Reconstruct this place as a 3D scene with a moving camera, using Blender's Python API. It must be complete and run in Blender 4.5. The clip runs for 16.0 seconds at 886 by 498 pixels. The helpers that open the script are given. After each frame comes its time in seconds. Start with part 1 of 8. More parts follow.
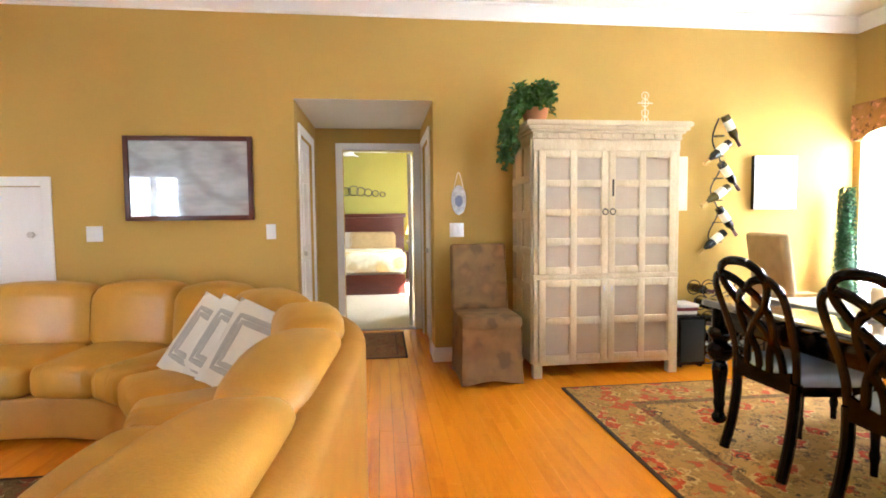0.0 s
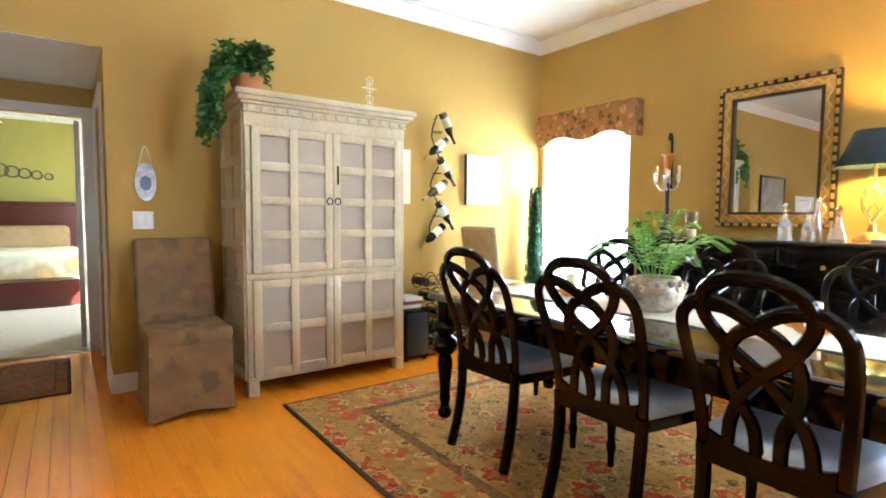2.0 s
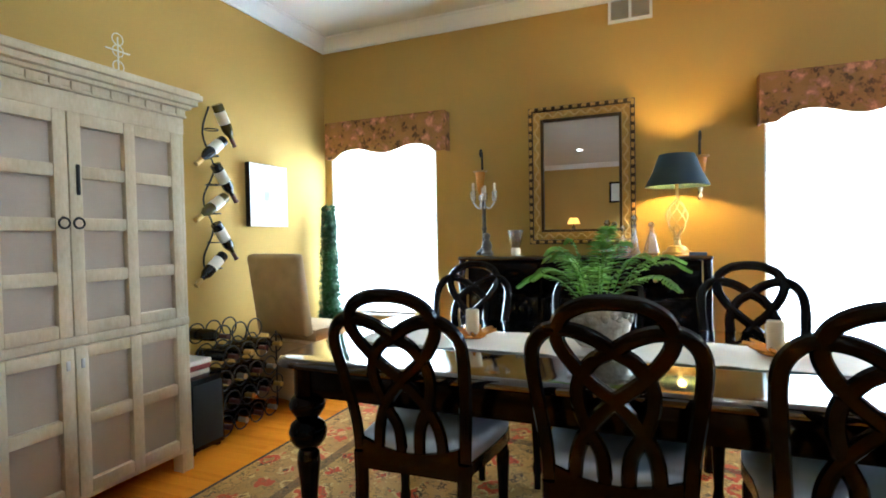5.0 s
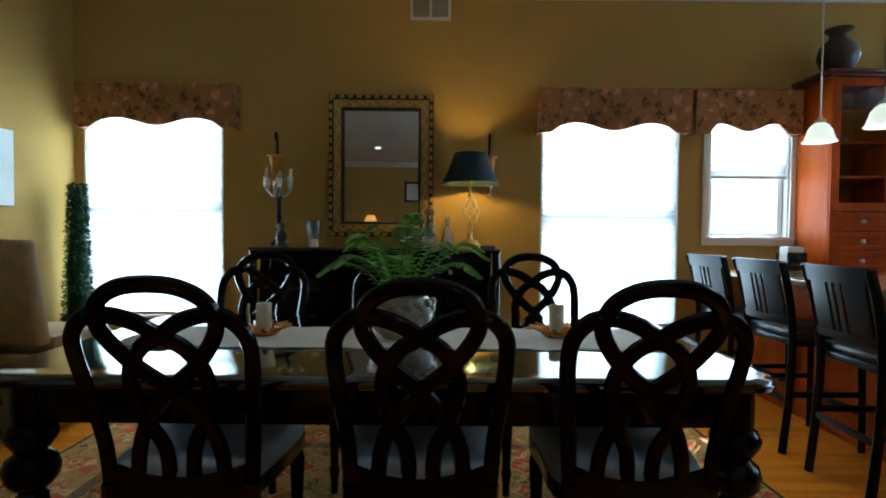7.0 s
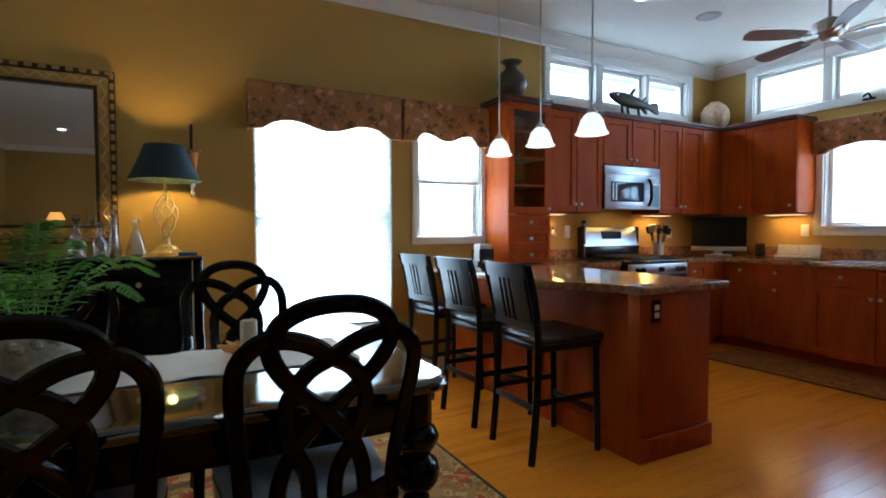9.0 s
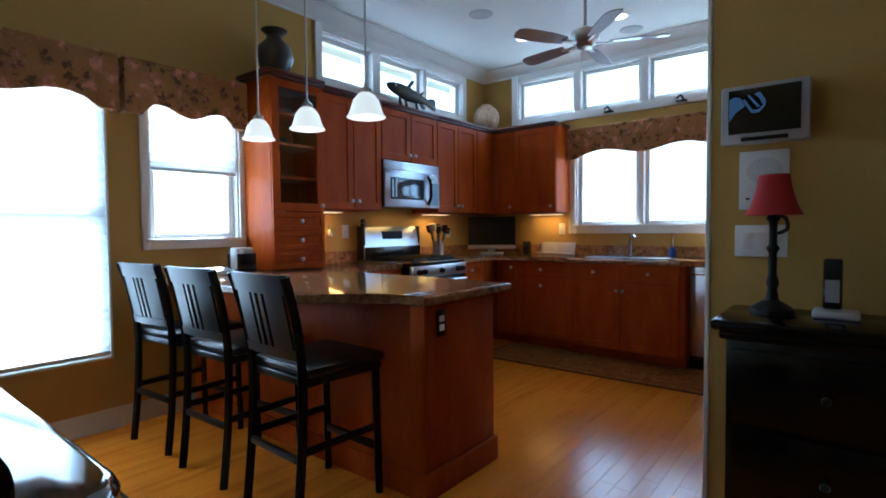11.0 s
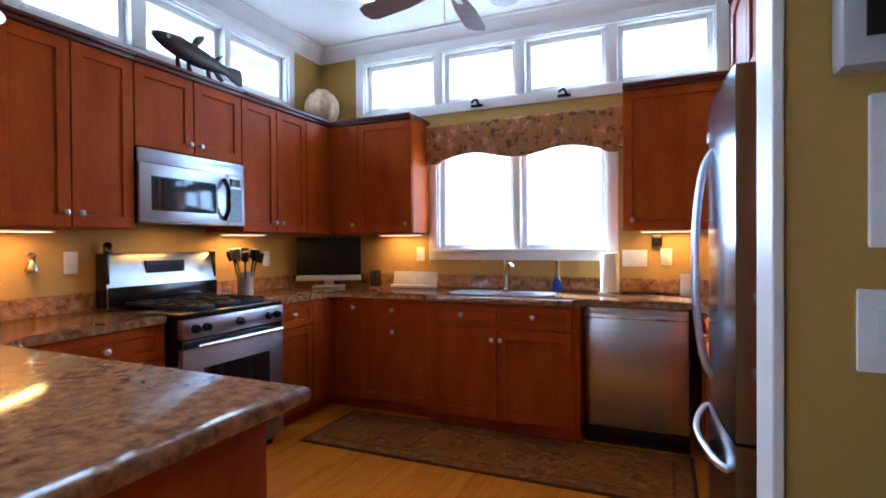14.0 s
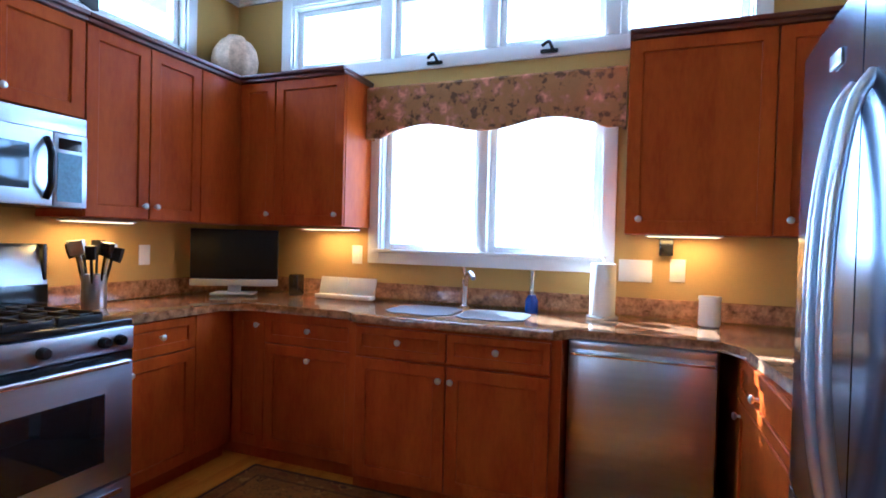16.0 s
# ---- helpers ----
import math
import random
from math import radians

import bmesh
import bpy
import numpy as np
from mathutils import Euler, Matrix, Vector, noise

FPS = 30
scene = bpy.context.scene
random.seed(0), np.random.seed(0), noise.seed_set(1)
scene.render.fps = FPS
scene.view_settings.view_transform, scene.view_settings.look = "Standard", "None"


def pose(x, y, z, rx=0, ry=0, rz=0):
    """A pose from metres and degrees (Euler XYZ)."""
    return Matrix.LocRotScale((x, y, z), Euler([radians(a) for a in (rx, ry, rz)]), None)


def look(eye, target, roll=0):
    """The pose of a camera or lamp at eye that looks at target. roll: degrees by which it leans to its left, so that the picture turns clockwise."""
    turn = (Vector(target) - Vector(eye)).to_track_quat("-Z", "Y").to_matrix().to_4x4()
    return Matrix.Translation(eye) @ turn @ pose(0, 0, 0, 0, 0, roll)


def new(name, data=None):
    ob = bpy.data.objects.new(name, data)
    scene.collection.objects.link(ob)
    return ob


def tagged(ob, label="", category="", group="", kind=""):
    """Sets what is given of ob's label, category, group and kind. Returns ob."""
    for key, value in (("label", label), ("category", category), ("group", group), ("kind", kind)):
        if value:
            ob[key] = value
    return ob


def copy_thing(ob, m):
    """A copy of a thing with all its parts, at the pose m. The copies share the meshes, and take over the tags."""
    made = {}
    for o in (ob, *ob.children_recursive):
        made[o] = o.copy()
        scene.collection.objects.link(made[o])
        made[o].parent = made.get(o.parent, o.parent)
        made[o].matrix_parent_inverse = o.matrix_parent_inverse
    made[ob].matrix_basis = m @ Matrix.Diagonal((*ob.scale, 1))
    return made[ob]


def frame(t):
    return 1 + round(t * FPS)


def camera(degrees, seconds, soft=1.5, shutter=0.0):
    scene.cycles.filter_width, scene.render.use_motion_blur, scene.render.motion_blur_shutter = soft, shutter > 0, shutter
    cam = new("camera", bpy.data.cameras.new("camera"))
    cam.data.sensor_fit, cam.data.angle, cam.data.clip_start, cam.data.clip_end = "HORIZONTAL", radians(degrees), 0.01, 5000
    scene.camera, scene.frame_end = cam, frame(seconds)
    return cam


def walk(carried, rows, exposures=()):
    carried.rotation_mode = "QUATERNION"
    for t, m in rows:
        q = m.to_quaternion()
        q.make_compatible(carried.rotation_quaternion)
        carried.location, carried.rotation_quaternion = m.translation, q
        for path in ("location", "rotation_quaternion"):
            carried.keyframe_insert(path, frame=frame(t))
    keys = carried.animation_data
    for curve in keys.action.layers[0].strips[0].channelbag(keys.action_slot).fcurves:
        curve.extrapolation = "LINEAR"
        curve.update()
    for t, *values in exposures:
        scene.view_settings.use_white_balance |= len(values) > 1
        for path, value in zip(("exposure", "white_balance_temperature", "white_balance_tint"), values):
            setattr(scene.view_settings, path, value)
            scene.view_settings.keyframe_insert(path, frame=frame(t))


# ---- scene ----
cam = camera(81.4, 16.0, 1.8)
PATH = [
    (0, (0.222, -0.091, 1.258), (0.456, 1.892, 1.141), -0.6),
    (0.5, (0.265, -0.002, 1.257), (0.77, 1.929, 1.135), -0.4),
    (1, (0.34, 0.107, 1.246), (1.09, 1.957, 1.123), -0.2),
    (1.5, (0.427, 0.22, 1.21), (1.394, 1.967, 1.097), 0.0),
    (2, (0.446, 0.342, 1.207), (1.625, 1.953, 1.077), 0.4),
    (2.5, (0.472, 0.522, 1.206), (1.832, 1.981, 1.054), 0.7),
    (3, (0.484, 0.707, 1.208), (1.985, 2.019, 1.048), 1.0),
    (5.5, (0.61, 1.522, 1.219), (2.513, 2.138, 1.186), -1.0),
    (6, (0.661, 1.511, 1.188), (2.61, 1.96, 1.157), -0.3),
    (6.5, (0.683, 1.524, 1.174), (2.669, 1.757, 1.126), 0.1),
    (7, (0.703, 1.52, 1.169), (2.702, 1.52, 1.106), 0.5),
    (7.5, (0.726, 1.498, 1.212), (2.71, 1.254, 1.122), 0.7),
    (8, (0.733, 1.45, 1.203), (2.673, 0.972, 1.119), 0.6),
    (8.5, (0.751, 1.397, 1.196), (2.618, 0.682, 1.122), 0.2),
    (9, (0.775, 1.315, 1.209), (2.54, 0.377, 1.136), -0.2),
    (9.5, (0.818, 1.24, 1.204), (2.45, 0.086, 1.138), -0.3),
    (10, (0.908, 1.136, 1.206), (2.392, -0.202, 1.142), -0.3),
    (12.5, (1.527, 0.373, 1.243), (2.523, -1.359, 1.155), -0.8),
    (13, (1.618, 0.13, 1.265), (2.53, -1.648, 1.195), -0.8),
    (13.5, (1.687, -0.129, 1.269), (2.528, -1.944, 1.227), -0.7),
    (14, (1.742, -0.4, 1.279), (2.534, -2.237, 1.259), -0.4),
    (14.5, (1.789, -0.664, 1.289), (2.538, -2.518, 1.28), 0.3),
    (15, (1.834, -0.939, 1.29), (2.55, -2.806, 1.286), 0.9),
    (15.5, (1.892, -1.184, 1.295), (2.58, -3.061, 1.282), 1.4),
    (16, (1.944, -1.394, 1.304), (2.646, -3.267, 1.27), 1.5),
]
EXPOSURES = [(0, 4.78, 5850, 9), (1.5, 4.48, 5550, 5), (3, 4.45, 4930, 2), (5.5, 3.26, 4950, -3), (6, 2.88, 4930, -4), (7, 1.82, 4820, -6), (8, 1.58, 4750, -6), (9, 2.12, 4780, -1), (10, 1.96, 4620, 0), (12.5, 1.72, 4450, 3), (13.5, 2.36, 4800, 10), (14.5, 2.60, 4450, 9), (16, 2.80, 4050, 6)]
walk(cam, [(t, look(eye, target, roll)) for t, eye, target, roll in PATH], EXPOSURES)

# ---- daylight ----
SUN_DIR = Vector((-0.92, 0.56, -1.0)).normalized()
world = bpy.data.worlds.new("world")
scene.world = world
world.use_nodes = True
sky = world.node_tree.nodes.new("ShaderNodeTexSky")
sky.sky_type, sky.sun_disc = "NISHITA", False
sky.sun_elevation, sky.sun_rotation = math.asin(-SUN_DIR.z), math.atan2(-SUN_DIR.x, -SUN_DIR.y)
world.node_tree.links.new(sky.outputs[0], world.node_tree.nodes["Background"].inputs[0])
world.node_tree.nodes["Background"].inputs[1].default_value = 0.05
sun = new("sun", bpy.data.lights.new("sun", "SUN"))
sun.data.energy, sun.data.angle, sun.data.color = 5.0, radians(0.5), (1, 0.95, 0.86)
sun.rotation_mode = "QUATERNION"
sun.rotation_quaternion = SUN_DIR.to_track_quat("-Z", "Y")

SKY = (0.95, 0.97, 1.0)


def window_light(x, y, z, w, h, toward, power, color=SKY):
    """The sky's light in a window's opening, w wide and h high."""
    lamp = new("window_light", bpy.data.lights.new("window_light", "AREA"))
    lamp.data.shape, lamp.data.size, lamp.data.size_y = "RECTANGLE", w, h
    lamp.data.energy, lamp.data.color = power * w * h, color
    lamp.rotation_mode = "QUATERNION"
    lamp.location, lamp.rotation_quaternion = (x, y, z), Vector(toward).to_track_quat("-Z", "Y")
    return lamp


window_light(4.88, 3.76, 1.33, 1.06, 1.70, (-1, 0, 0), 6.8)
window_light(4.88, 0.235, 1.30, 1.06, 1.76, (-1, 0, 0), 5.2)
window_light(4.88, -0.845, 1.66, 0.66, 1.10, (-1, 0, 0), 8)
window_light(4.88, -2.93, 2.675, 1.96, 0.40, (-1, 0, 0), 4.5)
window_light(2.82, -4.57, 1.70, 1.40, 0.98, (0, 1, 0), 3.2)
window_light(2.82, -4.57, 2.66, 2.80, 0.46, (0, 1, 0), 4.6)
window_light(-4.20, -1.45, 1.15, 0.42, 1.9, (0, 1, 0), 2.0)
window_light(-3.72, -1.45, 1.15, 0.42, 1.9, (0, 1, 0), 2.0)
window_light(2.33, 8.2, 1.4, 1.5, 1.4, (-1, 0, 0), 2.2)


def lamp_point(x, y, z, power, color, radius=0.03):
    lamp = new("bulb_light", bpy.data.lights.new("bulb_light", "POINT"))
    lamp.location, lamp.data.energy, lamp.data.color, lamp.data.shadow_soft_size = (x, y, z), power, color, radius
    return lamp


def lamp_strip(x, y, z, w, d, power, color):
    lamp = new("strip_light", bpy.data.lights.new("strip_light", "AREA"))
    lamp.data.shape, lamp.data.size, lamp.data.size_y = "RECTANGLE", w, d
    lamp.location, lamp.data.energy, lamp.data.color = (x, y, z), power, color
    return lamp


WARM = (1.0, 0.46, 0.07)


def lamp_spot(x, y, z, power, color):
    lamp = new("downlight_beam", bpy.data.lights.new("downlight_beam", "SPOT"))
    lamp.location, lamp.data.energy, lamp.data.color = (x, y, z), power, color
    lamp.data.spot_size, lamp.data.spot_blend, lamp.data.shadow_soft_size = radians(110), 0.8, 0.05
    return lamp


# added fill light from above, to brighten the dining and living room
for sx, sy, sp in ((1.9, 1.0, 1.5), (1.9, 3.0, 1.7), (-1.5, 1.5, 1.1), (-3.0, 3.0, 0.5)):
    lamp_spot(sx, sy, 3.04, sp, (1.0, 0.87, 0.70))
lamp_point(-5.0, 3.44, 1.54, 0.6, (1.0, 0.50, 0.14), 0.03)
lamp_point(4.40, 1.33, 1.62, 3.2, (1.0, 0.54, 0.09), 0.03)
for sx, sy, sw, sd in ((4.56, -1.80, 0.1, 0.3), (4.56, -3.25, 0.1, 0.3), (3.80, -4.26, 0.3, 0.1), (1.70, -4.26, 0.3, 0.1)):
    lamp_strip(sx, sy, 1.345, sw, sd, 0.45, WARM)
lamp_strip(4.52, -2.68, 1.395, 0.1, 0.3, 0.14, WARM)
for px, py in ((3.17, -1.0), (3.67, -1.0), (4.18, -1.0)):
    lamp_point(px, py, 1.775, 0.15, (1, 0.75, 0.45), 0.03)


# ---- building tools ----
ORIGIN = {}


def thing(name, at, label, category, group="", kind=""):
    """An empty at the base of a thing; its parts are built in world places round it."""
    ob = new(name)
    ob.empty_display_size = 0.1
    ob.location = at
    ORIGIN[ob.name] = Vector(at)
    return tagged(ob, label, category, group, kind)


def mesh_of(bm, name, material, smooth=True):
    me = bpy.data.meshes.new(name)
    bmesh.ops.recalc_face_normals(bm, faces=bm.faces)
    # broad flat faces stay flat, so that their bevels alone are shaded round
    rounded_faces = [f.calc_area() < 0.003 or any(e.is_manifold and e.calc_face_angle() < 0.26 for e in f.edges) for f in bm.faces] if smooth else []
    bm.to_mesh(me)
    bm.free()
    if material:
        me.materials.append(material)
    if smooth:
        me.polygons.foreach_set("use_smooth", rounded_faces)
        me.set_sharp_from_angle(angle=radians(38))
    return me


def part(name, bm, material, parent=None, label="", smooth=True):
    origin = ORIGIN.get(parent.name, Vector()) if parent else Vector()
    bmesh.ops.translate(bm, vec=-origin, verts=bm.verts)
    ob = new(name, mesh_of(bm, name, material, smooth))
    if parent:
        ob.parent = parent
        ORIGIN[ob.name] = origin
    return tagged(ob, label) if label else ob


def structure(name, bm, material, label, category, smooth=False):
    return tagged(part(name, bm, material, None, "", smooth), label, category, "", "structure")


def solo(name, bm, material, label, category, group="", kind=""):
    return tagged(part(name, bm, material), label, category, group, kind)


def box(bm, x0, x1, y0, y1, z0, z1, bev=0.0, m=None, seg=2):
    vs = [bm.verts.new(p) for p in ((x0, y0, z0), (x1, y0, z0), (x1, y1, z0), (x0, y1, z0), (x0, y0, z1), (x1, y0, z1), (x1, y1, z1), (x0, y1, z1))]
    fs = [bm.faces.new([vs[i] for i in f]) for f in ((3, 2, 1, 0), (4, 5, 6, 7), (0, 1, 5, 4), (1, 2, 6, 5), (2, 3, 7, 6), (3, 0, 4, 7))]
    if bev:
        es = list({e for f in fs for e in f.edges})
        out = bmesh.ops.bevel(bm, geom=es, offset=bev, segments=seg, profile=0.5, affect="EDGES")
        vs = list({v for f in out["faces"] for v in f.verts} | {v for v in vs if v.is_valid})
    if m is not None:
        bmesh.ops.transform(bm, matrix=m, verts=vs)
    return bm


def boxes(*rows, bev=0.0, m=None):
    bm = bmesh.new()
    for r in rows:
        box(bm, *r, bev=bev, m=m)
    return bm


def lathe(bm, x, y, profile, seg=24, z=0.0, m=None):
    """A turned shape: rows of radius and height round a standing axis."""
    rings = []
    made = []
    for r, h in profile:
        ring = [bm.verts.new((x + r * math.cos(2 * math.pi * k / seg), y + r * math.sin(2 * math.pi * k / seg), z + h)) for k in range(seg)]
        rings.append(ring)
        made += ring
    for a, b in zip(rings, rings[1:]):
        for k in range(seg):
            bm.faces.new((a[k], a[(k + 1) % seg], b[(k + 1) % seg], b[k]))
    bm.faces.new(rings[0][::-1])
    bm.faces.new(rings[-1])
    if m is not None:
        bmesh.ops.transform(bm, matrix=m, verts=made)
    return bm


def smooth_path(pts, n=6):
    """A smooth run through the points."""
    pts = [Vector(p) for p in pts]
    out = []
    for i in range(len(pts) - 1):
        p0, p1, p2, p3 = pts[max(i - 1, 0)], pts[i], pts[i + 1], pts[min(i + 2, len(pts) - 1)]
        for k in range(n):
            t = k / n
            out.append(0.5 * ((2 * p1) + (p2 - p0) * t + (2 * p0 - 5 * p1 + 4 * p2 - p3) * t * t + (3 * p1 - p0 - 3 * p2 + p3) * t ** 3))
    return out + [pts[-1]]


def tube(bm, pts, r, seg=8, closed=False, flat=1.0, up=None, r_end=None):
    """A round or flattened bar along the points."""
    pts = [Vector(p) for p in pts]
    n = len(pts)
    rings = []
    side = None
    for i, p in enumerate(pts):
        if closed:
            d = (pts[(i + 1) % n] - pts[i - 1]).normalized()
        else:
            d = (pts[min(i + 1, n - 1)] - pts[max(i - 1, 0)]).normalized()
        if up is not None:
            a = d.cross(Vector(up))
            a = a.normalized() if a.length > 1e-4 else (side or d.orthogonal().normalized())
        elif side is None:
            a = d.orthogonal().normalized()
        else:
            a = (side - d * side.dot(d)).normalized()
        side = a
        b = d.cross(a)
        rr = r if r_end is None else r + (r_end - r) * i / (n - 1)
        rings.append([bm.verts.new(p + a * rr * math.cos(2 * math.pi * k / seg) + b * rr * flat * math.sin(2 * math.pi * k / seg)) for k in range(seg)])
    runs = list(zip(rings, rings[1:])) + ([(rings[-1], rings[0])] if closed else [])
    for a, b in runs:
        for k in range(seg):
            bm.faces.new((a[k], a[(k + 1) % seg], b[(k + 1) % seg], b[k]))
    if not closed:
        bm.faces.new(rings[0][::-1])
        bm.faces.new(rings[-1])
    return bm


def prism(bm, outline, z0, z1, m=None):
    """A flat outline (x, y) raised from z0 to z1."""
    lo = [bm.verts.new((x, y, z0)) for x, y in outline]
    hi = [bm.verts.new((x, y, z1)) for x, y in outline]
    n = len(lo)
    bm.faces.new(lo[::-1])
    bm.faces.new(hi)
    for k in range(n):
        bm.faces.new((lo[k], lo[(k + 1) % n], hi[(k + 1) % n], hi[k]))
    if m is not None:
        bmesh.ops.transform(bm, matrix=m, verts=lo + hi)
    return bm


def facing(x, y, z, toward):
    """Local x runs along a front, local -y comes out of it, z is up; toward: the way in which the front looks."""
    turn = {"-y": 0, "+x": 90, "+y": 180, "-x": 270}[toward]
    return pose(x, y, z, 0, 0, turn)


# ---- materials ----
def material(name, color, rough=0.5, metal=0.0, vary=0.12, scale=6.0, fine=80.0, bump=0.05, coat=0.0, second=None, stretch=(1, 1, 1), spec=0.5, obj_random=0.0):
    """Paint, stone, cloth or metal: a base colour that wanders at two scales, with fine relief."""
    m = bpy.data.materials.new(name)
    m.use_nodes = True
    nt = m.node_tree
    p = nt.nodes["Principled BSDF"]
    co = nt.nodes.new("ShaderNodeTexCoord")
    mp = nt.nodes.new("ShaderNodeMapping")
    mp.inputs["Scale"].default_value = stretch
    nt.links.new(co.outputs["Object"], mp.inputs[0])
    big, small = nt.nodes.new("ShaderNodeTexNoise"), nt.nodes.new("ShaderNodeTexNoise")
    for nz, sc, det in ((big, scale, 4), (small, fine, 2)):
        nz.inputs["Scale"].default_value, nz.inputs["Detail"].default_value = sc, det
        nt.links.new(mp.outputs[0], nz.inputs["Vector"])
    mix = nt.nodes.new("ShaderNodeMix")
    mix.data_type = "RGBA"
    lo = [max(0, c * (1 - vary)) for c in color] + [1]
    hi = [min(1, c * (1 + vary)) for c in color] + [1]
    if second:
        lo, hi = [*color, 1], [*second, 1]
    mix.inputs[6].default_value, mix.inputs[7].default_value = lo, hi
    add = nt.nodes.new("ShaderNodeMath")
    add.operation = "MULTIPLY_ADD"
    nt.links.new(small.outputs[0], add.inputs[0])
    add.inputs[1].default_value = 0.45
    ramp = nt.nodes.new("ShaderNodeMapRange")
    ramp.inputs[1].default_value, ramp.inputs[2].default_value = 0.42, 0.95
    nt.links.new(big.outputs[0], add.inputs[2])
    nt.links.new(add.outputs[0], ramp.inputs[0])
    last = ramp.outputs[0]
    if obj_random:
        info = nt.nodes.new("ShaderNodeObjectInfo")
        more = nt.nodes.new("ShaderNodeMath")
        more.operation = "MULTIPLY_ADD"
        more.inputs[1].default_value = obj_random
        nt.links.new(info.outputs["Random"], more.inputs[0])
        nt.links.new(last, more.inputs[2])
        island = nt.nodes.new("ShaderNodeNewGeometry")
        again = nt.nodes.new("ShaderNodeMath")
        again.operation = "MULTIPLY_ADD"
        again.inputs[1].default_value = obj_random
        nt.links.new(island.outputs["Random Per Island"], again.inputs[0])
        nt.links.new(more.outputs[0], again.inputs[2])
        last = again.outputs[0]
    nt.links.new(last, mix.inputs[0])
    nt.links.new(mix.outputs[2], p.inputs["Base Color"])
    p.inputs["Roughness"].default_value, p.inputs["Metallic"].default_value = rough, metal
    p.inputs["Specular IOR Level"].default_value = spec
    p.inputs["Coat Weight"].default_value, p.inputs["Coat Roughness"].default_value = coat, 0.08
    if bump:
        bp = nt.nodes.new("ShaderNodeBump")
        bp.inputs["Strength"].default_value, bp.inputs["Distance"].default_value = bump, 0.01
        nt.links.new(small.outputs[0], bp.inputs["Height"])
        nt.links.new(bp.outputs[0], p.inputs["Normal"])
    return m


def ramp_of(nt, source, stops, constant=False):
    r = nt.nodes.new("ShaderNodeValToRGB")
    r.color_ramp.interpolation = "CONSTANT" if constant else "LINEAR"
    els = r.color_ramp.elements
    for i, (pos, col) in enumerate(stops):
        e = els[i] if i < 2 else els.new(pos)
        e.position, e.color = pos, (*col, 1)
    nt.links.new(source, r.inputs[0])
    return r.outputs[0]


def glow(name, color, strength):
    m = bpy.data.materials.new(name)
    m.use_nodes = True
    p = m.node_tree.nodes["Principled BSDF"]
    p.inputs["Base Color"].default_value = (*color, 1)
    p.inputs["Emission Color"].default_value = (*color, 1)
    p.inputs["Emission Strength"].default_value = strength
    return m


def glass(name, color=(1, 1, 1), rough=0.0, clear=0.05):
    """Thin glass: mostly seen through, with a clean reflection."""
    m = bpy.data.materials.new(name)
    m.use_nodes = True
    nt = m.node_tree
    nt.nodes.clear()
    out, mix = nt.nodes.new("ShaderNodeOutputMaterial"), nt.nodes.new("ShaderNodeMixShader")
    tr, gl = nt.nodes.new("ShaderNodeBsdfTransparent"), nt.nodes.new("ShaderNodeBsdfGlossy")
    tr.inputs[0].default_value = (*color, 1)
    gl.inputs["Roughness"].default_value = rough
    lw = nt.nodes.new("ShaderNodeLayerWeight")
    pw = nt.nodes.new("ShaderNodeMath")
    pw.operation = "POWER"
    pw.inputs[1].default_value = 4.0
    ad = nt.nodes.new("ShaderNodeMath")
    ad.operation = "MULTIPLY_ADD"
    ad.inputs[1].default_value, ad.inputs[2].default_value = 0.75, clear
    nt.links.new(lw.outputs["Facing"], pw.inputs[0])
    nt.links.new(pw.outputs[0], ad.inputs[0])
    nt.links.new(ad.outputs[0], mix.inputs[0])
    nt.links.new(tr.outputs[0], mix.inputs[1])
    nt.links.new(gl.outputs[0], mix.inputs[2])
    nt.links.new(mix.outputs[0], out.inputs[0])
    return m


def shade_cloth(name, color, through_amount):
    m = bpy.data.materials.new(name)
    m.use_nodes = True
    nt = m.node_tree
    nt.nodes.clear()
    out, mix = nt.nodes.new("ShaderNodeOutputMaterial"), nt.nodes.new("ShaderNodeMixShader")
    df, tl = nt.nodes.new("ShaderNodeBsdfDiffuse"), nt.nodes.new("ShaderNodeBsdfTranslucent")
    nz = nt.nodes.new("ShaderNodeTexNoise")
    nz.inputs["Scale"].default_value = 160
    col = ramp_of(nt, nz.outputs[0], [(0.3, [c * 0.92 for c in color]), (0.7, color)])
    for s in (df, tl):
        nt.links.new(col, s.inputs[0])
    mix.inputs[0].default_value = through_amount
    nt.links.new(df.outputs[0], mix.inputs[1])
    nt.links.new(tl.outputs[0], mix.inputs[2])
    nt.links.new(mix.outputs[0], out.inputs[0])
    return m


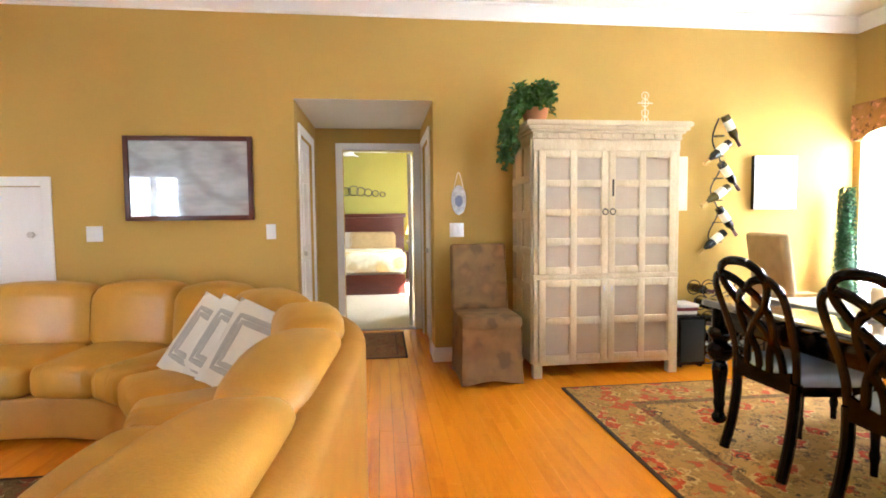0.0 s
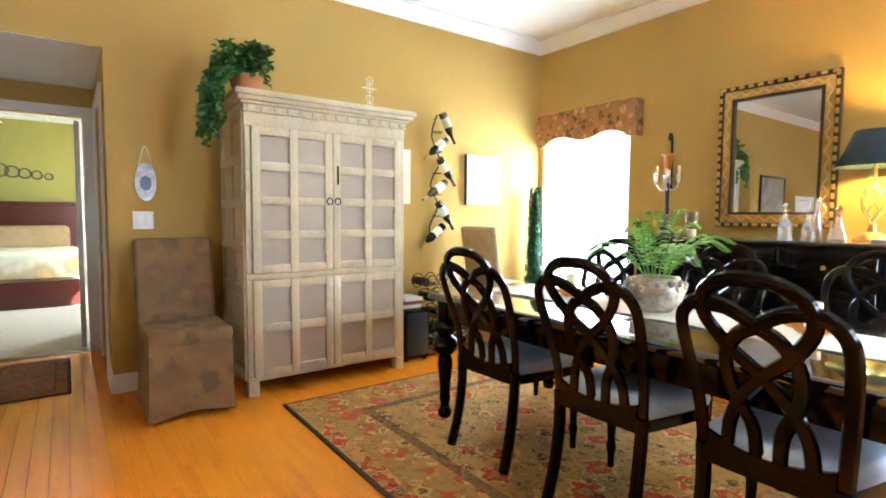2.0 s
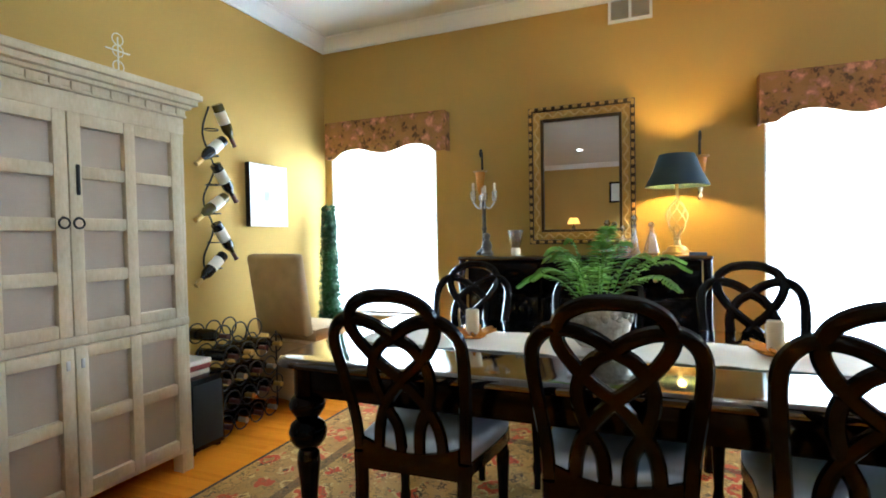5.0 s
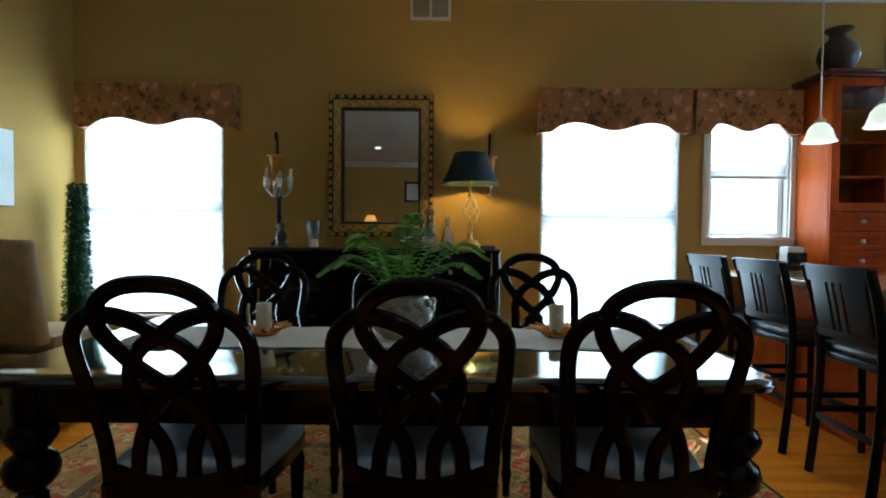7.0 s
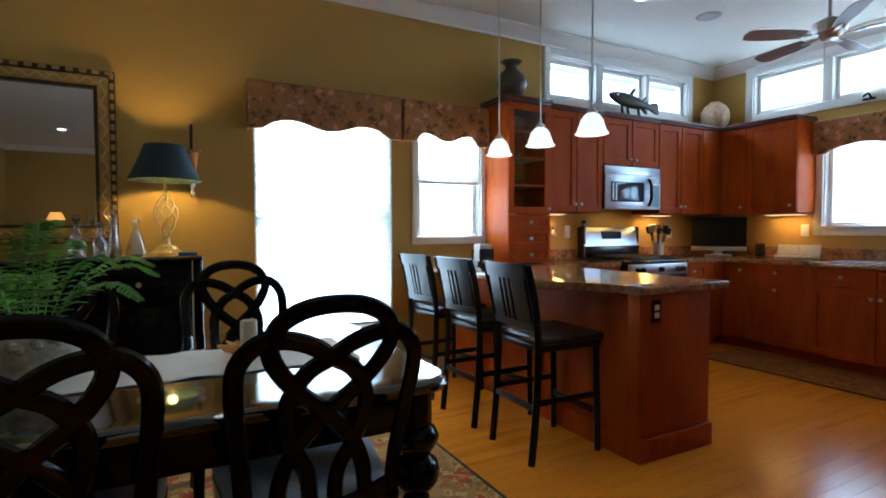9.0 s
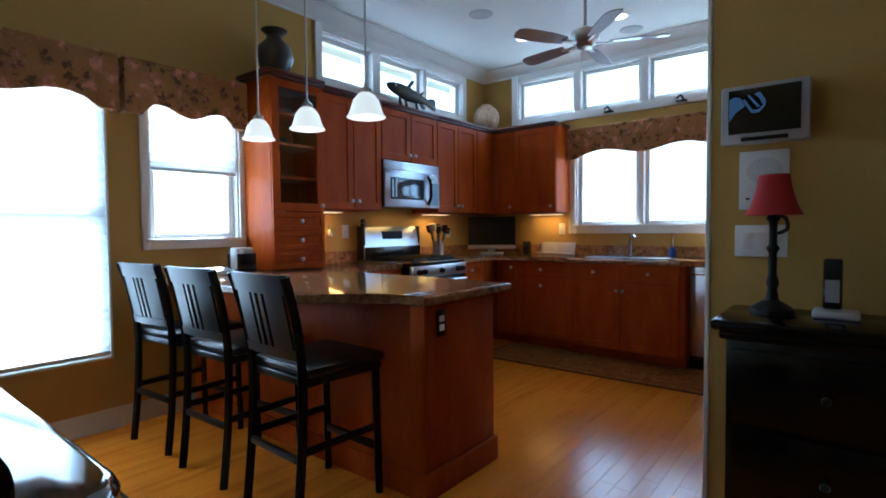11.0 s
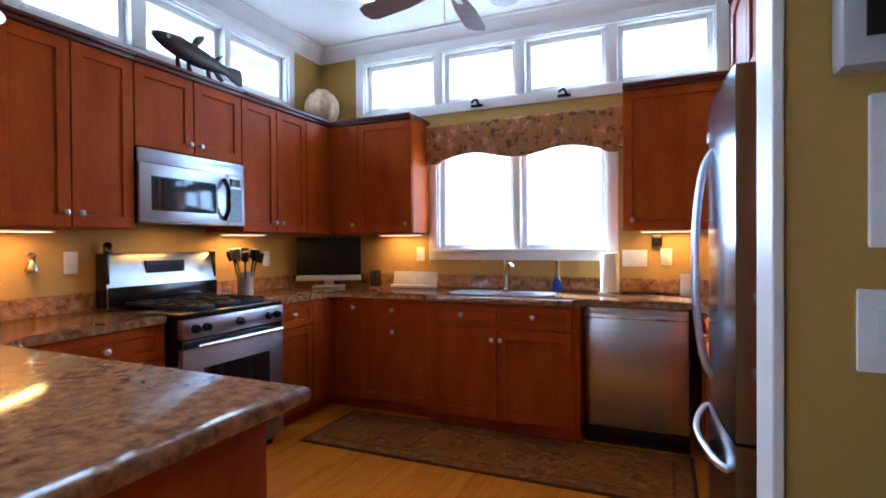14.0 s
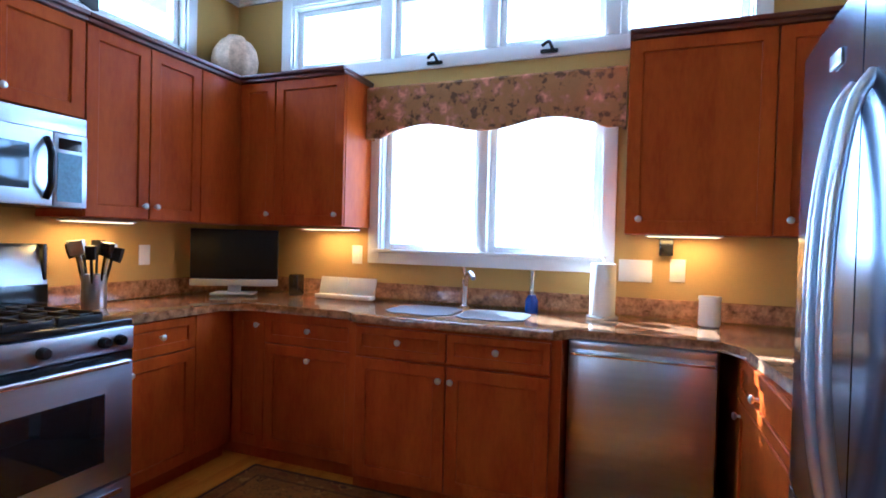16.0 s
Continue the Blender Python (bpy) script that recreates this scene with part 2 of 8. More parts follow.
def floral(name, ground, bloom, leaf, scale):
    """Printed cloth: roses and leaves scattered on a ground."""
    m = material(name, ground, 0.85, vary=0.2, scale=9, fine=220, bump=0.12)
    nt = m.node_tree
    p = nt.nodes["Principled BSDF"]
    base = p.inputs["Base Color"].links[0].from_socket
    co = nt.nodes.new("ShaderNodeTexCoord")
    wob = nt.nodes.new("ShaderNodeTexNoise")
    wob.inputs["Scale"].default_value = scale * 2.2
    nt.links.new(co.outputs["Object"], wob.inputs["Vector"])
    shift = nt.nodes.new("ShaderNodeMix")
    shift.data_type = "VECTOR"
    shift.inputs[0].default_value = 0.11
    nt.links.new(co.outputs["Object"], shift.inputs[4])
    nt.links.new(wob.outputs["Color"], shift.inputs[5])
    for k, (col, sc, size) in enumerate(((leaf, scale * 1.5, 0.30), (bloom, scale, 0.32), ([min(1, c * 1.7) for c in bloom], scale, 0.16))):
        vo = nt.nodes.new("ShaderNodeTexVoronoi")
        vo.inputs["Scale"].default_value = sc
        nt.links.new(shift.outputs[1], vo.inputs["Vector"])
        ms = nt.nodes.new("ShaderNodeMapRange")
        ms.inputs[1].default_value, ms.inputs[2].default_value, ms.inputs[3].default_value, ms.inputs[4].default_value = size - 0.06, size + 0.14, 0.85, 0.0
        nt.links.new(vo.outputs["Distance"], ms.inputs[0])
        mx = nt.nodes.new("ShaderNodeMix")
        mx.data_type = "RGBA"
        nt.links.new(ms.outputs[0], mx.inputs[0])
        nt.links.new(base, mx.inputs[6])
        mx.inputs[7].default_value = (*col, 1)
        base = mx.outputs[2]
    nt.links.new(base, p.inputs["Base Color"])
    return m


def oriental(name, half_x, half_y, field, red, dark, pale, border=0.32, motif=9.0):
    """A knotted rug: a patterned field in bands of border, round the rug's own middle."""
    m = material(name, field, 0.95, vary=0.25, scale=4, fine=300, bump=0.25, spec=0.2)
    nt = m.node_tree
    p = nt.nodes["Principled BSDF"]
    co = nt.nodes.new("ShaderNodeTexCoord")
    sep = nt.nodes.new("ShaderNodeSeparateXYZ")
    nt.links.new(co.outputs["Object"], sep.inputs[0])

    def calc(op, a, b=None, c=None):
        n = nt.nodes.new("ShaderNodeMath")
        n.operation = op
        for i, v in enumerate((a, b, c)):
            if v is None:
                continue
            if isinstance(v, (int, float)):
                n.inputs[i].default_value = v
            else:
                nt.links.new(v, n.inputs[i])
        return n.outputs[0]

    wob = nt.nodes.new("ShaderNodeTexNoise")
    wob.inputs["Scale"].default_value, wob.inputs["Detail"].default_value = motif * 2.5, 3
    nt.links.new(co.outputs["Object"], wob.inputs["Vector"])
    warp = nt.nodes.new("ShaderNodeMix")
    warp.data_type = "VECTOR"
    warp.inputs[0].default_value = 0.08
    nt.links.new(co.outputs["Object"], warp.inputs[4])
    nt.links.new(wob.outputs["Color"], warp.inputs[5])
    edge = calc("MINIMUM", calc("SUBTRACT", half_x, calc("ABSOLUTE", sep.outputs[0])), calc("SUBTRACT", half_y, calc("ABSOLUTE", sep.outputs[1])))

    def layer(base, col, mask):
        mx = nt.nodes.new("ShaderNodeMix")
        mx.data_type = "RGBA"
        nt.links.new(mask, mx.inputs[0])
        nt.links.new(base, mx.inputs[6])
        mx.inputs[7].default_value = (*col, 1)
        return mx.outputs[2]

    def rings(sc, lo, hi, feature="F1", metric="MANHATTAN"):
        vo = nt.nodes.new("ShaderNodeTexVoronoi")
        vo.feature, vo.distance = feature, metric
        vo.inputs["Scale"].default_value = sc
        vo.inputs["Randomness"].default_value = 0.8
        nt.links.new(warp.outputs[1], vo.inputs["Vector"])
        d = vo.outputs["Distance"]
        return calc("MULTIPLY", calc("GREATER_THAN", d, lo), calc("LESS_THAN", d, hi))

    inside = calc("GREATER_THAN", edge, border)
    band = calc("SUBTRACT", 1.0, inside)
    col = p.inputs["Base Color"].links[0].from_socket
    col = layer(col, red, calc("MULTIPLY", rings(motif * 0.55, 0.22, 0.44), 0.9))
    col = layer(col, pale, calc("MULTIPLY", rings(motif * 0.55, 0.42, 0.50), 0.7))
    col = layer(col, dark, calc("MULTIPLY", rings(motif, 0.18, 0.31), 0.85))
    col = layer(col, red, calc("MULTIPLY", rings(motif * 1.7, 0.0, 0.22), 0.75))
    olive = [0.5 * (f + d) for f, d in zip(field, dark)]
    col = layer(col, olive, calc("MULTIPLY", rings(motif * 1.3, 0.36, 0.47), 0.8))
    col = layer(col, dark, calc("MULTIPLY", rings(motif * 2.3, 0.30, 0.40, "F1", "EUCLIDEAN"), 0.55))
    col = layer(col, pale, calc("MULTIPLY", rings(motif * 2.9, 0.0, 0.17, "F1", "EUCLIDEAN"), 0.6))
    rb = calc("MULTIPLY", calc("GREATER_THAN", edge, border * 0.28), calc("LESS_THAN", edge, border * 0.85))
    col = layer(col, field, calc("MULTIPLY", rb, 0.75))
    col = layer(col, red, calc("MULTIPLY", calc("MULTIPLY", rb, rings(motif * 0.8, 0.18, 0.52)), 0.8))
    col = layer(col, olive, calc("MULTIPLY", calc("MULTIPLY", rb, rings(motif * 2.0, 0.34, 0.46, "F1", "EUCLIDEAN")), 0.7))
    col = layer(col, pale, calc("MULTIPLY", calc("MULTIPLY", rb, rings(motif * 1.1, 0.28, 0.46)), 0.7))
    col = layer(col, dark, calc("MULTIPLY", calc("MULTIPLY", rb, rings(motif * 1.1, 0.05, 0.18)), 0.7))
    col = layer(col, dark, calc("MULTIPLY", calc("MULTIPLY", calc("GREATER_THAN", edge, border * 0.85), calc("LESS_THAN", edge, border)), 0.6))
    col = layer(col, dark, calc("LESS_THAN", edge, 0.022))
    nt.links.new(col, p.inputs["Base Color"])
    return m


WALL = material("gold_paint", (0.47, 0.305, 0.078), 0.8, vary=0.05, scale=1.2, fine=120, bump=0.06, spec=0.2)
GREEN_WALL = material("olive_paint", (0.36, 0.32, 0.07), 0.75, vary=0.05, scale=1.2, fine=120, bump=0.05)
WHITE = material("white_trim_paint", (0.78, 0.77, 0.74), 0.4, vary=0.03, scale=3, fine=60, bump=0.02)
CEILING = material("ceiling_paint", (0.76, 0.75, 0.70), 0.85, vary=0.03, scale=1.5, fine=140, bump=0.06)
PLATE = material("white_plastic", (0.75, 0.75, 0.74), 0.35, vary=0.02, bump=0.0)
OAK = material("oak_plank", (0.48, 0.118, 0.003), 0.20, vary=0.2, scale=2.0, fine=26, bump=0.03, second=(0.72, 0.245, 0.009), stretch=(9, 0.7, 1), spec=0.26, coat=0.05, obj_random=0.36)
JOINT = material("dark_joint", (0.24, 0.09, 0.016), 0.8)
CHERRY = material("cherry_wood", (0.27, 0.036, 0.0012), 0.45, scale=2.2, fine=20, bump=0.012, second=(0.41, 0.082, 0.002), stretch=(3, 3, 0.8), spec=0.08)
# the cherry again, darkened: the crowns' shade is put into its colour
CHERRY_SHADED = material("cherry_shadow_trim", (0.10, 0.020, 0.007), 0.35, scale=4, fine=40, bump=0.02)
GRANITE = material("granite", (0.085, 0.038, 0.016), 0.08, scale=26, fine=80, bump=0.0, second=(0.50, 0.265, 0.115), coat=0.3)
STEEL = material("stainless_steel", (0.60, 0.62, 0.66), 0.30, 1.0, vary=0.06, scale=1.5, fine=40, bump=0.01, stretch=(1, 1, 30))
BRIGHT_STEEL = material("bright_brushed_steel", (0.47, 0.51, 0.58), 0.34, 1.0, vary=0.05, scale=1.5, fine=40, bump=0.01, stretch=(1, 1, 30))
FRIDGE_STEEL = material("fridge_steel", (0.25, 0.28, 0.35), 0.17, 1.0, vary=0.08, scale=1.2, fine=40, bump=0.008, stretch=(1, 1, 20))
SATIN = material("satin_handle_steel", (0.66, 0.70, 0.76), 0.32, 1.0, vary=0.03, bump=0)
CHROME = material("chrome", (0.75, 0.75, 0.76), 0.12, 1.0, vary=0.02, bump=0)
NICKEL = material("brushed_nickel", (0.55, 0.53, 0.50), 0.3, 1.0, vary=0.04, bump=0)
BLACK = material("black_enamel", (0.012, 0.012, 0.013), 0.2, vary=0.1, bump=0.0)
BLACK_GLASS = material("black_glass", (0.008, 0.008, 0.009), 0.06, vary=0.05, bump=0)
ESPRESSO = material("espresso_lacquer", (0.004, 0.0035, 0.0035), 0.14, vary=0.2, scale=5, fine=60, bump=0.006, spec=0.25)
TABLE_TOP = material("polished_espresso", (0.008, 0.006, 0.006), 0.06, vary=0.2, scale=4, fine=60, bump=0.0015, coat=1.0, spec=1.0)
STOOL_BLACK = material("stool_black_wood", (0.006, 0.006, 0.006), 0.34, vary=0.15, bump=0.01, spec=0.3)
SEAT_CLOTH = material("blue_grey_seat_cloth", (0.40, 0.47, 0.58), 0.5, vary=0.1, scale=12, fine=300, bump=0.05)
LEATHER = material("tan_leather", (0.50, 0.25, 0.030), 0.38, vary=0.14, scale=4, fine=140, bump=0.10)
LEATHER_EDGE = material("tan_leather_edge", (0.45, 0.21, 0.025), 0.5, vary=0.12, scale=5, fine=120, bump=0.08)
PALE_WOOD = material("whitewashed_pine", (0.43, 0.345, 0.205), 0.65, scale=2.4, fine=34, bump=0.05, second=(0.61, 0.525, 0.36), stretch=(2.2, 2.2, 0.9))
PALE_PANEL = material("pale_linen_panel", (0.42, 0.35, 0.27), 0.85, vary=0.08, scale=5, fine=240, bump=0.10)
TAPESTRY = floral("brown_leaf_tapestry", (0.19, 0.108, 0.038), (0.150, 0.078, 0.028), (0.105, 0.064, 0.028), 5.2)
ROSES = floral("rose_print_cloth", (0.33, 0.160, 0.044), (0.43, 0.185, 0.100), (0.075, 0.038, 0.014), 10.5)
BEIGE_CLOTH = material("beige_damask", (0.36, 0.24, 0.11), 0.8, vary=0.15, scale=10, fine=200, bump=0.08)
LINEN = material("white_linen", (0.72, 0.69, 0.62), 0.9, vary=0.06, scale=8, fine=260, bump=0.12)
GREY_WEAVE = material("grey_woven_band", (0.42, 0.41, 0.38), 0.9, vary=0.1, scale=20, fine=260, bump=0.15)
LEAF = material("leaf_green", (0.035, 0.10, 0.012), 0.5, vary=0.45, scale=14, fine=80, bump=0.03)
FERN = material("fern_green", (0.17, 0.34, 0.036), 0.5, vary=0.4, scale=14, fine=80, bump=0.03)
TOPIARY = material("topiary_green", (0.010, 0.060, 0.014), 0.6, vary=0.5, scale=20, fine=90, bump=0.05)
TERRACOTTA = material("terracotta", (0.42, 0.17, 0.07), 0.8, vary=0.15)
GOLD = material("gilt", (0.52, 0.33, 0.10), 0.38, 0.7, vary=0.3, scale=18, fine=120, bump=0.1)
DARK_GILT = material("dark_gilt", (0.06, 0.035, 0.015), 0.45, 0.2, vary=0.3, scale=20, fine=90, bump=0.1)
BRASS = material("pale_brass", (0.66, 0.48, 0.20), 0.3, 0.9, vary=0.1, bump=0.02)
IRON = material("wrought_iron", (0.02, 0.018, 0.017), 0.45, 0.5, vary=0.2, bump=0.05)
MIRROR = material("mirror_glass", (0.86, 0.87, 0.87), 0.01, 1.0, vary=0.0, bump=0)
AMBER = material("amber_glass", (0.55, 0.22, 0.03), 0.15, vary=0.2)
CRYSTAL = glass("clear_crystal", (0.80, 0.83, 0.85), 0.03, 0.34)
PANE = glass("window_glass", (0.96, 0.98, 1.0))
WAX = material("ivory_wax", (0.72, 0.60, 0.38), 0.55, vary=0.05, bump=0.02)
PEWTER = material("mottled_grey_ceramic", (0.085, 0.072, 0.058), 0.3, vary=0.4, scale=14, fine=60, bump=0.08)
PEARL = material("pearly_shell_ceramic", (0.20, 0.165, 0.115), 0.22, scale=26, fine=70, bump=0.12, second=(0.52, 0.46, 0.36), coat=0.4)
BLUE_CLOTH = material("navy_shade_cloth", (0.018, 0.035, 0.05), 0.8, vary=0.1, fine=300, bump=0.08)
RED_CLOTH = material("red_shade_cloth", (0.36, 0.007, 0.005), 0.7, vary=0.1, fine=260, bump=0.05)
SHADE = shade_cloth("white_window_shade", (0.86, 0.87, 0.86), 0.62)
BOTTLE = material("dark_bottle_glass", (0.012, 0.012, 0.010), 0.08, vary=0.1, bump=0)
LABEL = material("paper_label", (0.70, 0.66, 0.55), 0.8, vary=0.1)
FOIL = material("gold_foil", (0.45, 0.28, 0.07), 0.4, 0.6)
BULB = glow("bulb_glow", (1.0, 0.75, 0.42), 2.6)
CAN_GLOW = glow("downlight_glow", (1.0, 0.92, 0.8), 1.6)
PEND_GLASS = glow("lit_alabaster_glass", (1.0, 0.86, 0.66), 0.22)
STRIP_GLOW = glow("strip_glow", (1.0, 0.60, 0.22), 0.6)
CARPET = material("cream_carpet", (0.55, 0.47, 0.36), 0.95, vary=0.08, scale=20, fine=300, bump=0.25)
MAHOGANY = material("mahogany", (0.065, 0.012, 0.008), 0.3, vary=0.3, scale=4, fine=40, bump=0.02, stretch=(1, 6, 6))
BRONZE = material("bronze_fish", (0.045, 0.038, 0.028), 0.45, 0.6, vary=0.4, scale=20, fine=90, bump=0.15)
SHELL = material("speckled_shell", (0.52, 0.36, 0.22), 0.6, vary=0.35, scale=22, fine=80, bump=0.2)
SILVER_PLASTIC = material("silver_plastic", (0.42, 0.42, 0.43), 0.4, 0.2, vary=0.03, bump=0)
GROUND = material("outdoor_ground", (0.16, 0.18, 0.10), 0.95, vary=0.2, scale=0.4, fine=4, bump=0)

# ---- structure ----
E, N, S, TOP = 4.70, 4.37, -4.39, 3.07


def wall(name, axis, face, thick, a0, a1, z0, z1, holes, mat, label):
    """A wall in the plane axis = face, thick outward, from a0 to a1 along the other axis, with openings (a0, a1, z0, z1)."""
    bm = bmesh.new()
    cuts = sorted({a0, a1, *[h[0] for h in holes], *[h[1] for h in holes]})
    f0, f1 = min(face, face + thick), max(face, face + thick)
    for p, q in zip(cuts, cuts[1:]):
        mid = (p + q) / 2
        zs = z0
        for h in sorted([h for h in holes if h[0] < mid < h[1]], key=lambda r: r[2]) + [(0, 0, z1, z1)]:
            if h[2] > zs:
                box(bm, *((f0, f1, p, q) if axis == "x" else (p, q, f0, f1)), zs, h[2])
            zs = h[3]
    return structure(name, bm, mat, label, "wall")


WIN1, WIN2, WIN3, CLER_E = (3.22, 4.30, 0.49, 2.2), (-0.30, 0.77, 0.43, 2.2), (-1.15, -0.53, 1.14, 2.2), (-3.93, -1.93, 2.48, 2.88)
SINKW, CLER_S = (2.13, 3.51, 1.22, 2.2), (1.42, 4.22, 2.45, 2.89)
wall("wall_east", "x", E, 0.16, S - 0.16, N + 0.16, 0, TOP + 0.1, [WIN1, WIN2, WIN3, CLER_E], WALL, "golden tan painted wall with tall windows")
wall("wall_north", "y", N, 0.12, -5.5, E, 0, TOP + 0.1, [(-0.49, 0.67, 0, 2.27), (-3.2, -2.46, 0, 1.55)], WALL, "golden tan painted wall with a recessed doorway")
wall("wall_south", "y", S, -0.16, 0.7, E, 0, TOP + 0.1, [SINKW, CLER_S], WALL, "golden tan painted kitchen wall over the sink")
wall("wall_partition", "y", -1.29, -0.13, -5.5, 1.580, 0, TOP + 0.1, [(-4.43, -3.49, 0.18, 2.12)], WALL, "golden tan painted partition wall beside the kitchen")
wall("wall_west", "x", -5.5, -0.15, -1.42, N + 0.12, 0, TOP + 0.1, [], WALL, "golden tan painted wall")
wall("wall_kitchen_west", "x", 0.85, -0.15, S, -1.42, 0, TOP + 0.1, [], WALL, "golden tan painted kitchen wall")
wall("wall_alcove_left", "x", -0.49, -0.12, N + 0.12, 5.77, 0, 2.40, [(4.62, 5.42, 0, 2.03)], WALL, "tan painted side of the doorway recess")
wall("wall_alcove_right", "x", 0.67, 0.12, N + 0.12, 5.77, 0, 2.40, [(4.72, 5.5, 0, 2.03)], WALL, "tan painted side of the doorway recess")
wall("wall_alcove_back", "y", 5.77, 0.12, -3.2, 2.2, 0, 2.75, [(-0.20, 0.585, 0, 2.03)], WALL, "tan painted wall round the bedroom door")
wall("wall_bedroom_north", "y", 10.8, 0.12, -3.2, 2.2, 0, 2.75, [], GREEN_WALL, "olive green painted bedroom wall")
wall("wall_bedroom_east", "x", 2.2, 0.12, 5.77, 10.92, 0, 2.75, [(7.4, 9.0, 0.7, 2.1)], GREEN_WALL, "olive green painted bedroom wall")
wall("wall_bedroom_west", "x", -3.2, -0.12, 5.77, 10.92, 0, 2.75, [], GREEN_WALL, "olive green painted bedroom wall")
structure("ceiling", boxes((-5.65, E + 0.16, S - 0.16, N + 0.12, TOP, TOP + 0.1)), CEILING, "flat white painted ceiling", "ceiling")
structure("ceiling_alcove", boxes((-0.49, 0.67, N + 0.004, 5.77, 2.268, 2.40)), CEILING, "low white ceiling over the doorway recess", "ceiling")
structure("ceiling_bedroom", boxes((-3.2, 2.2, 5.89, 10.8, 2.65, 2.75)), CEILING, "white bedroom ceiling", "ceiling")
structure("floor", boxes((-5.65, E + 0.16, S - 0.16, 5.83, -0.12, -0.012)), JOINT, "dark bed under the oak floorboards", "floor")
structure("floor_bedroom", boxes((-3.2, 2.2, 5.83, 10.8, -0.12, 0.006)), CARPET, "cream cut-pile carpet in the bedroom", "floor")
structure("ground", boxes((-400, 400, -400, 400, -0.6, -0.5)), GROUND, "grassy ground outside", "ground")
# unseen eaves, added outside to cut off high sun at the windows
structure("roof_eaves", boxes((E + 0.16, E + 0.85, S - 0.75, N + 0.7, TOP + 0.0, TOP + 0.12), (0.5, E + 0.159, S - 0.26, S - 0.161, TOP + 0.0, TOP + 0.12)), WHITE, "unseen white eaves added outside to block sun at the windows", "roof")
SKYGLOW = glow("bright_hazy_sky", (0.90, 0.96, 1.0), 0.70)
structure("backdrop_east", boxes((16, 16.1, -16, 16, -0.5, 9.5)), SKYGLOW, "white hazy sky beyond the windows", "sky")
structure("backdrop_south", boxes((-14, 15.9, -16.1, -16, -0.5, 9.5)), SKYGLOW, "white hazy sky beyond the windows", "sky")
structure("wall_closet", boxes((-3.3, -2.4, N + 0.5, N + 0.6, 0, 1.7)), WALL, "closed back of the low closet", "wall")
structure("wall_side_rooms", boxes((-1.8, -1.7, N + 0.12, 5.77, 0, 2.4), (1.9, 2.0, N + 0.12, 5.77, 0, 2.4)), WALL, "tan wall of a side room", "wall")
structure("ceiling_side_rooms", boxes((-1.8, -0.61, N + 0.12, 5.77, 2.3, 2.4), (0.79, 2.0, N + 0.12, 5.77, 2.3, 2.4)), CEILING, "white ceiling of side rooms", "ceiling")


def run(name, p0, p1, inward, profile, z, mat, label, m0=1, m1=1):
    """A moulding from p0 to p1; profile rows of (out from the wall, height); m0, m1: 1 for an inner corner, -1 for an outer one, 0 for a plain end."""
    p0, p1, inw = Vector((*p0, 0)), Vector((*p1, 0)), Vector((*inward, 0))
    d = (p1 - p0).normalized()
    bm = bmesh.new()
    a = [bm.verts.new(p0 + inw * o + d * o * m0 + Vector((0, 0, z + h))) for o, h in profile]
    b = [bm.verts.new(p1 + inw * o - d * o * m1 + Vector((0, 0, z + h))) for o, h in profile]
    n = len(profile)
    for k in range(n):
        bm.faces.new((a[k], a[(k + 1) % n], b[(k + 1) % n], b[k]))
    bm.faces.new(a[::-1])
    bm.faces.new(b)
    return structure(name, bm, mat, label, "moulding", True)


CROWN = [(0.0, -0.115), (0.014, -0.115), (0.018, -0.098), (0.035, -0.085), (0.052, -0.058), (0.085, -0.034), (0.095, -0.02), (0.112, -0.016), (0.112, 0.0), (0.0, 0.0)]
BASE = [(0.0, 0.0), (0.016, 0.0), (0.016, 0.09), (0.010, 0.105), (0.006, 0.125), (0.0, 0.125)]
CT = TOP - 0.001
for p0, p1, inw, a, b in (((-5.5, N), (E, N), (0, -1), 1, 1), ((E, N), (E, S), (-1, 0), 1, 1), ((E, S), (0.85, S), (0, 1), 1, 1), ((0.85, S), (0.85, -1.42), (1, 0), 1, 1),
                          ((0.85, -1.42), (1.580, -1.42), (0, -1), 1, -1), ((1.580, -1.42), (1.580, -1.29), (1, 0), -1, -1), ((1.580, -1.29), (-5.5, -1.29), (0, 1), -1, 1), ((-5.5, -1.29), (-5.5, N), (1, 0), 1, 1)):
    run("crown_moulding", p0, p1, inw, CROWN, CT, WHITE, "white stepped crown moulding under the ceiling", a, b)
for p0, p1, inw, a, b in (((-2.36, N), (-0.49, N), (0, -1), 0, 0), ((0.67, N), (E, N), (0, -1), -1, 1), ((E, N), (E, -0.80), (-1, 0), 1, 0), ((1.580, -1.29), (-5.5, -1.29), (0, 1), 0, 1),
                          ((0.67, 4.62), (0.67, N), (-1, 0), 0, -1), ((-5.5, 0), (-5.5, N), (1, 0), 0, 1)):
    run("baseboard", p0, p1, inw, BASE, 0.0, WHITE, "white moulded baseboard along the wall", a, b)
structure("trim_partition_end", boxes((1.582, 1.598, -1.425, -1.285, 0, TOP - 0.12), bev=0.003), WHITE, "white boxed end of the partition wall", "trim")


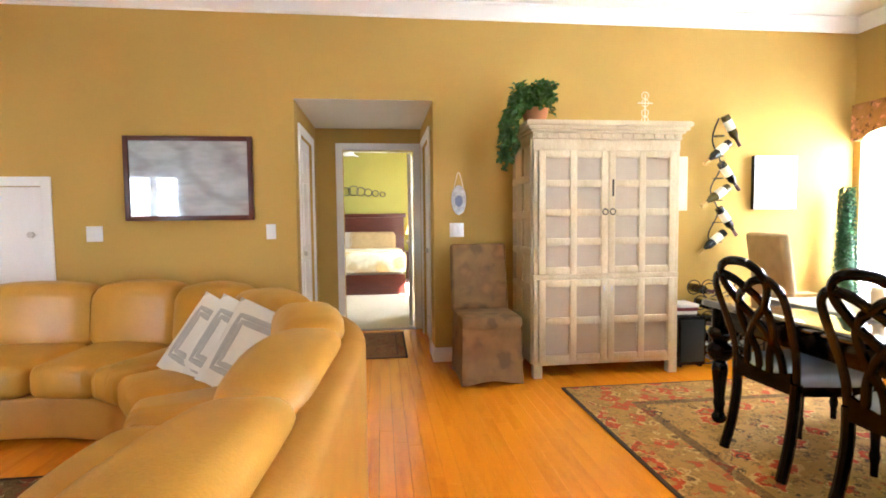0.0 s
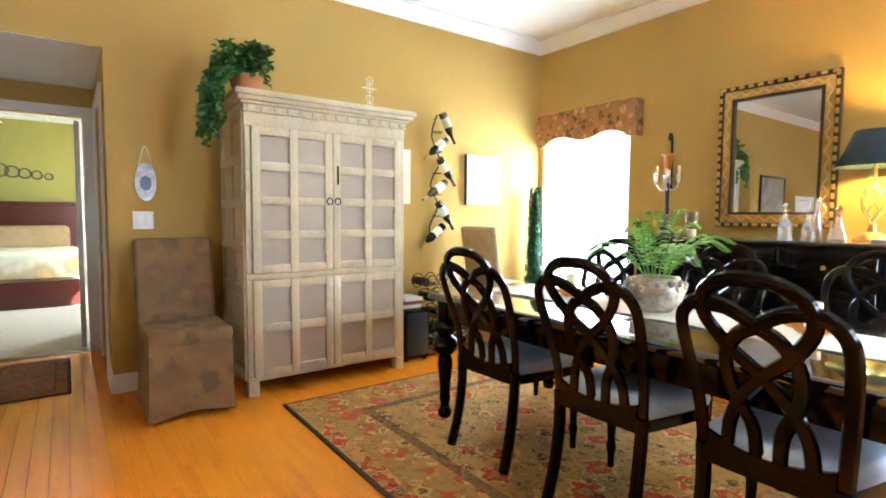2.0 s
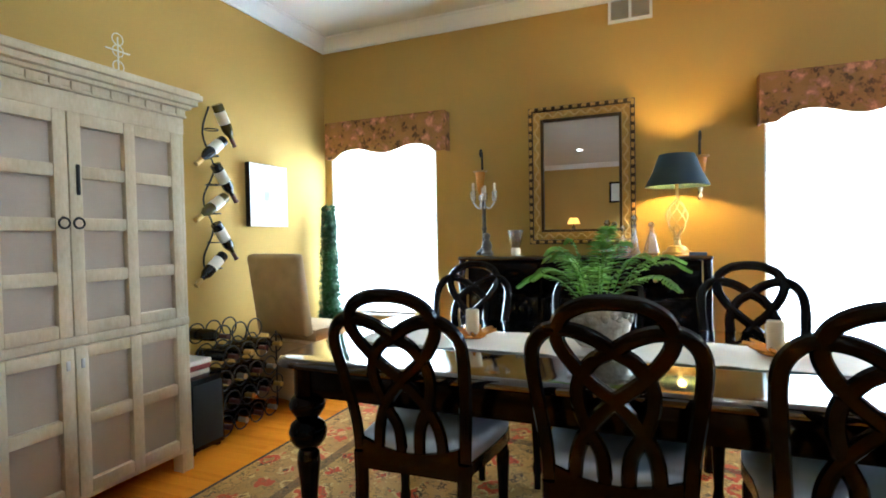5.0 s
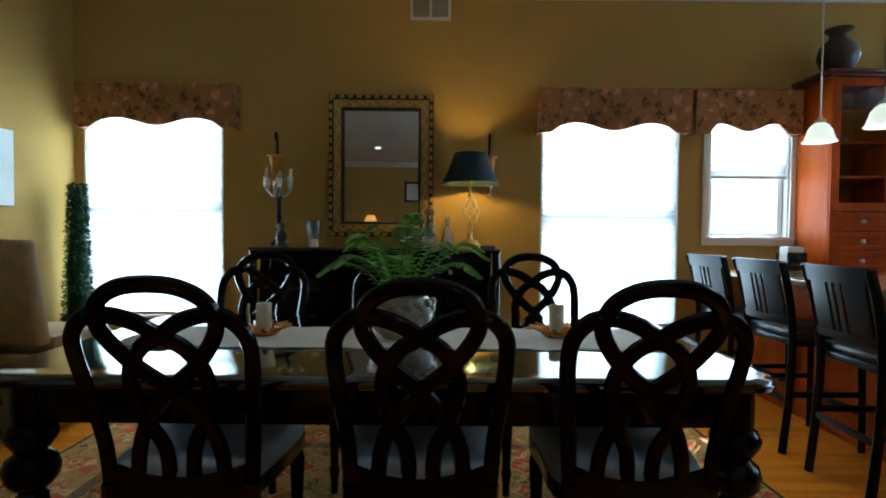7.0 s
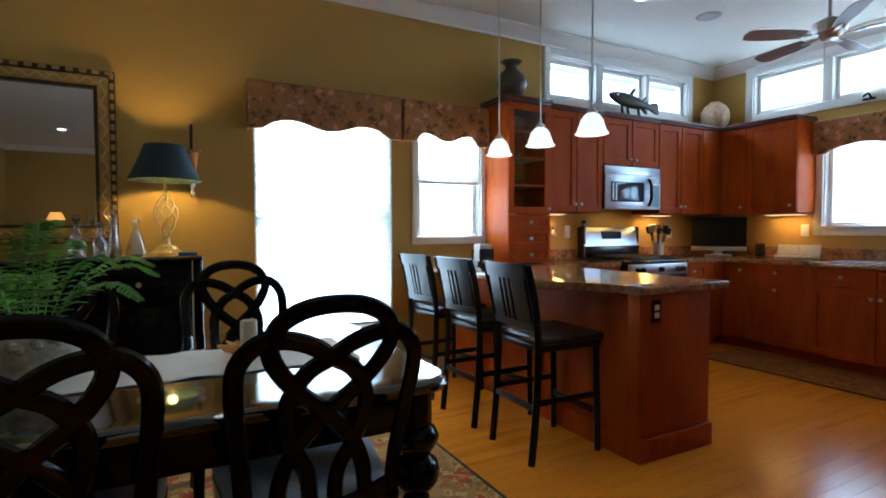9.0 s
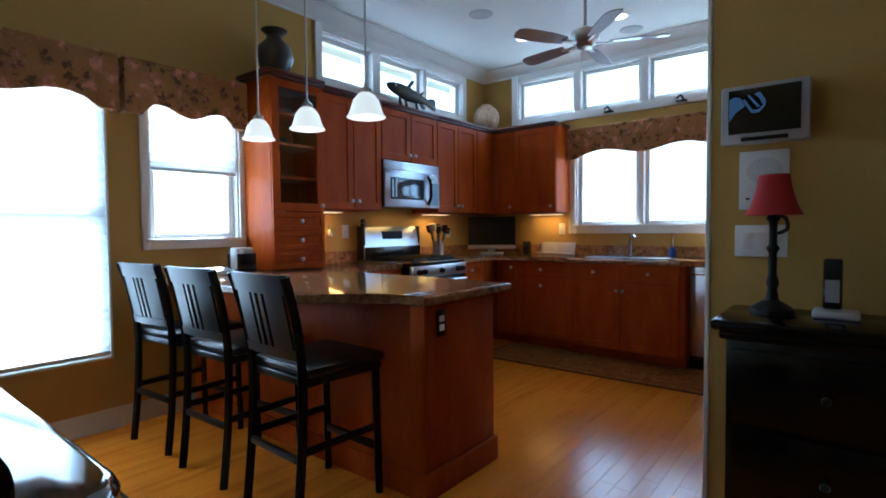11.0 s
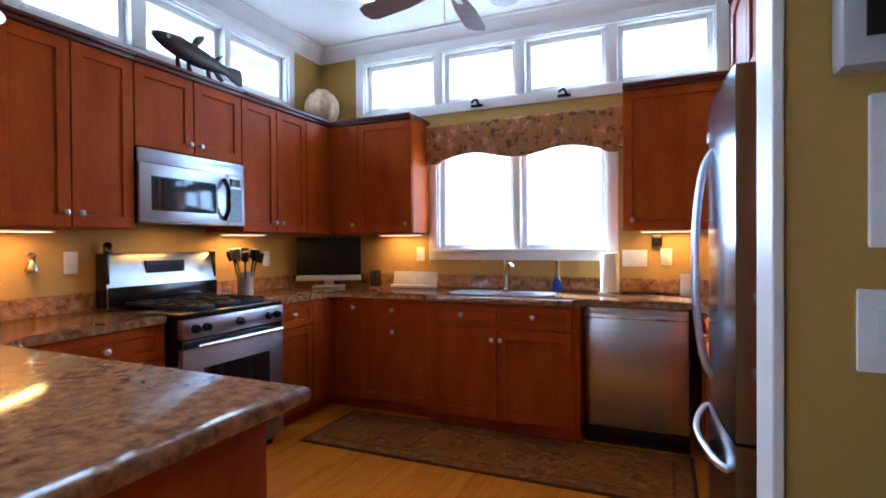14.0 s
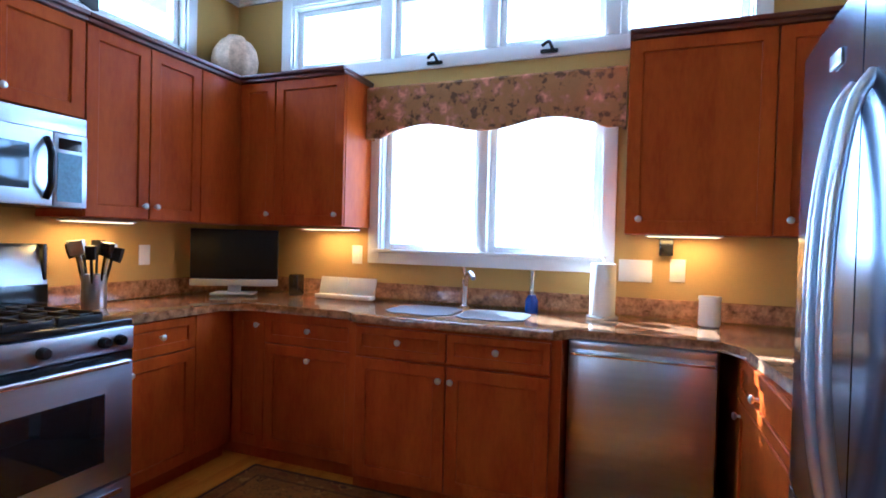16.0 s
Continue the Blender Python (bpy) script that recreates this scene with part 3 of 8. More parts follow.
# ---- windows ----
def window(name, axis, face, span, casing, shades, panes, label, sill=True, mullion=0.05, casing_top=True):
    """A window in the wall axis = face: span (a0, a1, z0, z1), a white casing of that width, sash frames and panes of glass."""
    a0, a1, z0, z1 = span
    s = -1 if axis == "x" else 1
    w = thing(name, (face, (a0 + a1) / 2, z0) if axis == "x" else ((a0 + a1) / 2, face, z0), label, "window", "", "structure")

    def put(bm, a, b, d0, d1, q0, q1, bev=0.0):
        lo, hi = sorted((face + s * d0, face + s * d1))
        box(bm, *((lo, hi, a, b) if axis == "x" else (a, b, lo, hi)), q0, q1, bev)

    if casing:
        bm = bmesh.new()
        put(bm, a0 - casing, a0, -0.002, 0.02, z0 - casing, z1 + casing, 0.004)
        put(bm, a1, a1 + casing, -0.002, 0.02, z0 - casing, z1 + casing, 0.004)
        put(bm, a0, a1, -0.002, 0.02, z0 - casing, z0, 0.004)
        if casing_top:
            put(bm, a0, a1, -0.002, 0.02, z1, z1 + casing, 0.004)
        part("casing", bm, WHITE, w)
    bm = bmesh.new()
    put(bm, a0, a0 + 0.012, -0.155, 0.0, z0, z1)
    put(bm, a1 - 0.012, a1, -0.155, 0.0, z0, z1)
    put(bm, a0 + 0.012, a1 - 0.012, -0.155, 0.0, z0, z0 + 0.012)
    put(bm, a0 + 0.012, a1 - 0.012, -0.155, 0.0, z1 - 0.012, z1)
    part("jamb", bm, WHITE, w)
    for b0, b1, q0, q1 in panes:
        bm = bmesh.new()
        f = 0.04
        put(bm, b0, b0 + f, -0.10, -0.05, q0, q1, 0.005)
        put(bm, b1 - f, b1, -0.10, -0.05, q0, q1, 0.005)
        put(bm, b0 + f, b1 - f, -0.10, -0.05, q0, q0 + f, 0.005)
        put(bm, b0 + f, b1 - f, -0.10, -0.05, q1 - f, q1, 0.005)
        fr = part("sash", bm, WHITE, w)
        bm = bmesh.new()
        put(bm, b0 + f, b1 - f, -0.078, -0.072, q0 + f, q1 - f)
        g = part("pane", bm, PANE, fr)
        g.visible_shadow = False
    for b0, b1 in zip(panes, panes[1:]):
        if b0[2] == b1[2] and abs(b1[0] - b0[1]) > 0.01:
            bm = bmesh.new()
            put(bm, b0[1], b1[0], -0.12, 0.012, z0 + 0.012, z1 - 0.012, 0.004)
            part("mullion", bm, WHITE, w)
    if sill:
        bm = bmesh.new()
        put(bm, a0 - 0.03, a1 + 0.03, 0.0, 0.045, z0 - 0.005, z0 + 0.018, 0.005)
        part("sill", bm, WHITE, w)
    return w


def pleated(w, a0, a1, z0, z1, x, label):
    """A white pleated shade across an east window, as a part of it."""
    bm = bmesh.new()
    n = int((z1 - z0) / 0.028)
    rows = []
    for k in range(n + 1):
        z, d = z0 + (z1 - z0) * k / n, 0.010 * (k % 2)
        rows.append([bm.verts.new((x + d, a0, z)), bm.verts.new((x + d, a1, z))])
    for p, q in zip(rows, rows[1:]):
        bm.faces.new((p[0], p[1], q[1], q[0]))
    t = part("shade", bm, SHADE, w, label, False)
    part("bottom_rail", boxes((x - 0.01, x + 0.02, a0, a1, z0 - 0.025, z0 - 0.001), bev=0.004), WHITE, t)
    return t


for i, (w, lab) in enumerate(((WIN1, "tall white window behind a lowered white shade"), (WIN2, "tall white window behind a lowered white shade"))):
    zm = (w[2] + w[3]) / 2
    wo = window("window_%d" % (i + 1), "x", E, w, 0, (), [(w[0] + 0.014, w[1] - 0.014, w[2] + 0.014, zm), (w[0] + 0.014, w[1] - 0.014, zm, w[3] - 0.014)], lab, False)
    pleated(wo, w[0] + 0.015, w[1] - 0.015, w[2] + 0.05, w[3] - 0.015, E + 0.012, "white pleated shade lowered over a tall window")
wo = window("window_3", "x", E, WIN3, 0.05, (), [(WIN3[0] + 0.014, WIN3[1] - 0.014, 1.154, 1.67), (WIN3[0] + 0.014, WIN3[1] - 0.014, 1.67, 2.186)], "small white sash window with a half-lowered shade")
pleated(wo, WIN3[0] + 0.015, WIN3[1] - 0.015, 1.63, 2.18, E + 0.012, "white pleated shade half lowered over a small window")
window("window_4", "x", E, CLER_E, 0.07, (), [(-3.916, -3.30, 2.494, 2.866), (-3.24, -2.62, 2.494, 2.866), (-2.52, -1.944, 2.494, 2.866)], "white three-light high window over the cabinets", False)
window("window_5", "y", S, SINKW, 0.075, (), [(2.144, 2.79, 1.234, 2.186), (2.85, 3.496, 1.234, 2.186)], "white two-light casement window over the sink")
window("window_7", "y", -1.29, (-4.43, -3.49, 0.18, 2.12), 0.07, (), [(-4.416, -3.985, 0.194, 2.106), (-3.935, -3.504, 0.194, 2.106)], "tall white two-light living room window")
window("window_6", "y", S, CLER_S, 0.08, (), [(1.434, 2.06, 2.464, 2.876), (2.14, 2.75, 2.464, 2.876), (2.83, 3.45, 2.464, 2.876), (3.53, 4.206, 2.464, 2.876)], "white four-light high window with crank handles", False)


def valance(y0, y1, z0, z1, depth, axis, face, lobes, label):
    """A padded cornice box covered in rose print, with a scalloped lower edge."""
    v = thing("valance", (face - depth, (y0 + y1) / 2, z0) if axis == "x" else ((y0 + y1) / 2, face + depth, z0), label, "valance", "rose print valances")
    n = 48
    bm = bmesh.new()
    lo, hi = [], []
    for k in range(n + 1):
        u = k / n
        e = min(u, 1 - u) * (y1 - y0)
        dip = lobes(u) if e > 0.10 else 0.0
        if 0.08 < e <= 0.16:
            dip *= (e - 0.08) / 0.08
        y = y0 + (y1 - y0) * u
        lo.append((y, z0 + max(dip, 0)))
        hi.append((y, z1))
    d1, d0 = depth, depth - 0.024
    def P(y, d, z):
        return (face - d, y, z) if axis == "x" else (y, face + d, z)
    fr_lo = [bm.verts.new(P(y, d1 - 0.006, z)) for y, z in lo]
    fr_lm = [bm.verts.new(P(y, d1, z + 0.012)) for y, z in lo]
    fr_hm = [bm.verts.new(P(y, d1, z - 0.015)) for y, z in hi]
    fr_hi = [bm.verts.new(P(y, d1 - 0.012, z)) for y, z in hi]
    bk_lo = [bm.verts.new(P(y, d0, z)) for y, z in lo]
    bk_hi = [bm.verts.new(P(y, d0, z)) for y, z in hi]
    loop = (fr_lo, fr_lm, fr_hm, fr_hi, bk_hi, bk_lo)
    for k in range(n):
        for a, b in zip(loop, loop[1:] + loop[:1]):
            bm.faces.new((a[k], a[k + 1], b[k + 1], b[k]))
    for k in (0, n):
        bm.faces.new([r[k] for r in loop])
    part("front", bm, ROSES, v)
    for a, b in ((y0, y0 + 0.02), (y1 - 0.02, y1)):
        bm = boxes((face - d0 + 0.001, face - 0.001, a, b, z0, z1 - 0.004) if axis == "x" else (a, b, face + 0.001, face + d0 - 0.001, z0, z1 - 0.004), bev=0.004)
        part("side", bm, ROSES, v)
    part("top", boxes((face - d0, face - 0.001, y0 + 0.021, y1 - 0.021, z1 - 0.03, z1 - 0.006) if axis == "x" else (y0 + 0.021, y1 - 0.021, face + 0.001, face + d0, z1 - 0.03, z1 - 0.006)), ROSES, v)
    return v


def scallop(u):
    return 0.035 + 0.030 * math.cos(2 * math.pi * (u - 0.5) * 2) * (-1) + 0.012 * math.sin(math.pi * u)


ROSE_LABEL = "rose print padded valance with a scalloped edge over a window"
valance(3.09, 4.285, 1.94, 2.275, 0.12, "x", E, scallop, ROSE_LABEL)
valance(-0.335, 0.815, 1.93, 2.265, 0.12, "x", E, scallop, ROSE_LABEL)
valance(-1.165, -0.365, 1.93, 2.265, 0.12, "x", E, scallop, ROSE_LABEL)
valance(2.015, 3.57, 1.935, 2.26, 0.10, "y", S, scallop, "wide rose print padded valance over the sink window")


# ---- doors and casings ----
def door_leaf(t, name, w, h, m, mat, panels, knob_x, knob_z=0.95, thick=0.04):
    """A panelled door leaf: stiles and rails round recessed panels, with a knob."""
    bm = bmesh.new()
    xs = sorted({0, w, *[p[0] for p in panels], *[p[1] for p in panels]})
    box(bm, 0, w, 0.008, thick - 0.008, 0, h, m=m)
    for p, q in zip(xs, xs[1:]):
        z = 0
        for pn in sorted([pn for pn in panels if pn[0] <= p and pn[1] >= q], key=lambda r: r[2]) + [(0, 0, h, h)]:
            if pn[2] > z:
                box(bm, p, q, 0, thick, z, pn[2], m=m)
            z = pn[3]
    leaf = part(name, bm, mat, t)
    if knob_x is not None:
        bm = bmesh.new()
        for s in (-1, 1):
            c = m @ Vector((knob_x, thick / 2, knob_z))
            n = (m.to_3x3() @ Vector((0, s, 0)))
            tube(bm, [c + n * (thick / 2), c + n * (thick / 2 + 0.03)], 0.010)
            tube(bm, [c + n * (thick / 2 + 0.03), c + n * (thick / 2 + 0.04), c + n * (thick / 2 + 0.055), c + n * (thick / 2 + 0.062)], 0.024, 12)
        part("knob", bm, NICKEL, leaf, "brushed metal knob")
    return leaf


def six(w, h):
    a, b, c = 0.11, w / 2 - 0.05, w / 2 + 0.05
    return [(x0, x1, z0, z1) for x0, x1 in ((a, b), (c, w - a)) for z0, z1 in ((0.22, h * 0.42), (h * 0.50, h * 0.80), (h * 0.84, h - 0.11)) if z1 - z0 > 0.05]


def casing(name, axis, face, a0, a1, h, s, label, w=0.075):
    """White casing round a door opening on the face, standing out by s."""
    bm = bmesh.new()
    f0, f1 = sorted((face, face + s * 0.018))
    for p, q, z0, z1 in ((a0 - w, a0, 0, h + w), (a1, a1 + w, 0, h + w), (a0, a1, h, h + w)):
        box(bm, *((f0, f1, p, q) if axis == "x" else (p, q, f0, f1)), z0, z1, 0.004)
    return structure(name, bm, WHITE, label, "door casing")


casing("trim_bedroom_door", "y", 5.77, -0.20, 0.585, 2.03, -1, "white casing round the open bedroom door")
casing("trim_left_door", "x", -0.49, 4.62, 5.42, 2.03, 1, "white casing round a side door")
casing("trim_right_door", "x", 0.67, 4.72, 5.50, 2.03, -1, "white casing round a side door")
d = thing("door_1", (0.56, 5.9, 0), "white panelled bedroom door standing open", "door", "", "structure")
door_leaf(d, "leaf", 0.76, 2.0, pose(0.565, 5.905, 0.012, 0, 0, 84), WHITE, six(0.76, 2.0), 0.69)
d = thing("door_2", (-0.53, 5.0, 0), "white panelled door closed in the recess", "door", "", "structure")
door_leaf(d, "leaf", 0.79, 2.015, pose(-0.515, 4.625, 0.008, 0, 0, 90), WHITE, six(0.79, 2.015), 0.08)
d = thing("door_3", (0.7, 5.1, 0), "white panelled door closed in the recess", "door", "", "structure")
door_leaf(d, "leaf", 0.77, 2.015, pose(0.735, 4.725, 0.008, 0, 0, 90), WHITE, six(0.77, 2.015), 0.08)
casing("trim_closet", "y", N, -3.2, -2.46, 1.55, -1, "white casing round a low closet door")
d = thing("door_4", (-2.83, N, 0), "low white panelled closet door, closed", "door", "", "structure")
door_leaf(d, "leaf", 0.73, 1.54, pose(-3.195, N + 0.012, 0.005), WHITE, [(0.09, 0.64, 0.15, 0.7), (0.09, 0.64, 0.82, 1.43)], 0.66, 1.16)
structure("threshold", boxes((-0.20, 0.585, 5.74, 5.90, -0.011, 0.004), bev=0.003), MAHOGANY, "dark wooden strip between floor and carpet", "threshold")

# ---- dining room ----
def oval_loop(cx, cz, rx, rz, n=20):
    return [(cx + rx * math.cos(2 * math.pi * k / n), cz + rz * math.sin(2 * math.pi * k / n)) for k in range(n)]


def lean(z):
    """How far back the chair's frame stands at a height: splayed foot, upright at the seat, raked top."""
    return 0.065 - 0.30 * max(0, 0.42 - z) ** 2 * 1.3 - 0.42 * max(0, z - 0.50) ** 1.35


def dining_chair():
    c = thing("dining_chair", (0, 0, 0), "dark espresso dining chair with interlaced loop back and blue-grey seat", "chair", "chairs round the dining table")
    fr = lambda pts: [Vector((lean(z), y, z)) for y, z in pts]
    for s in (-1, 1):
        bm = bmesh.new()
        tube(bm, smooth_path(fr([(0.192 * s, 0.0), (0.188 * s, 0.15), (0.187 * s, 0.32), (0.192 * s, 0.46)])), 0.026, 8, up=(1, 0, 0), flat=0.95)
        part("rear_leg", bm, ESPRESSO, c)
        bm = bmesh.new()
        tube(bm, smooth_path(fr([(0.192 * s, 0.45), (0.200 * s, 0.58), (0.214 * s, 0.72), (0.222 * s, 0.83), (0.213 * s, 0.895), (0.172 * s, 0.940), (0.112 * s, 0.945), (0.052 * s, 0.925), (0.0, 0.890),
                                  (-0.055 * s, 0.855), (-0.094 * s, 0.79), (-0.098 * s, 0.72), (-0.074 * s, 0.635), (-0.040 * s, 0.56), (-0.032 * s, 0.47)])), 0.0225, 8, up=(1, 0, 0), flat=0.62)
        part("back_strand", bm, ESPRESSO, c)
        bm = bmesh.new()
        lathe(bm, 0.475, 0.215 * s, [(0.016, 0), (0.017, 0.06), (0.024, 0.10), (0.018, 0.13), (0.022, 0.22), (0.027, 0.34), (0.020, 0.37), (0.028, 0.385), (0.028, 0.43)], 14)
        part("front_leg", bm, ESPRESSO, c)
    bm = bmesh.new()
    tube(bm, smooth_path(fr([(-0.118, 0.47), (-0.108, 0.56), (-0.072, 0.645), (0.0, 0.735), (0.072, 0.80), (0.126, 0.87), (0.146, 0.925), (0.128, 0.982), (0.072, 1.017), (0.0, 1.026),
                              (-0.072, 1.017), (-0.128, 0.982), (-0.146, 0.925), (-0.126, 0.87), (-0.072, 0.80), (0.0, 0.735), (0.072, 0.645), (0.108, 0.56), (0.118, 0.47)])), 0.0225, 8, up=(1, 0, 0), flat=0.68)
    part("back_loop", bm, ESPRESSO, c)
    bm = bmesh.new()
    n = 12
    lo, hi = [], []
    for k in range(n + 1):
        y = -0.175 + 0.35 * k / n
        top = 0.475 + 0.035 * (y / 0.175) ** 2
        lo.append([bm.verts.new((x, y, 0.405)) for x in (0.046, 0.066)])
        hi.append([bm.verts.new((x, y, top)) for x in (0.050, 0.068)])
    for k in range(n):
        bm.faces.new((lo[k][0], lo[k + 1][0], hi[k + 1][0], hi[k][0]))
        bm.faces.new((lo[k][1], hi[k][1], hi[k + 1][1], lo[k + 1][1]))
        bm.faces.new((hi[k][0], hi[k + 1][0], hi[k + 1][1], hi[k][1]))
        bm.faces.new((lo[k][0], lo[k][1], lo[k + 1][1], lo[k + 1][0]))
    part("back_rail", bm, ESPRESSO, c)
    outline = [(0.07, -0.19), (0.07, 0.19), (0.30, 0.235), (0.46, 0.245), (0.51, 0.18), (0.525, 0.0), (0.51, -0.18), (0.46, -0.245), (0.30, -0.235)]
    out = [(p.x, p.y) for p in smooth_path([(x, y, 0) for x, y in outline] + [(outline[0][0], outline[0][1], 0)], 4)][:-1]
    bm = bmesh.new()
    prism(bm, out, 0.40, 0.445)
    part("seat_rail", bm, ESPRESSO, c)
    bm = bmesh.new()
    rings = []
    for g, h in ((0.985, 0.446), (1.0, 0.462), (0.975, 0.487), (0.88, 0.508), (0.62, 0.522), (0.25, 0.527)):
        rings.append([bm.verts.new((0.295 + (x - 0.295) * g, y * g, h)) for x, y in out])
    for a, b in zip(rings, rings[1:]):
        for k in range(len(a)):
            bm.faces.new((a[k], a[(k + 1) % len(a)], b[(k + 1) % len(a)], b[k]))
    bm.faces.new(rings[0][::-1])
    bm.faces.new(rings[-1])
    part("seat", bm, SEAT_CLOTH, c, "blue-grey upholstered seat")
    return c


first_chair = dining_chair()
first_chair.matrix_basis = pose(2.045, 2.235, 0.014, 0, 0, 2)
for cx, cy, turn in ((2.045, 1.575, 1), (2.045, 0.972, -1), (3.42, 2.48, 180), (3.42, 1.76, 178), (3.42, 1.035, 182)):
    copy_thing(first_chair, pose(cx, cy, 0.014, 0, 0, turn))

table = thing("dining_table", (2.68, 1.7, 0.014), "long dark espresso dining table with turned legs", "table")
TX0, TX1, TY0, TY1 = 2.13, 3.23, 0.53, 2.87
out = []
for cx, cy, a0 in ((TX1 - 0.12, TY1 - 0.12, 0), (TX0 + 0.12, TY1 - 0.12, 90), (TX0 + 0.12, TY0 + 0.12, 180), (TX1 - 0.12, TY0 + 0.12, 270)):
    out += [(cx + 0.12 * math.cos(radians(a0 + 15 * k)), cy + 0.12 * math.sin(radians(a0 + 15 * k))) for k in range(7)]
bm = bmesh.new()
rings = []
for off, z in ((-0.02, 0.715), (0.0, 0.725), (0.002, 0.738), (-0.004, 0.752), (-0.012, 0.758), (-0.022, 0.760)):
    rings.append([bm.verts.new((2.68 + (x - 2.68) * (1 + off / 0.55), 1.7 + (y - 1.7) * (1 + off / 1.17), z)) for x, y in out])
for a, b in zip(rings, rings[1:]):
    for k in range(len(a)):
        bm.faces.new((a[k], a[(k + 1) % len(a)], b[(k + 1) % len(a)], b[k]))
bm.faces.new(rings[0][::-1])
bm.faces.new(rings[-1])
part("tabletop", bm, TABLE_TOP, table, "polished dark tabletop")
for r in ((TX0 + 0.07, TX1 - 0.07, TY0 + 0.09, TY0 + 0.115, 0.60, 0.714), (TX0 + 0.07, TX1 - 0.07, TY1 - 0.115, TY1 - 0.09, 0.60, 0.714), (TX0 + 0.07, TX0 + 0.095, TY0 + 0.116, TY1 - 0.116, 0.60, 0.714), (TX1 - 0.095, TX1 - 0.07, TY0 + 0.116, TY1 - 0.116, 0.60, 0.714)):
    part("apron", boxes(r, bev=0.004), ESPRESSO, table)
LEG = [(0.030, 0.014), (0.040, 0.03), (0.042, 0.05), (0.030, 0.07), (0.026, 0.09), (0.034, 0.13), (0.030, 0.16), (0.036, 0.24), (0.046, 0.33), (0.042, 0.37), (0.032, 0.385), (0.052, 0.40), (0.070, 0.425), (0.075, 0.455), (0.066, 0.485), (0.040, 0.505),
       (0.052, 0.52), (0.068, 0.545), (0.072, 0.565), (0.060, 0.59), (0.045, 0.60), (0.050, 0.604), (0.050, 0.714)]
for lx in (TX0 + 0.10, TX1 - 0.10):
    for ly in (TY0 + 0.11, TY1 - 0.12):
        part("leg", lathe(bmesh.new(), lx, ly, LEG, 24), ESPRESSO, table)


def cloth_strip(bm, x0, x1, y0, y1, z, wave=0.002, nx=6, ny=60):
    g = [[bm.verts.new((x0 + (x1 - x0) * i / nx + 0.006 * math.sin(j * 0.9 + i), y0 + (y1 - y0) * j / ny, z + 0.0025 + wave * math.sin(j * 1.3 + i * 2.1))) for i in range(nx + 1)] for j in range(ny + 1)]
    lo = [[bm.verts.new(v.co - Vector((0, 0, 0.003))) for v in row] for row in g]
    for j in range(ny):
        for i in range(nx):
            bm.faces.new((g[j][i], g[j][i + 1], g[j + 1][i + 1], g[j + 1][i]))
            bm.faces.new((lo[j][i], lo[j + 1][i], lo[j + 1][i + 1], lo[j][i + 1]))
    for j in range(ny):
        for i in (0, nx):
            bm.faces.new((g[j][i], g[j + 1][i], lo[j + 1][i], lo[j][i]))
    return bm


solo("table_runner", cloth_strip(bmesh.new(), 2.49, 2.87, 0.73, 2.70, 0.764), LINEN, "pale linen runner along the dark table", "table runner")

RUG = (2.68, 1.75, 1.17, 1.75)
rug_mat = oriental("persian_rug", RUG[2], RUG[3], (0.36, 0.19, 0.042), (0.42, 0.045, 0.010), (0.05, 0.030, 0.014), (0.58, 0.37, 0.11), 0.42, 8.5)
rug = solo("rug", boxes((-RUG[2], RUG[2], -RUG[3], RUG[3], 0.0, 0.012), bev=0.004), rug_mat, "red and gold patterned oriental rug under the dining table", "rug")
rug.location = (RUG[0], RUG[1], 0.001)

# the armoire
arm = thing("armoire", (1.975, 4.05, 0), "whitewashed pine armoire with panelled doors and dentil cornice", "armoire")
AX0, AX1, AY0, AY1 = 1.38, 2.57, 3.76, 4.345
part("body", boxes((AX0, AX1, AY0 + 0.03, AY1, 0.10, 1.86)), PALE_WOOD, arm)
for lx in (AX0, AX1 - 0.07):
    part("foot", boxes((lx, lx + 0.07, AY0 + 0.001, AY0 + 0.07, 0, 0.0995), bev=0.004), PALE_WOOD, arm)
    part("foot", boxes((lx, lx + 0.07, AY1 - 0.07, AY1, 0, 0.0995), bev=0.004), PALE_WOOD, arm)
for z0, z1 in ((0.10, 0.125), (0.775, 0.815), (1.775, 1.859)):
    part("rail", boxes((AX0 - 0.004, AX1 + 0.004, AY0 + 0.004, AY0 + 0.029, z0, z1), bev=0.004), PALE_WOOD, arm)
for px in (AX0, AX1 - 0.035):
    for z0, z1 in ((0.126, 0.774), (0.816, 1.774)):
        part("stile", boxes((px, px + 0.035, AY0 + 0.006, AY0 + 0.029, z0, z1), bev=0.003), PALE_WOOD, arm)
for o, z0, z1 in ((0.012, 1.860, 1.875), (0.008, 1.8755, 1.9055), (0.03, 1.906, 1.925), (0.052, 1.926, 1.955), (0.070, 1.956, 1.985), (0.06, 1.986, 1.995)):
    part("cornice_step", boxes((AX0 - o, AX1 + o, AY0 - o, AY1, z0, z1), bev=0.004), PALE_WOOD, arm)
for k in range(14):
    x = AX0 + 0.015 + k * (AX1 - AX0 - 0.07) / 13
    part("dentil", boxes((x, x + 0.045, AY0 - 0.018, AY0 + 0.001, 1.865, 1.903), bev=0.003), PALE_WOOD, arm)


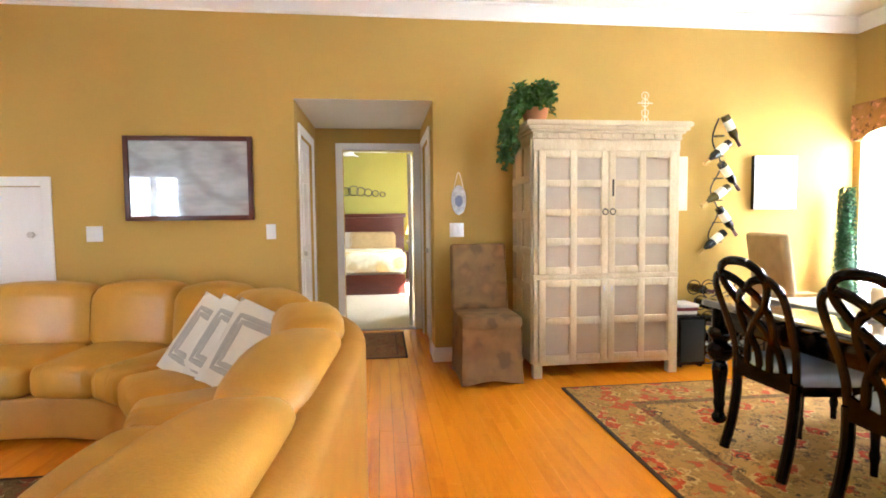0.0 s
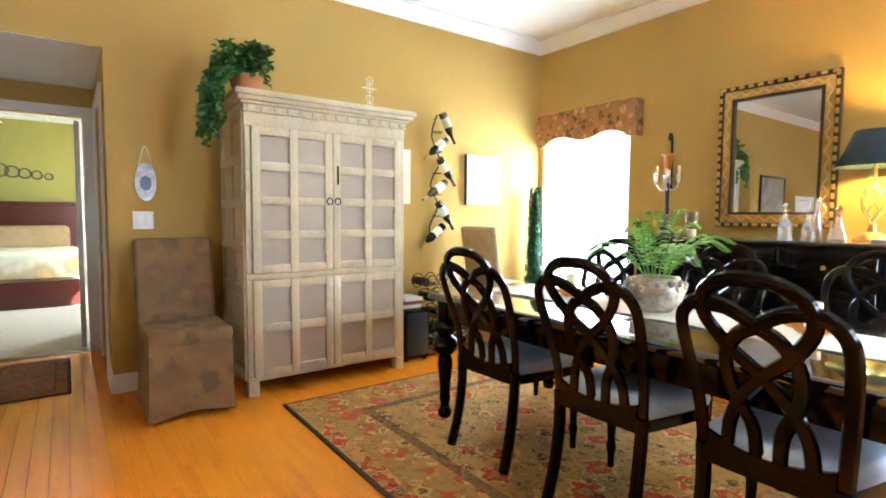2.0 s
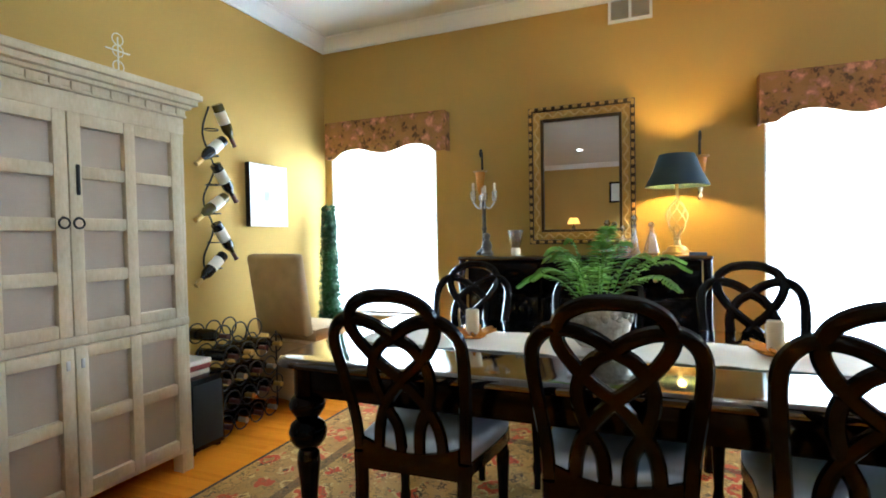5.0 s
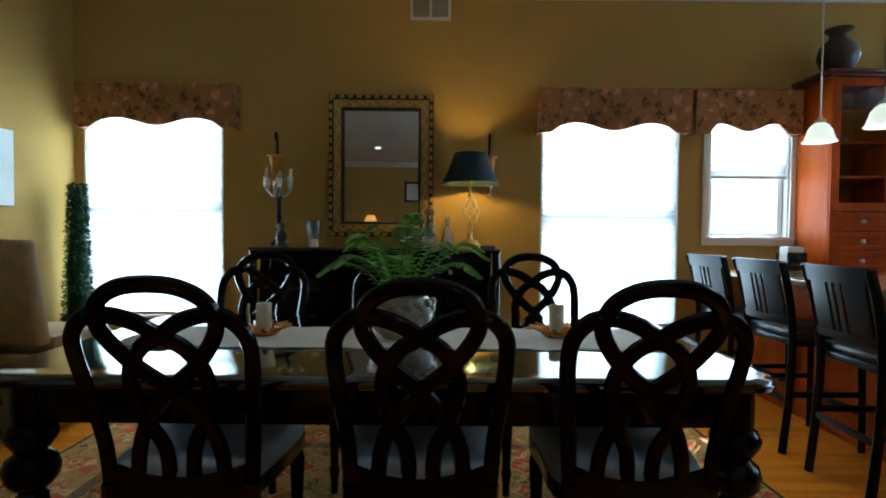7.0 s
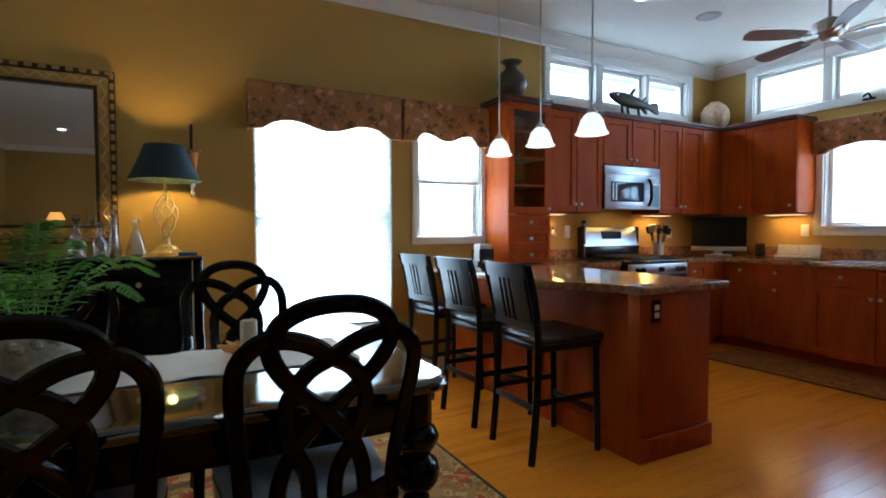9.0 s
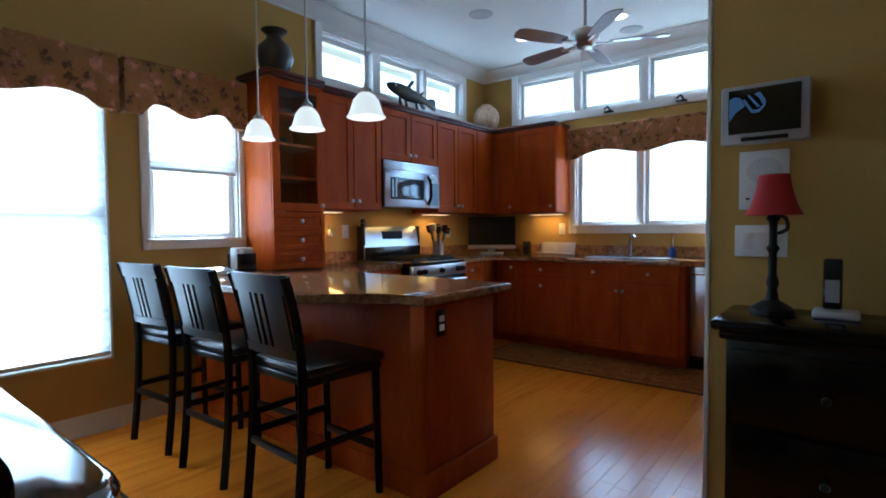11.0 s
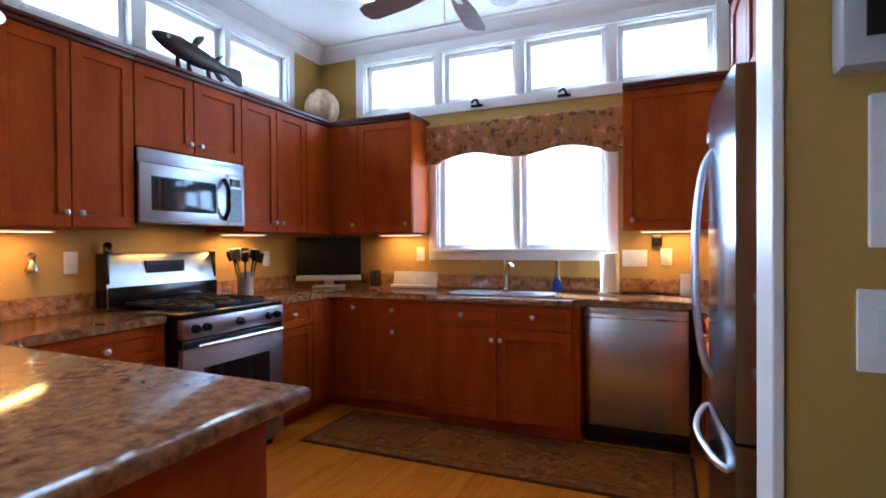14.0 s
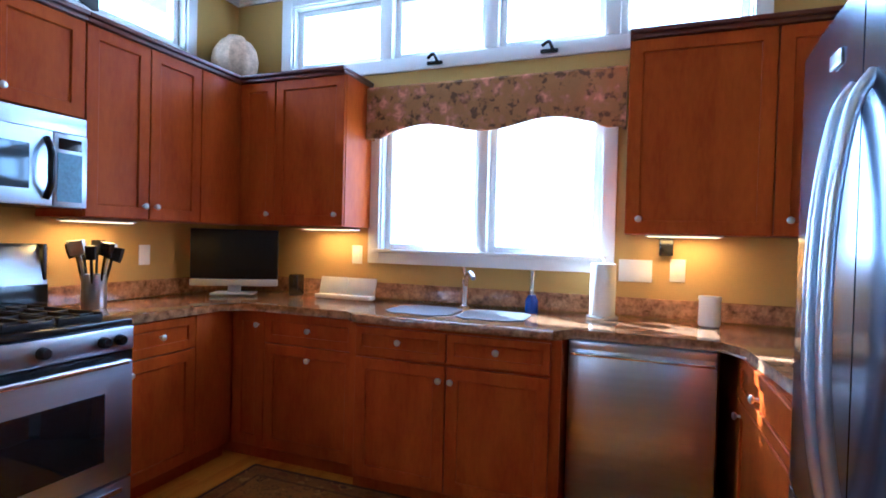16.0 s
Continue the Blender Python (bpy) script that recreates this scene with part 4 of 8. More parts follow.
def lattice_door(t, x0, x1, z0, z1, cols, rows, y, handle):
    bm = bmesh.new()
    st, w, h = 0.055, x1 - x0, z1 - z0
    box(bm, x0, x1, y + 0.020, y + 0.028, z0, z1)
    cw, rh = (w - st * (cols + 1)) / cols, (h - st * (rows + 1)) / rows
    for c in range(cols + 1):
        box(bm, x0 + c * (cw + st), x0 + c * (cw + st) + st, y - 0.014, y + 0.0195, z0, z1, 0.005)
    for r in range(rows + 1):
        for c in range(cols):
            xa = x0 + st + c * (cw + st)
            box(bm, xa, xa + cw, y - 0.011, y + 0.0195, z0 + r * (rh + st), z0 + r * (rh + st) + st, 0.004)
    dr = part("door", bm, PALE_WOOD, t)
    for r in range(rows):
        for c in range(cols):
            xa, za = x0 + st + c * (cw + st), z0 + st + r * (rh + st)
            part("panel", boxes((xa, xa + cw, y + 0.014, y + 0.0198, za, za + rh)), PALE_PANEL, dr, "pale woven panel")
    bm = bmesh.new()
    hx, hz = handle
    if hz < 0.8:
        box(bm, hx - 0.008, hx + 0.008, y - 0.019, y - 0.0145, hz - 0.02, hz + 0.02, 0.002)
        part("latch_plate", bm, NICKEL, dr, "small pale latch plate")
        return
    tube(bm, [(hx + 0.022 * math.sin(a / 12 * 2 * math.pi), y - 0.026, hz + 0.022 * math.cos(a / 12 * 2 * math.pi)) for a in range(12)], 0.0045, 6, True)
    tube(bm, [(hx, y - 0.012, hz + 0.022), (hx, y - 0.028, hz + 0.022)], 0.006, 6)
    part("ring_pull", bm, IRON, dr, "dark iron ring pull")


mx = (AX0 + AX1) / 2
lattice_door(arm, AX0 + 0.037, mx - 0.002, 0.818, 1.772, 2, 4, AY0, (mx - 0.03, 1.30))
lattice_door(arm, mx + 0.002, AX1 - 0.037, 0.818, 1.772, 2, 4, AY0, (mx + 0.03, 1.30))
lattice_door(arm, AX0 + 0.037, mx - 0.002, 0.128, 0.772, 2, 2, AY0, (mx - 0.03, 0.70))
lattice_door(arm, mx + 0.002, AX1 - 0.037, 0.128, 0.772, 2, 2, AY0, (mx + 0.03, 0.70))
bm = bmesh.new()
box(bm, mx + 0.028, mx + 0.040, AY0 - 0.028, AY0 - 0.0145, 1.42, 1.55, 0.003)
part("latch", bm, IRON, arm, "dark iron latch")
bm = bmesh.new()
rows_z = [0.14 + k * 0.285 for k in range(7)]
for z in rows_z:
    box(bm, AX0 - 0.018, AX0 - 0.001, AY0 + 0.03, AY1 - 0.005, z - 0.03, z + 0.03, 0.004)
for y in (AY0 + 0.03, (AY0 + AY1) / 2 - 0.02, AY1 - 0.06):
    for z0, z1 in zip(rows_z, rows_z[1:]):
        box(bm, AX0 - 0.016, AX0 - 0.001, y, y + 0.05, z0 + 0.031, z1 - 0.031, 0.003)
part("side_lattice", bm, PALE_WOOD, arm)


# the skirted chairs
def skirted_chair(mat, label):
    c = thing("parsons_chair", (0, 0, 0), label, "chair", "skirted side chairs")
    bm = bmesh.new()
    n = 10
    sk = []
    for z, g in ((0.015, 1.03), (0.15, 1.0), (0.30, 0.985), (0.44, 0.98)):
        ring = []
        for x0, y0, x1, y1 in ((-0.23, -0.24, 0.23, -0.24), (0.23, -0.24, 0.23, 0.25), (0.23, 0.25, -0.23, 0.25), (-0.23, 0.25, -0.23, -0.24)):
            for k in range(n):
                u = k / n
                lift = 0.03 * math.sin(math.pi * u) ** 2 if z < 0.1 else 0.0
                ring.append(bm.verts.new(((x0 + (x1 - x0) * u) * g, (y0 + (y1 - y0) * u) * g, z + lift)))
        sk.append(ring)
    for a, b in zip(sk, sk[1:]):
        for k in range(len(a)):
            bm.faces.new((a[k], a[(k + 1) % len(a)], b[(k + 1) % len(a)], b[k]))
    bm.faces.new(sk[-1])
    part("skirt", bm, mat, c)
    bm = boxes((-0.235, 0.235, -0.245, 0.17, 0.425, 0.53), bev=0.035)
    part("seat_cushion", bm, mat, c)
    bm = bmesh.new()
    box(bm, -0.235, 0.235, 0.0, 0.085, 0, 0.57, 0.03, seg=3)
    bmesh.ops.transform(bm, matrix=pose(0, 0.172, 0.49, -9), verts=bm.verts)
    part("backrest", bm, mat, c)
    return c


pc = skirted_chair(TAPESTRY, "brown leaf tapestry skirted chair beside the armoire")
pc.matrix_basis = pose(1.02, 3.86, 0, 0, 0, 1)
pc2 = skirted_chair(BEIGE_CLOTH, "beige damask high-backed chair in the corner")
pc2.matrix_basis = pose(3.84, 3.97, 0, 0, 0, 84) @ Matrix.Scale(1.06, 4)

# the buffet under the mirror
buf = thing("buffet", (4.40, 1.98, 0), "black bow-fronted buffet under the gilt mirror", "buffet")
part("top", boxes((4.07, 4.68, 1.14, 2.80, 1.035, 1.065), bev=0.010), TABLE_TOP, buf)
part("body", boxes((4.12, 4.67, 1.20, 2.74, 0.12, 1.034), bev=0.006), ESPRESSO, buf)
for y0, y1 in ((1.22, 1.72), (1.74, 2.20), (2.22, 2.72)):
    dr = part("door", boxes((4.098, 4.119, y0, y1, 0.18, 0.78), (4.088, 4.0975, y0 + 0.05, y1 - 0.05, 0.23, 0.73), bev=0.005), ESPRESSO, buf)
    part("knob", lathe(bmesh.new(), 0, 0, [(0.006, 0), (0.006, 0.012), (0.014, 0.02), (0.010, 0.03)], 10, m=pose(4.098, y1 - 0.03, 0.5, 0, -90, 0)), BRASS, dr)
    dw = part("drawer", boxes((4.096, 4.119, y0, y1, 0.80, 1.015), bev=0.008), ESPRESSO, buf)
    part("knob", lathe(bmesh.new(), 0, 0, [(0.006, 0), (0.006, 0.012), (0.014, 0.02), (0.010, 0.03)], 10, m=pose(4.096, (y0 + y1) / 2, 0.91, 0, -90, 0)), BRASS, dw)
for y in (1.23, 2.71):
    for x in (4.15, 4.63):
        part("foot", lathe(bmesh.new(), x, y, [(0.025, 0), (0.04, 0.03), (0.045, 0.06), (0.03, 0.09), (0.04, 0.119)], 16), ESPRESSO, buf)
for y in (1.17, 2.77):
    bm = bmesh.new()
    tube(bm, smooth_path([(4.10, y, 0.14), (4.085, y, 0.45), (4.09, y, 0.78), (4.075, y, 0.92), (4.10, y, 1.033)]), 0.026, 10)
    part("corner_post", bm, ESPRESSO, buf)

# the mirror
mir = thing("wall_mirror", (4.66, 2.0, 1.14), "rectangular mirror in a wide carved gilt frame", "mirror")
MY0, MY1, MZ0, MZ1 = 1.60, 2.40, 1.135, 2.215
for name, o0, o1, d, mat in (("outer_bead", 0.0, 0.035, 0.045, DARK_GILT), ("carved_band", 0.035, 0.095, 0.035, GOLD), ("inner_bead", 0.095, 0.115, 0.042, DARK_GILT)):
    bm = bmesh.new()
    x0 = E - d
    for r in ((MY0 + o0, MY0 + o1, MZ0 + o0, MZ1 - o0), (MY1 - o1, MY1 - o0, MZ0 + o0, MZ1 - o0), (MY0 + o1, MY1 - o1, MZ0 + o0, MZ0 + o1), (MY0 + o1, MY1 - o1, MZ1 - o1, MZ1 - o0)):
        box(bm, x0, E - 0.003, r[0], r[1], r[2], r[3], 0.005)
    part(name, bm, mat, mir)
for a0, a1, fix, vert in ((MY0, MY1, MZ0 + 0.017, False), (MY0, MY1, MZ1 - 0.017, False), (MZ0, MZ1, MY0 + 0.017, True), (MZ0, MZ1, MY1 - 0.017, True)):
    n = int((a1 - a0) / 0.062)
    for i in range(n):
        a = a0 + (a1 - a0) * (i + 0.5) / n
        r = (fix - 0.011, fix + 0.011, a - 0.019, a + 0.019) if vert else (a - 0.019, a + 0.019, fix - 0.011, fix + 0.011)
        part("bead", boxes((E - 0.056, E - 0.0455, *r), bev=0.004), GOLD, mir)
bm = bmesh.new()
for a0, a1, fix, vert in ((MY0 + 0.04, MY1 - 0.04, MZ0 + 0.065, False), (MY0 + 0.04, MY1 - 0.04, MZ1 - 0.065, False), (MZ0 + 0.04, MZ1 - 0.04, MY0 + 0.065, True), (MZ0 + 0.04, MZ1 - 0.04, MY1 - 0.065, True)):
    pts = []
    for i in range(61):
        a = a0 + (a1 - a0) * i / 60
        o = 0.015 * math.sin(i * 0.9)
        pts.append((E - 0.036, fix + o, a) if vert else (E - 0.036, a, fix + o))
    tube(bm, pts, 0.006, 5)
part("scrollwork", bm, BRASS, mir)
part("glass", boxes((E - 0.016, E - 0.004, MY0 + 0.112, MY1 - 0.112, MZ0 + 0.112, MZ1 - 0.112)), MIRROR, mir, "clear mirror glass")


# ---- living room sofa ----
SOFA_LINE = smooth_path([(-4.6, 3.97, 0), (-3.4, 3.97, 0), (-2.0, 3.96, 0), (-1.35, 3.90, 0), (-0.75, 3.66, 0), (-0.30, 3.22, 0), (0.0, 2.70, 0), (0.14, 2.20, 0), (0.11, 1.45, 0), (0.06, 0.75, 0), (0.02, 0.30, 0)], 12)
_len = [0.0]
for a, b in zip(SOFA_LINE, SOFA_LINE[1:]):
    _len.append(_len[-1] + (b - a).length)


def along(s):
    """The place on the sofa's outer back line at a length, and the way inward."""
    for i in range(len(_len) - 1):
        if _len[i + 1] >= s or i == len(_len) - 2:
            u = (s - _len[i]) / max(1e-6, _len[i + 1] - _len[i])
            p = SOFA_LINE[i].lerp(SOFA_LINE[i + 1], u)
            d = (SOFA_LINE[min(i + 2, len(_len) - 1)] - SOFA_LINE[max(i - 1, 0)]).normalized()
            return p, Vector((d.y, -d.x, 0))


def sweep_block(name, s0, s1, profile, mat, parent, ends=0.03, n=14, puff=0.0, rise=0.0):
    """A cushion along the sofa's line: profile rows of (inward, height), drawn in at both ends."""
    bm = bmesh.new()
    cx = sum(o for o, h in profile) / len(profile)
    cz = sum(h for o, h in profile) / len(profile)
    rings = []
    for k in range(n + 1):
        u = k / n
        e = min(u, 1 - u) * (s1 - s0)
        g = 1 if e >= ends else 0.80 + 0.20 * math.sqrt(max(0, 1 - (1 - e / ends) ** 2)) if ends else 1
        p, inw = along(s0 + (s1 - s0) * u)
        sw = puff * math.sin(math.pi * u)
        ring = []
        for o, h in profile:
            oo, hh = cx + (o - cx) * g, cz + (h - cz) * g
            ring.append(bm.verts.new(p + inw * (oo + sw * (1 if o > cx else 0)) + Vector((0, 0, hh + (rise * math.sin(math.pi * u) if h > cz else 0)))))
        rings.append(ring)
    m = len(profile)
    for a, b in zip(rings, rings[1:]):
        for k in range(m):
            bm.faces.new((a[k], a[(k + 1) % m], b[(k + 1) % m], b[k]))
    bm.faces.new(rings[0][::-1])
    bm.faces.new(rings[-1])
    return part(name, bm, mat, parent)


def rounded(o0, o1, h0, h1, r, n=4, lean_by=0.0):
    pts = []
    for cx, cz, a0 in ((o1 - r, h1 - r, 0), (o0 + r, h1 - r, 90), (o0 + r, h0 + r, 180), (o1 - r, h0 + r, 270)):
        for k in range(n + 1):
            a = radians(a0 + 90 * k / n)
            x, z = cx + r * math.cos(a), cz + r * math.sin(a)
            pts.append((x - lean_by * (z - h0) / (h1 - h0), z))
    return pts


sofa = thing("sectional_sofa", (-0.5, 3.3, 0), "large curved tan leather sectional sofa", "sofa")
L = _len[-1]
sweep_block("base", 0.0, L, rounded(0.05, 0.93, 0.03, 0.27, 0.02), LEATHER_EDGE, sofa, 0.0, 60)
sweep_block("outer_back", 0.0, L, rounded(0.0, 0.12, 0.04, 0.765, 0.045), LEATHER_EDGE, sofa, 0.0, 80)
cuts = [0.0, 0.40, 1.22, 2.05, 2.87, 3.58, 4.28, 5.02, 5.80, 6.60, L]
cuts = [c for c in cuts if c < L - 0.3] + [L]
for s0, s1 in zip(cuts, cuts[1:]):
    sweep_block("back_cushion", s0 + 0.004, s1 - 0.004, rounded(0.135, 0.40, 0.40, 0.825, 0.085, lean_by=0.06), LEATHER, sofa, 0.15, 22, 0.035, 0.030)
    sweep_block("seat_cushion", s0 + 0.004, s1 - 0.004, rounded(0.30, 0.98, 0.272, 0.45, 0.06), LEATHER, sofa, 0.10, 20, 0.02, 0.022)


# ---- kitchen cabinets ----
def knob(parent, m, x, z):
    return part("knob", lathe(bmesh.new(), 0, 0, [(0.007, 0.0), (0.006, 0.012), (0.015, 0.020), (0.016, 0.026), (0.009, 0.031)], 12, m=m @ pose(x, -0.0195, z, 90)), NICKEL, parent, "brushed nickel knob")


def front(t, m, x0, x1, z0, z1, knob_at=None, name="door", glazed=False, flat=False):
    """A shaker front on the face of a cabinet, in the cabinet's own left-to-right and height."""
    g, st, d = 0.0025, 0.062, 0.020
    x0, x1, z0, z1 = x0 + g, x1 - g, z0 + g, z1 - g
    bm = bmesh.new()
    if flat:
        box(bm, x0, x1, -d, -0.001, z0, z1, 0.003, m)
    else:
        st = min(st, (z1 - z0) * 0.28)
        deep = -0.002 if glazed else -d + 0.010
        rect = lambda o, y: [bm.verts.new((x, y, z)) for x, z in ((x0 + o, z0 + o), (x1 - o, z0 + o), (x1 - o, z1 - o), (x0 + o, z1 - o))]
        loops = [rect(0, -0.001), rect(0, -d + 0.003), rect(0.003, -d), rect(st - 0.004, -d), rect(st, -d + 0.004), rect(st, deep)]
        for a, b in zip(loops, loops[1:]):
            for k in range(4):
                bm.faces.new((a[k], a[(k + 1) % 4], b[(k + 1) % 4], b[k]))
        if not glazed:
            bm.faces.new(loops[-1])
            bm.faces.new(loops[0][::-1])
        else:
            for k in range(4):
                bm.faces.new((loops[-1][k], loops[-1][(k + 1) % 4], loops[0][(k + 1) % 4], loops[0][k]))
        bmesh.ops.transform(bm, matrix=m, verts=bm.verts)
    dr = part(name, bm, CHERRY, t)
    if glazed:
        bm = bmesh.new()
        box(bm, x0 + st, x1 - st, -0.012, -0.008, z0 + st, z1 - st, 0, m)
        part("pane", bm, PANE, dr, "clear glass pane")
    if knob_at:
        knob(dr, m, *knob_at)
    return dr


def cabinet(name, x0, x1, y0, y1, z0, z1, toward, fronts, label, toe=0.0, group="", top=False):
    """A cherry cabinet unit; fronts: rows of (x0, x1, z0, z1, knob, name) from its left as one faces it, in metres above z0."""
    at = {"-y": (x0, y0), "+x": (x1, y0), "+y": (x1, y1), "-x": (x0, y1)}[toward]
    m = facing(at[0], at[1], z0, toward)
    t = thing(name, ((x0 + x1) / 2, (y0 + y1) / 2, z0), label, "cabinet", group)
    body = bmesh.new()
    w = (x1 - x0) if toward[1] == "y" else (y1 - y0)
    dp = (y1 - y0) if toward[1] == "y" else (x1 - x0)
    box(body, 0, w, 0, dp, toe, z1 - z0, 0, m)
    if toe:
        box(body, 0.0, w, 0.06, dp, 0, toe, 0, m)
    part("body", body, CHERRY, t)
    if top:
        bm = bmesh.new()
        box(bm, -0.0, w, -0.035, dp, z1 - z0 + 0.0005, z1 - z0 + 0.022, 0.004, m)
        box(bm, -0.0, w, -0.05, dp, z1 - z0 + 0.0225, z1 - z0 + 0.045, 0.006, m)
        part("crown", bm, CHERRY_SHADED, t)
    for f in fronts:
        front(t, m, *f)
    return t


UG, BG = "wall cabinets", "base cabinets"
UF = 4.37
W1, W2 = 1.37, 2.27
# wall cabinets on the range wall; each one's left is the north end
cabinet("wall_cabinet", UF, E - 0.003, -2.285, -1.645, W1, W2, "-x", [(0, 0.32, 0, 0.90, (0.285, 0.07)), (0.32, 0.64, 0, 0.90, (0.355, 0.07))], "cherry two-door wall cabinet beside the microwave", group=UG, top=True)
cabinet("wall_cabinet", UF, E - 0.003, -3.050, -2.286, 1.82, W2, "-x", [(0, 0.382, 0, 0.45, (0.345, 0.06)), (0.382, 0.764, 0, 0.45, (0.42, 0.06))], "short cherry two-door wall cabinet over the microwave", group=UG, top=True)
cabinet("wall_cabinet", UF, E - 0.003, -4.06, -3.051, W1, W2, "-x", [(0, 0.34, 0, 0.90, (0.305, 0.07)), (0.34, 0.68, 0, 0.90, (0.375, 0.07)), (0.68, 1.005, 0, 0.90, None, "filler", False, True)], "cherry wall cabinet running into the corner", group=UG, top=True)
cabinet("wall_cabinet", 3.575, E - 0.003, S + 0.003, -4.061, W1, W2, "+y", [(0.348, 0.62, 0, 0.90, (0.58, 0.07)), (0.62, 1.12, 0, 0.90, (1.07, 0.07))], "cherry wall cabinet beside the sink window", group=UG, top=True)
cabinet("wall_cabinet", 0.86, 2.0, S + 0.003, -4.06, 1.36, 2.29, "+y", [(0, 0.62, 0, 0.93, (0.06, 0.07)), (0.62, 1.13, 0, 0.93, (0.68, 0.07))], "cherry wall cabinet beside the fridge", group=UG, top=True)
# the glazed tower on the counter
tower = thing("glass_cabinet", (4.53, -1.42, 0.92), "tall cherry cabinet with a glass door over three drawers", "cabinet")
tm = facing(4.345, -1.19, 0.921, "-x")
TW, TD, TH = 0.452, 0.352, 1.36
for name, r in (("side_panel", (0, 0.018, 0, TD, 0, TH)), ("side_panel", (TW - 0.018, TW, 0, TD, 0, TH)), ("back_panel", (0.0185, TW - 0.0185, TD - 0.01, TD, 0, TH)), ("drawer_case", (0.0185, TW - 0.0185, 0, TD - 0.0105, 0, 0.42)), ("top_panel", (0.0185, TW - 0.0185, 0, TD - 0.0105, TH - 0.02, TH))):
    bm = bmesh.new()
    box(bm, *r, m=tm)
    part(name, bm, CHERRY, tower)
for z in (0.66, 0.90, 1.12):
    bm = bmesh.new()
    box(bm, 0.018, TW - 0.018, 0.02, TD - 0.01, z, z + 0.018, 0, tm)
    part("shelf", bm, CHERRY, tower)
for k in range(3):
    front(tower, tm, 0, TW, 0.005 + k * 0.138, 0.143 + k * 0.138, (TW / 2, 0.075 + k * 0.138), "drawer")
front(tower, tm, 0, TW, 0.42, TH, (TW - 0.035, 0.47), "door", True)
# crown in the darkened cherry, its shade painted in
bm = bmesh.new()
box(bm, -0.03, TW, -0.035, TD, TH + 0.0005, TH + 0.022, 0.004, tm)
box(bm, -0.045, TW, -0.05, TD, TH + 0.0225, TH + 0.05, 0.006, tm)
part("crown", bm, CHERRY_SHADED, tower)

BF = 4.14
cabinet("base_cabinet", BF, E - 0.003, -2.275, -1.36, 0, 0.875, "-x", [(0.27, 0.915, 0.70, 0.875, (0.60, 0.79), "drawer"), (0.27, 0.59, 0.10, 0.70, (0.55, 0.64)), (0.59, 0.915, 0.10, 0.70, (0.63, 0.64))], "cherry base cabinet beside the range", 0.10, BG)
cabinet("base_cabinet", BF, E - 0.003, -3.78, -3.055, 0, 0.875, "-x", [(0, 0.44, 0.70, 0.875, (0.22, 0.79), "drawer"), (0, 0.44, 0.10, 0.70, (0.05, 0.64)), (0.44, 0.70, 0.10, 0.875, None, "filler", False, True)], "cherry base cabinet between range and corner", 0.10, BG)
cabinet("base_cabinet", 3.30, E - 0.003, S + 0.003, -3.781, 0, 0.875, "+y", [(0.58, 0.80, 0.10, 0.875, (0.76, 0.80)), (0.80, 1.392, 0.70, 0.875, (1.1, 0.79), "drawer"), (0.80, 1.392, 0.10, 0.70, (1.1, 0.63))], "cherry corner base cabinet", 0.10, BG)
cabinet("sink_cabinet", 2.235, 3.299, S + 0.003, -3.69, 0, 0.875, "+y", [(0.04, 0.53, 0.72, 0.865, (0.285, 0.80), "drawer"), (0.53, 1.02, 0.72, 0.865, (0.775, 0.80), "drawer"), (0.04, 0.53, 0.10, 0.71, (0.50, 0.64)), (0.53, 1.02, 0.10, 0.71, (0.56, 0.64))], "cherry sink cabinet standing a little forward", 0.10, BG)
cabinet("base_cabinet", 0.86, 1.52, -4.38, -2.95, 0, 0.875, "+x", [(0.61, 1.42, 0.70, 0.875, (0.98, 0.79), "drawer"), (0.61, 1.42, 0.10, 0.70, (0.68, 0.64))], "cherry base cabinet beside the fridge", 0.10, BG)
cabinet("pantry_cabinet", 0.86, 1.46, -2.015, -1.425, 0, 2.30, "+x", [(0, 0.59, 0.10, 1.0, (0.06, 0.9)), (0, 0.59, 1.0, 2.28, (0.06, 1.12))], "tall cherry pantry cabinet beside the fridge", 0.10)
cabinet("wall_cabinet", 0.86, 1.46, -2.93, -2.017, 1.82, 2.30, "+x", [(0, 0.456, 0, 0.47, (0.41, 0.06)), (0.456, 0.913, 0, 0.47, (0.50, 0.06))], "cherry cabinet above the fridge", group=UG, top=True)
# the peninsula
pen = thing("peninsula", (3.4, -1.07, 0), "cherry peninsula with a panelled end", "kitchen island")
part("body", boxes((2.62, 4.135, -1.355, -0.80, 0.0, 0.873), (4.1355, E - 0.003, -1.355, -0.80, 0.0, 0.873)), CHERRY, pen)
part("end_panel", boxes((2.605, 2.6195, -1.345, -0.81, 0.13, 0.872), bev=0.003), CHERRY, pen)
part("end_base", boxes((2.592, 2.6195, -1.365, -0.785, 0.0, 0.125), bev=0.006), CHERRY, pen)
part("side_base", boxes((2.6205, E - 0.02, -0.799, -0.785, 0.0, 0.125), bev=0.004), CHERRY, pen)
part("corner_post", boxes((2.600, 2.68, -0.7995, -0.786, 0.126, 0.872), bev=0.004), CHERRY, pen)


def slab(name, outline, z0, z1, label, r=0.012):
    bm = bmesh.new()
    prism(bm, outline, z0, z1)
    es = [e for e in bm.edges if abs(e.verts[0].co.z - e.verts[1].co.z) < 1e-5]
    bmesh.ops.bevel(bm, geom=es, offset=r, segments=3, profile=0.5, affect="EDGES")
    return solo(name, bm, GRANITE, label, "countertop")


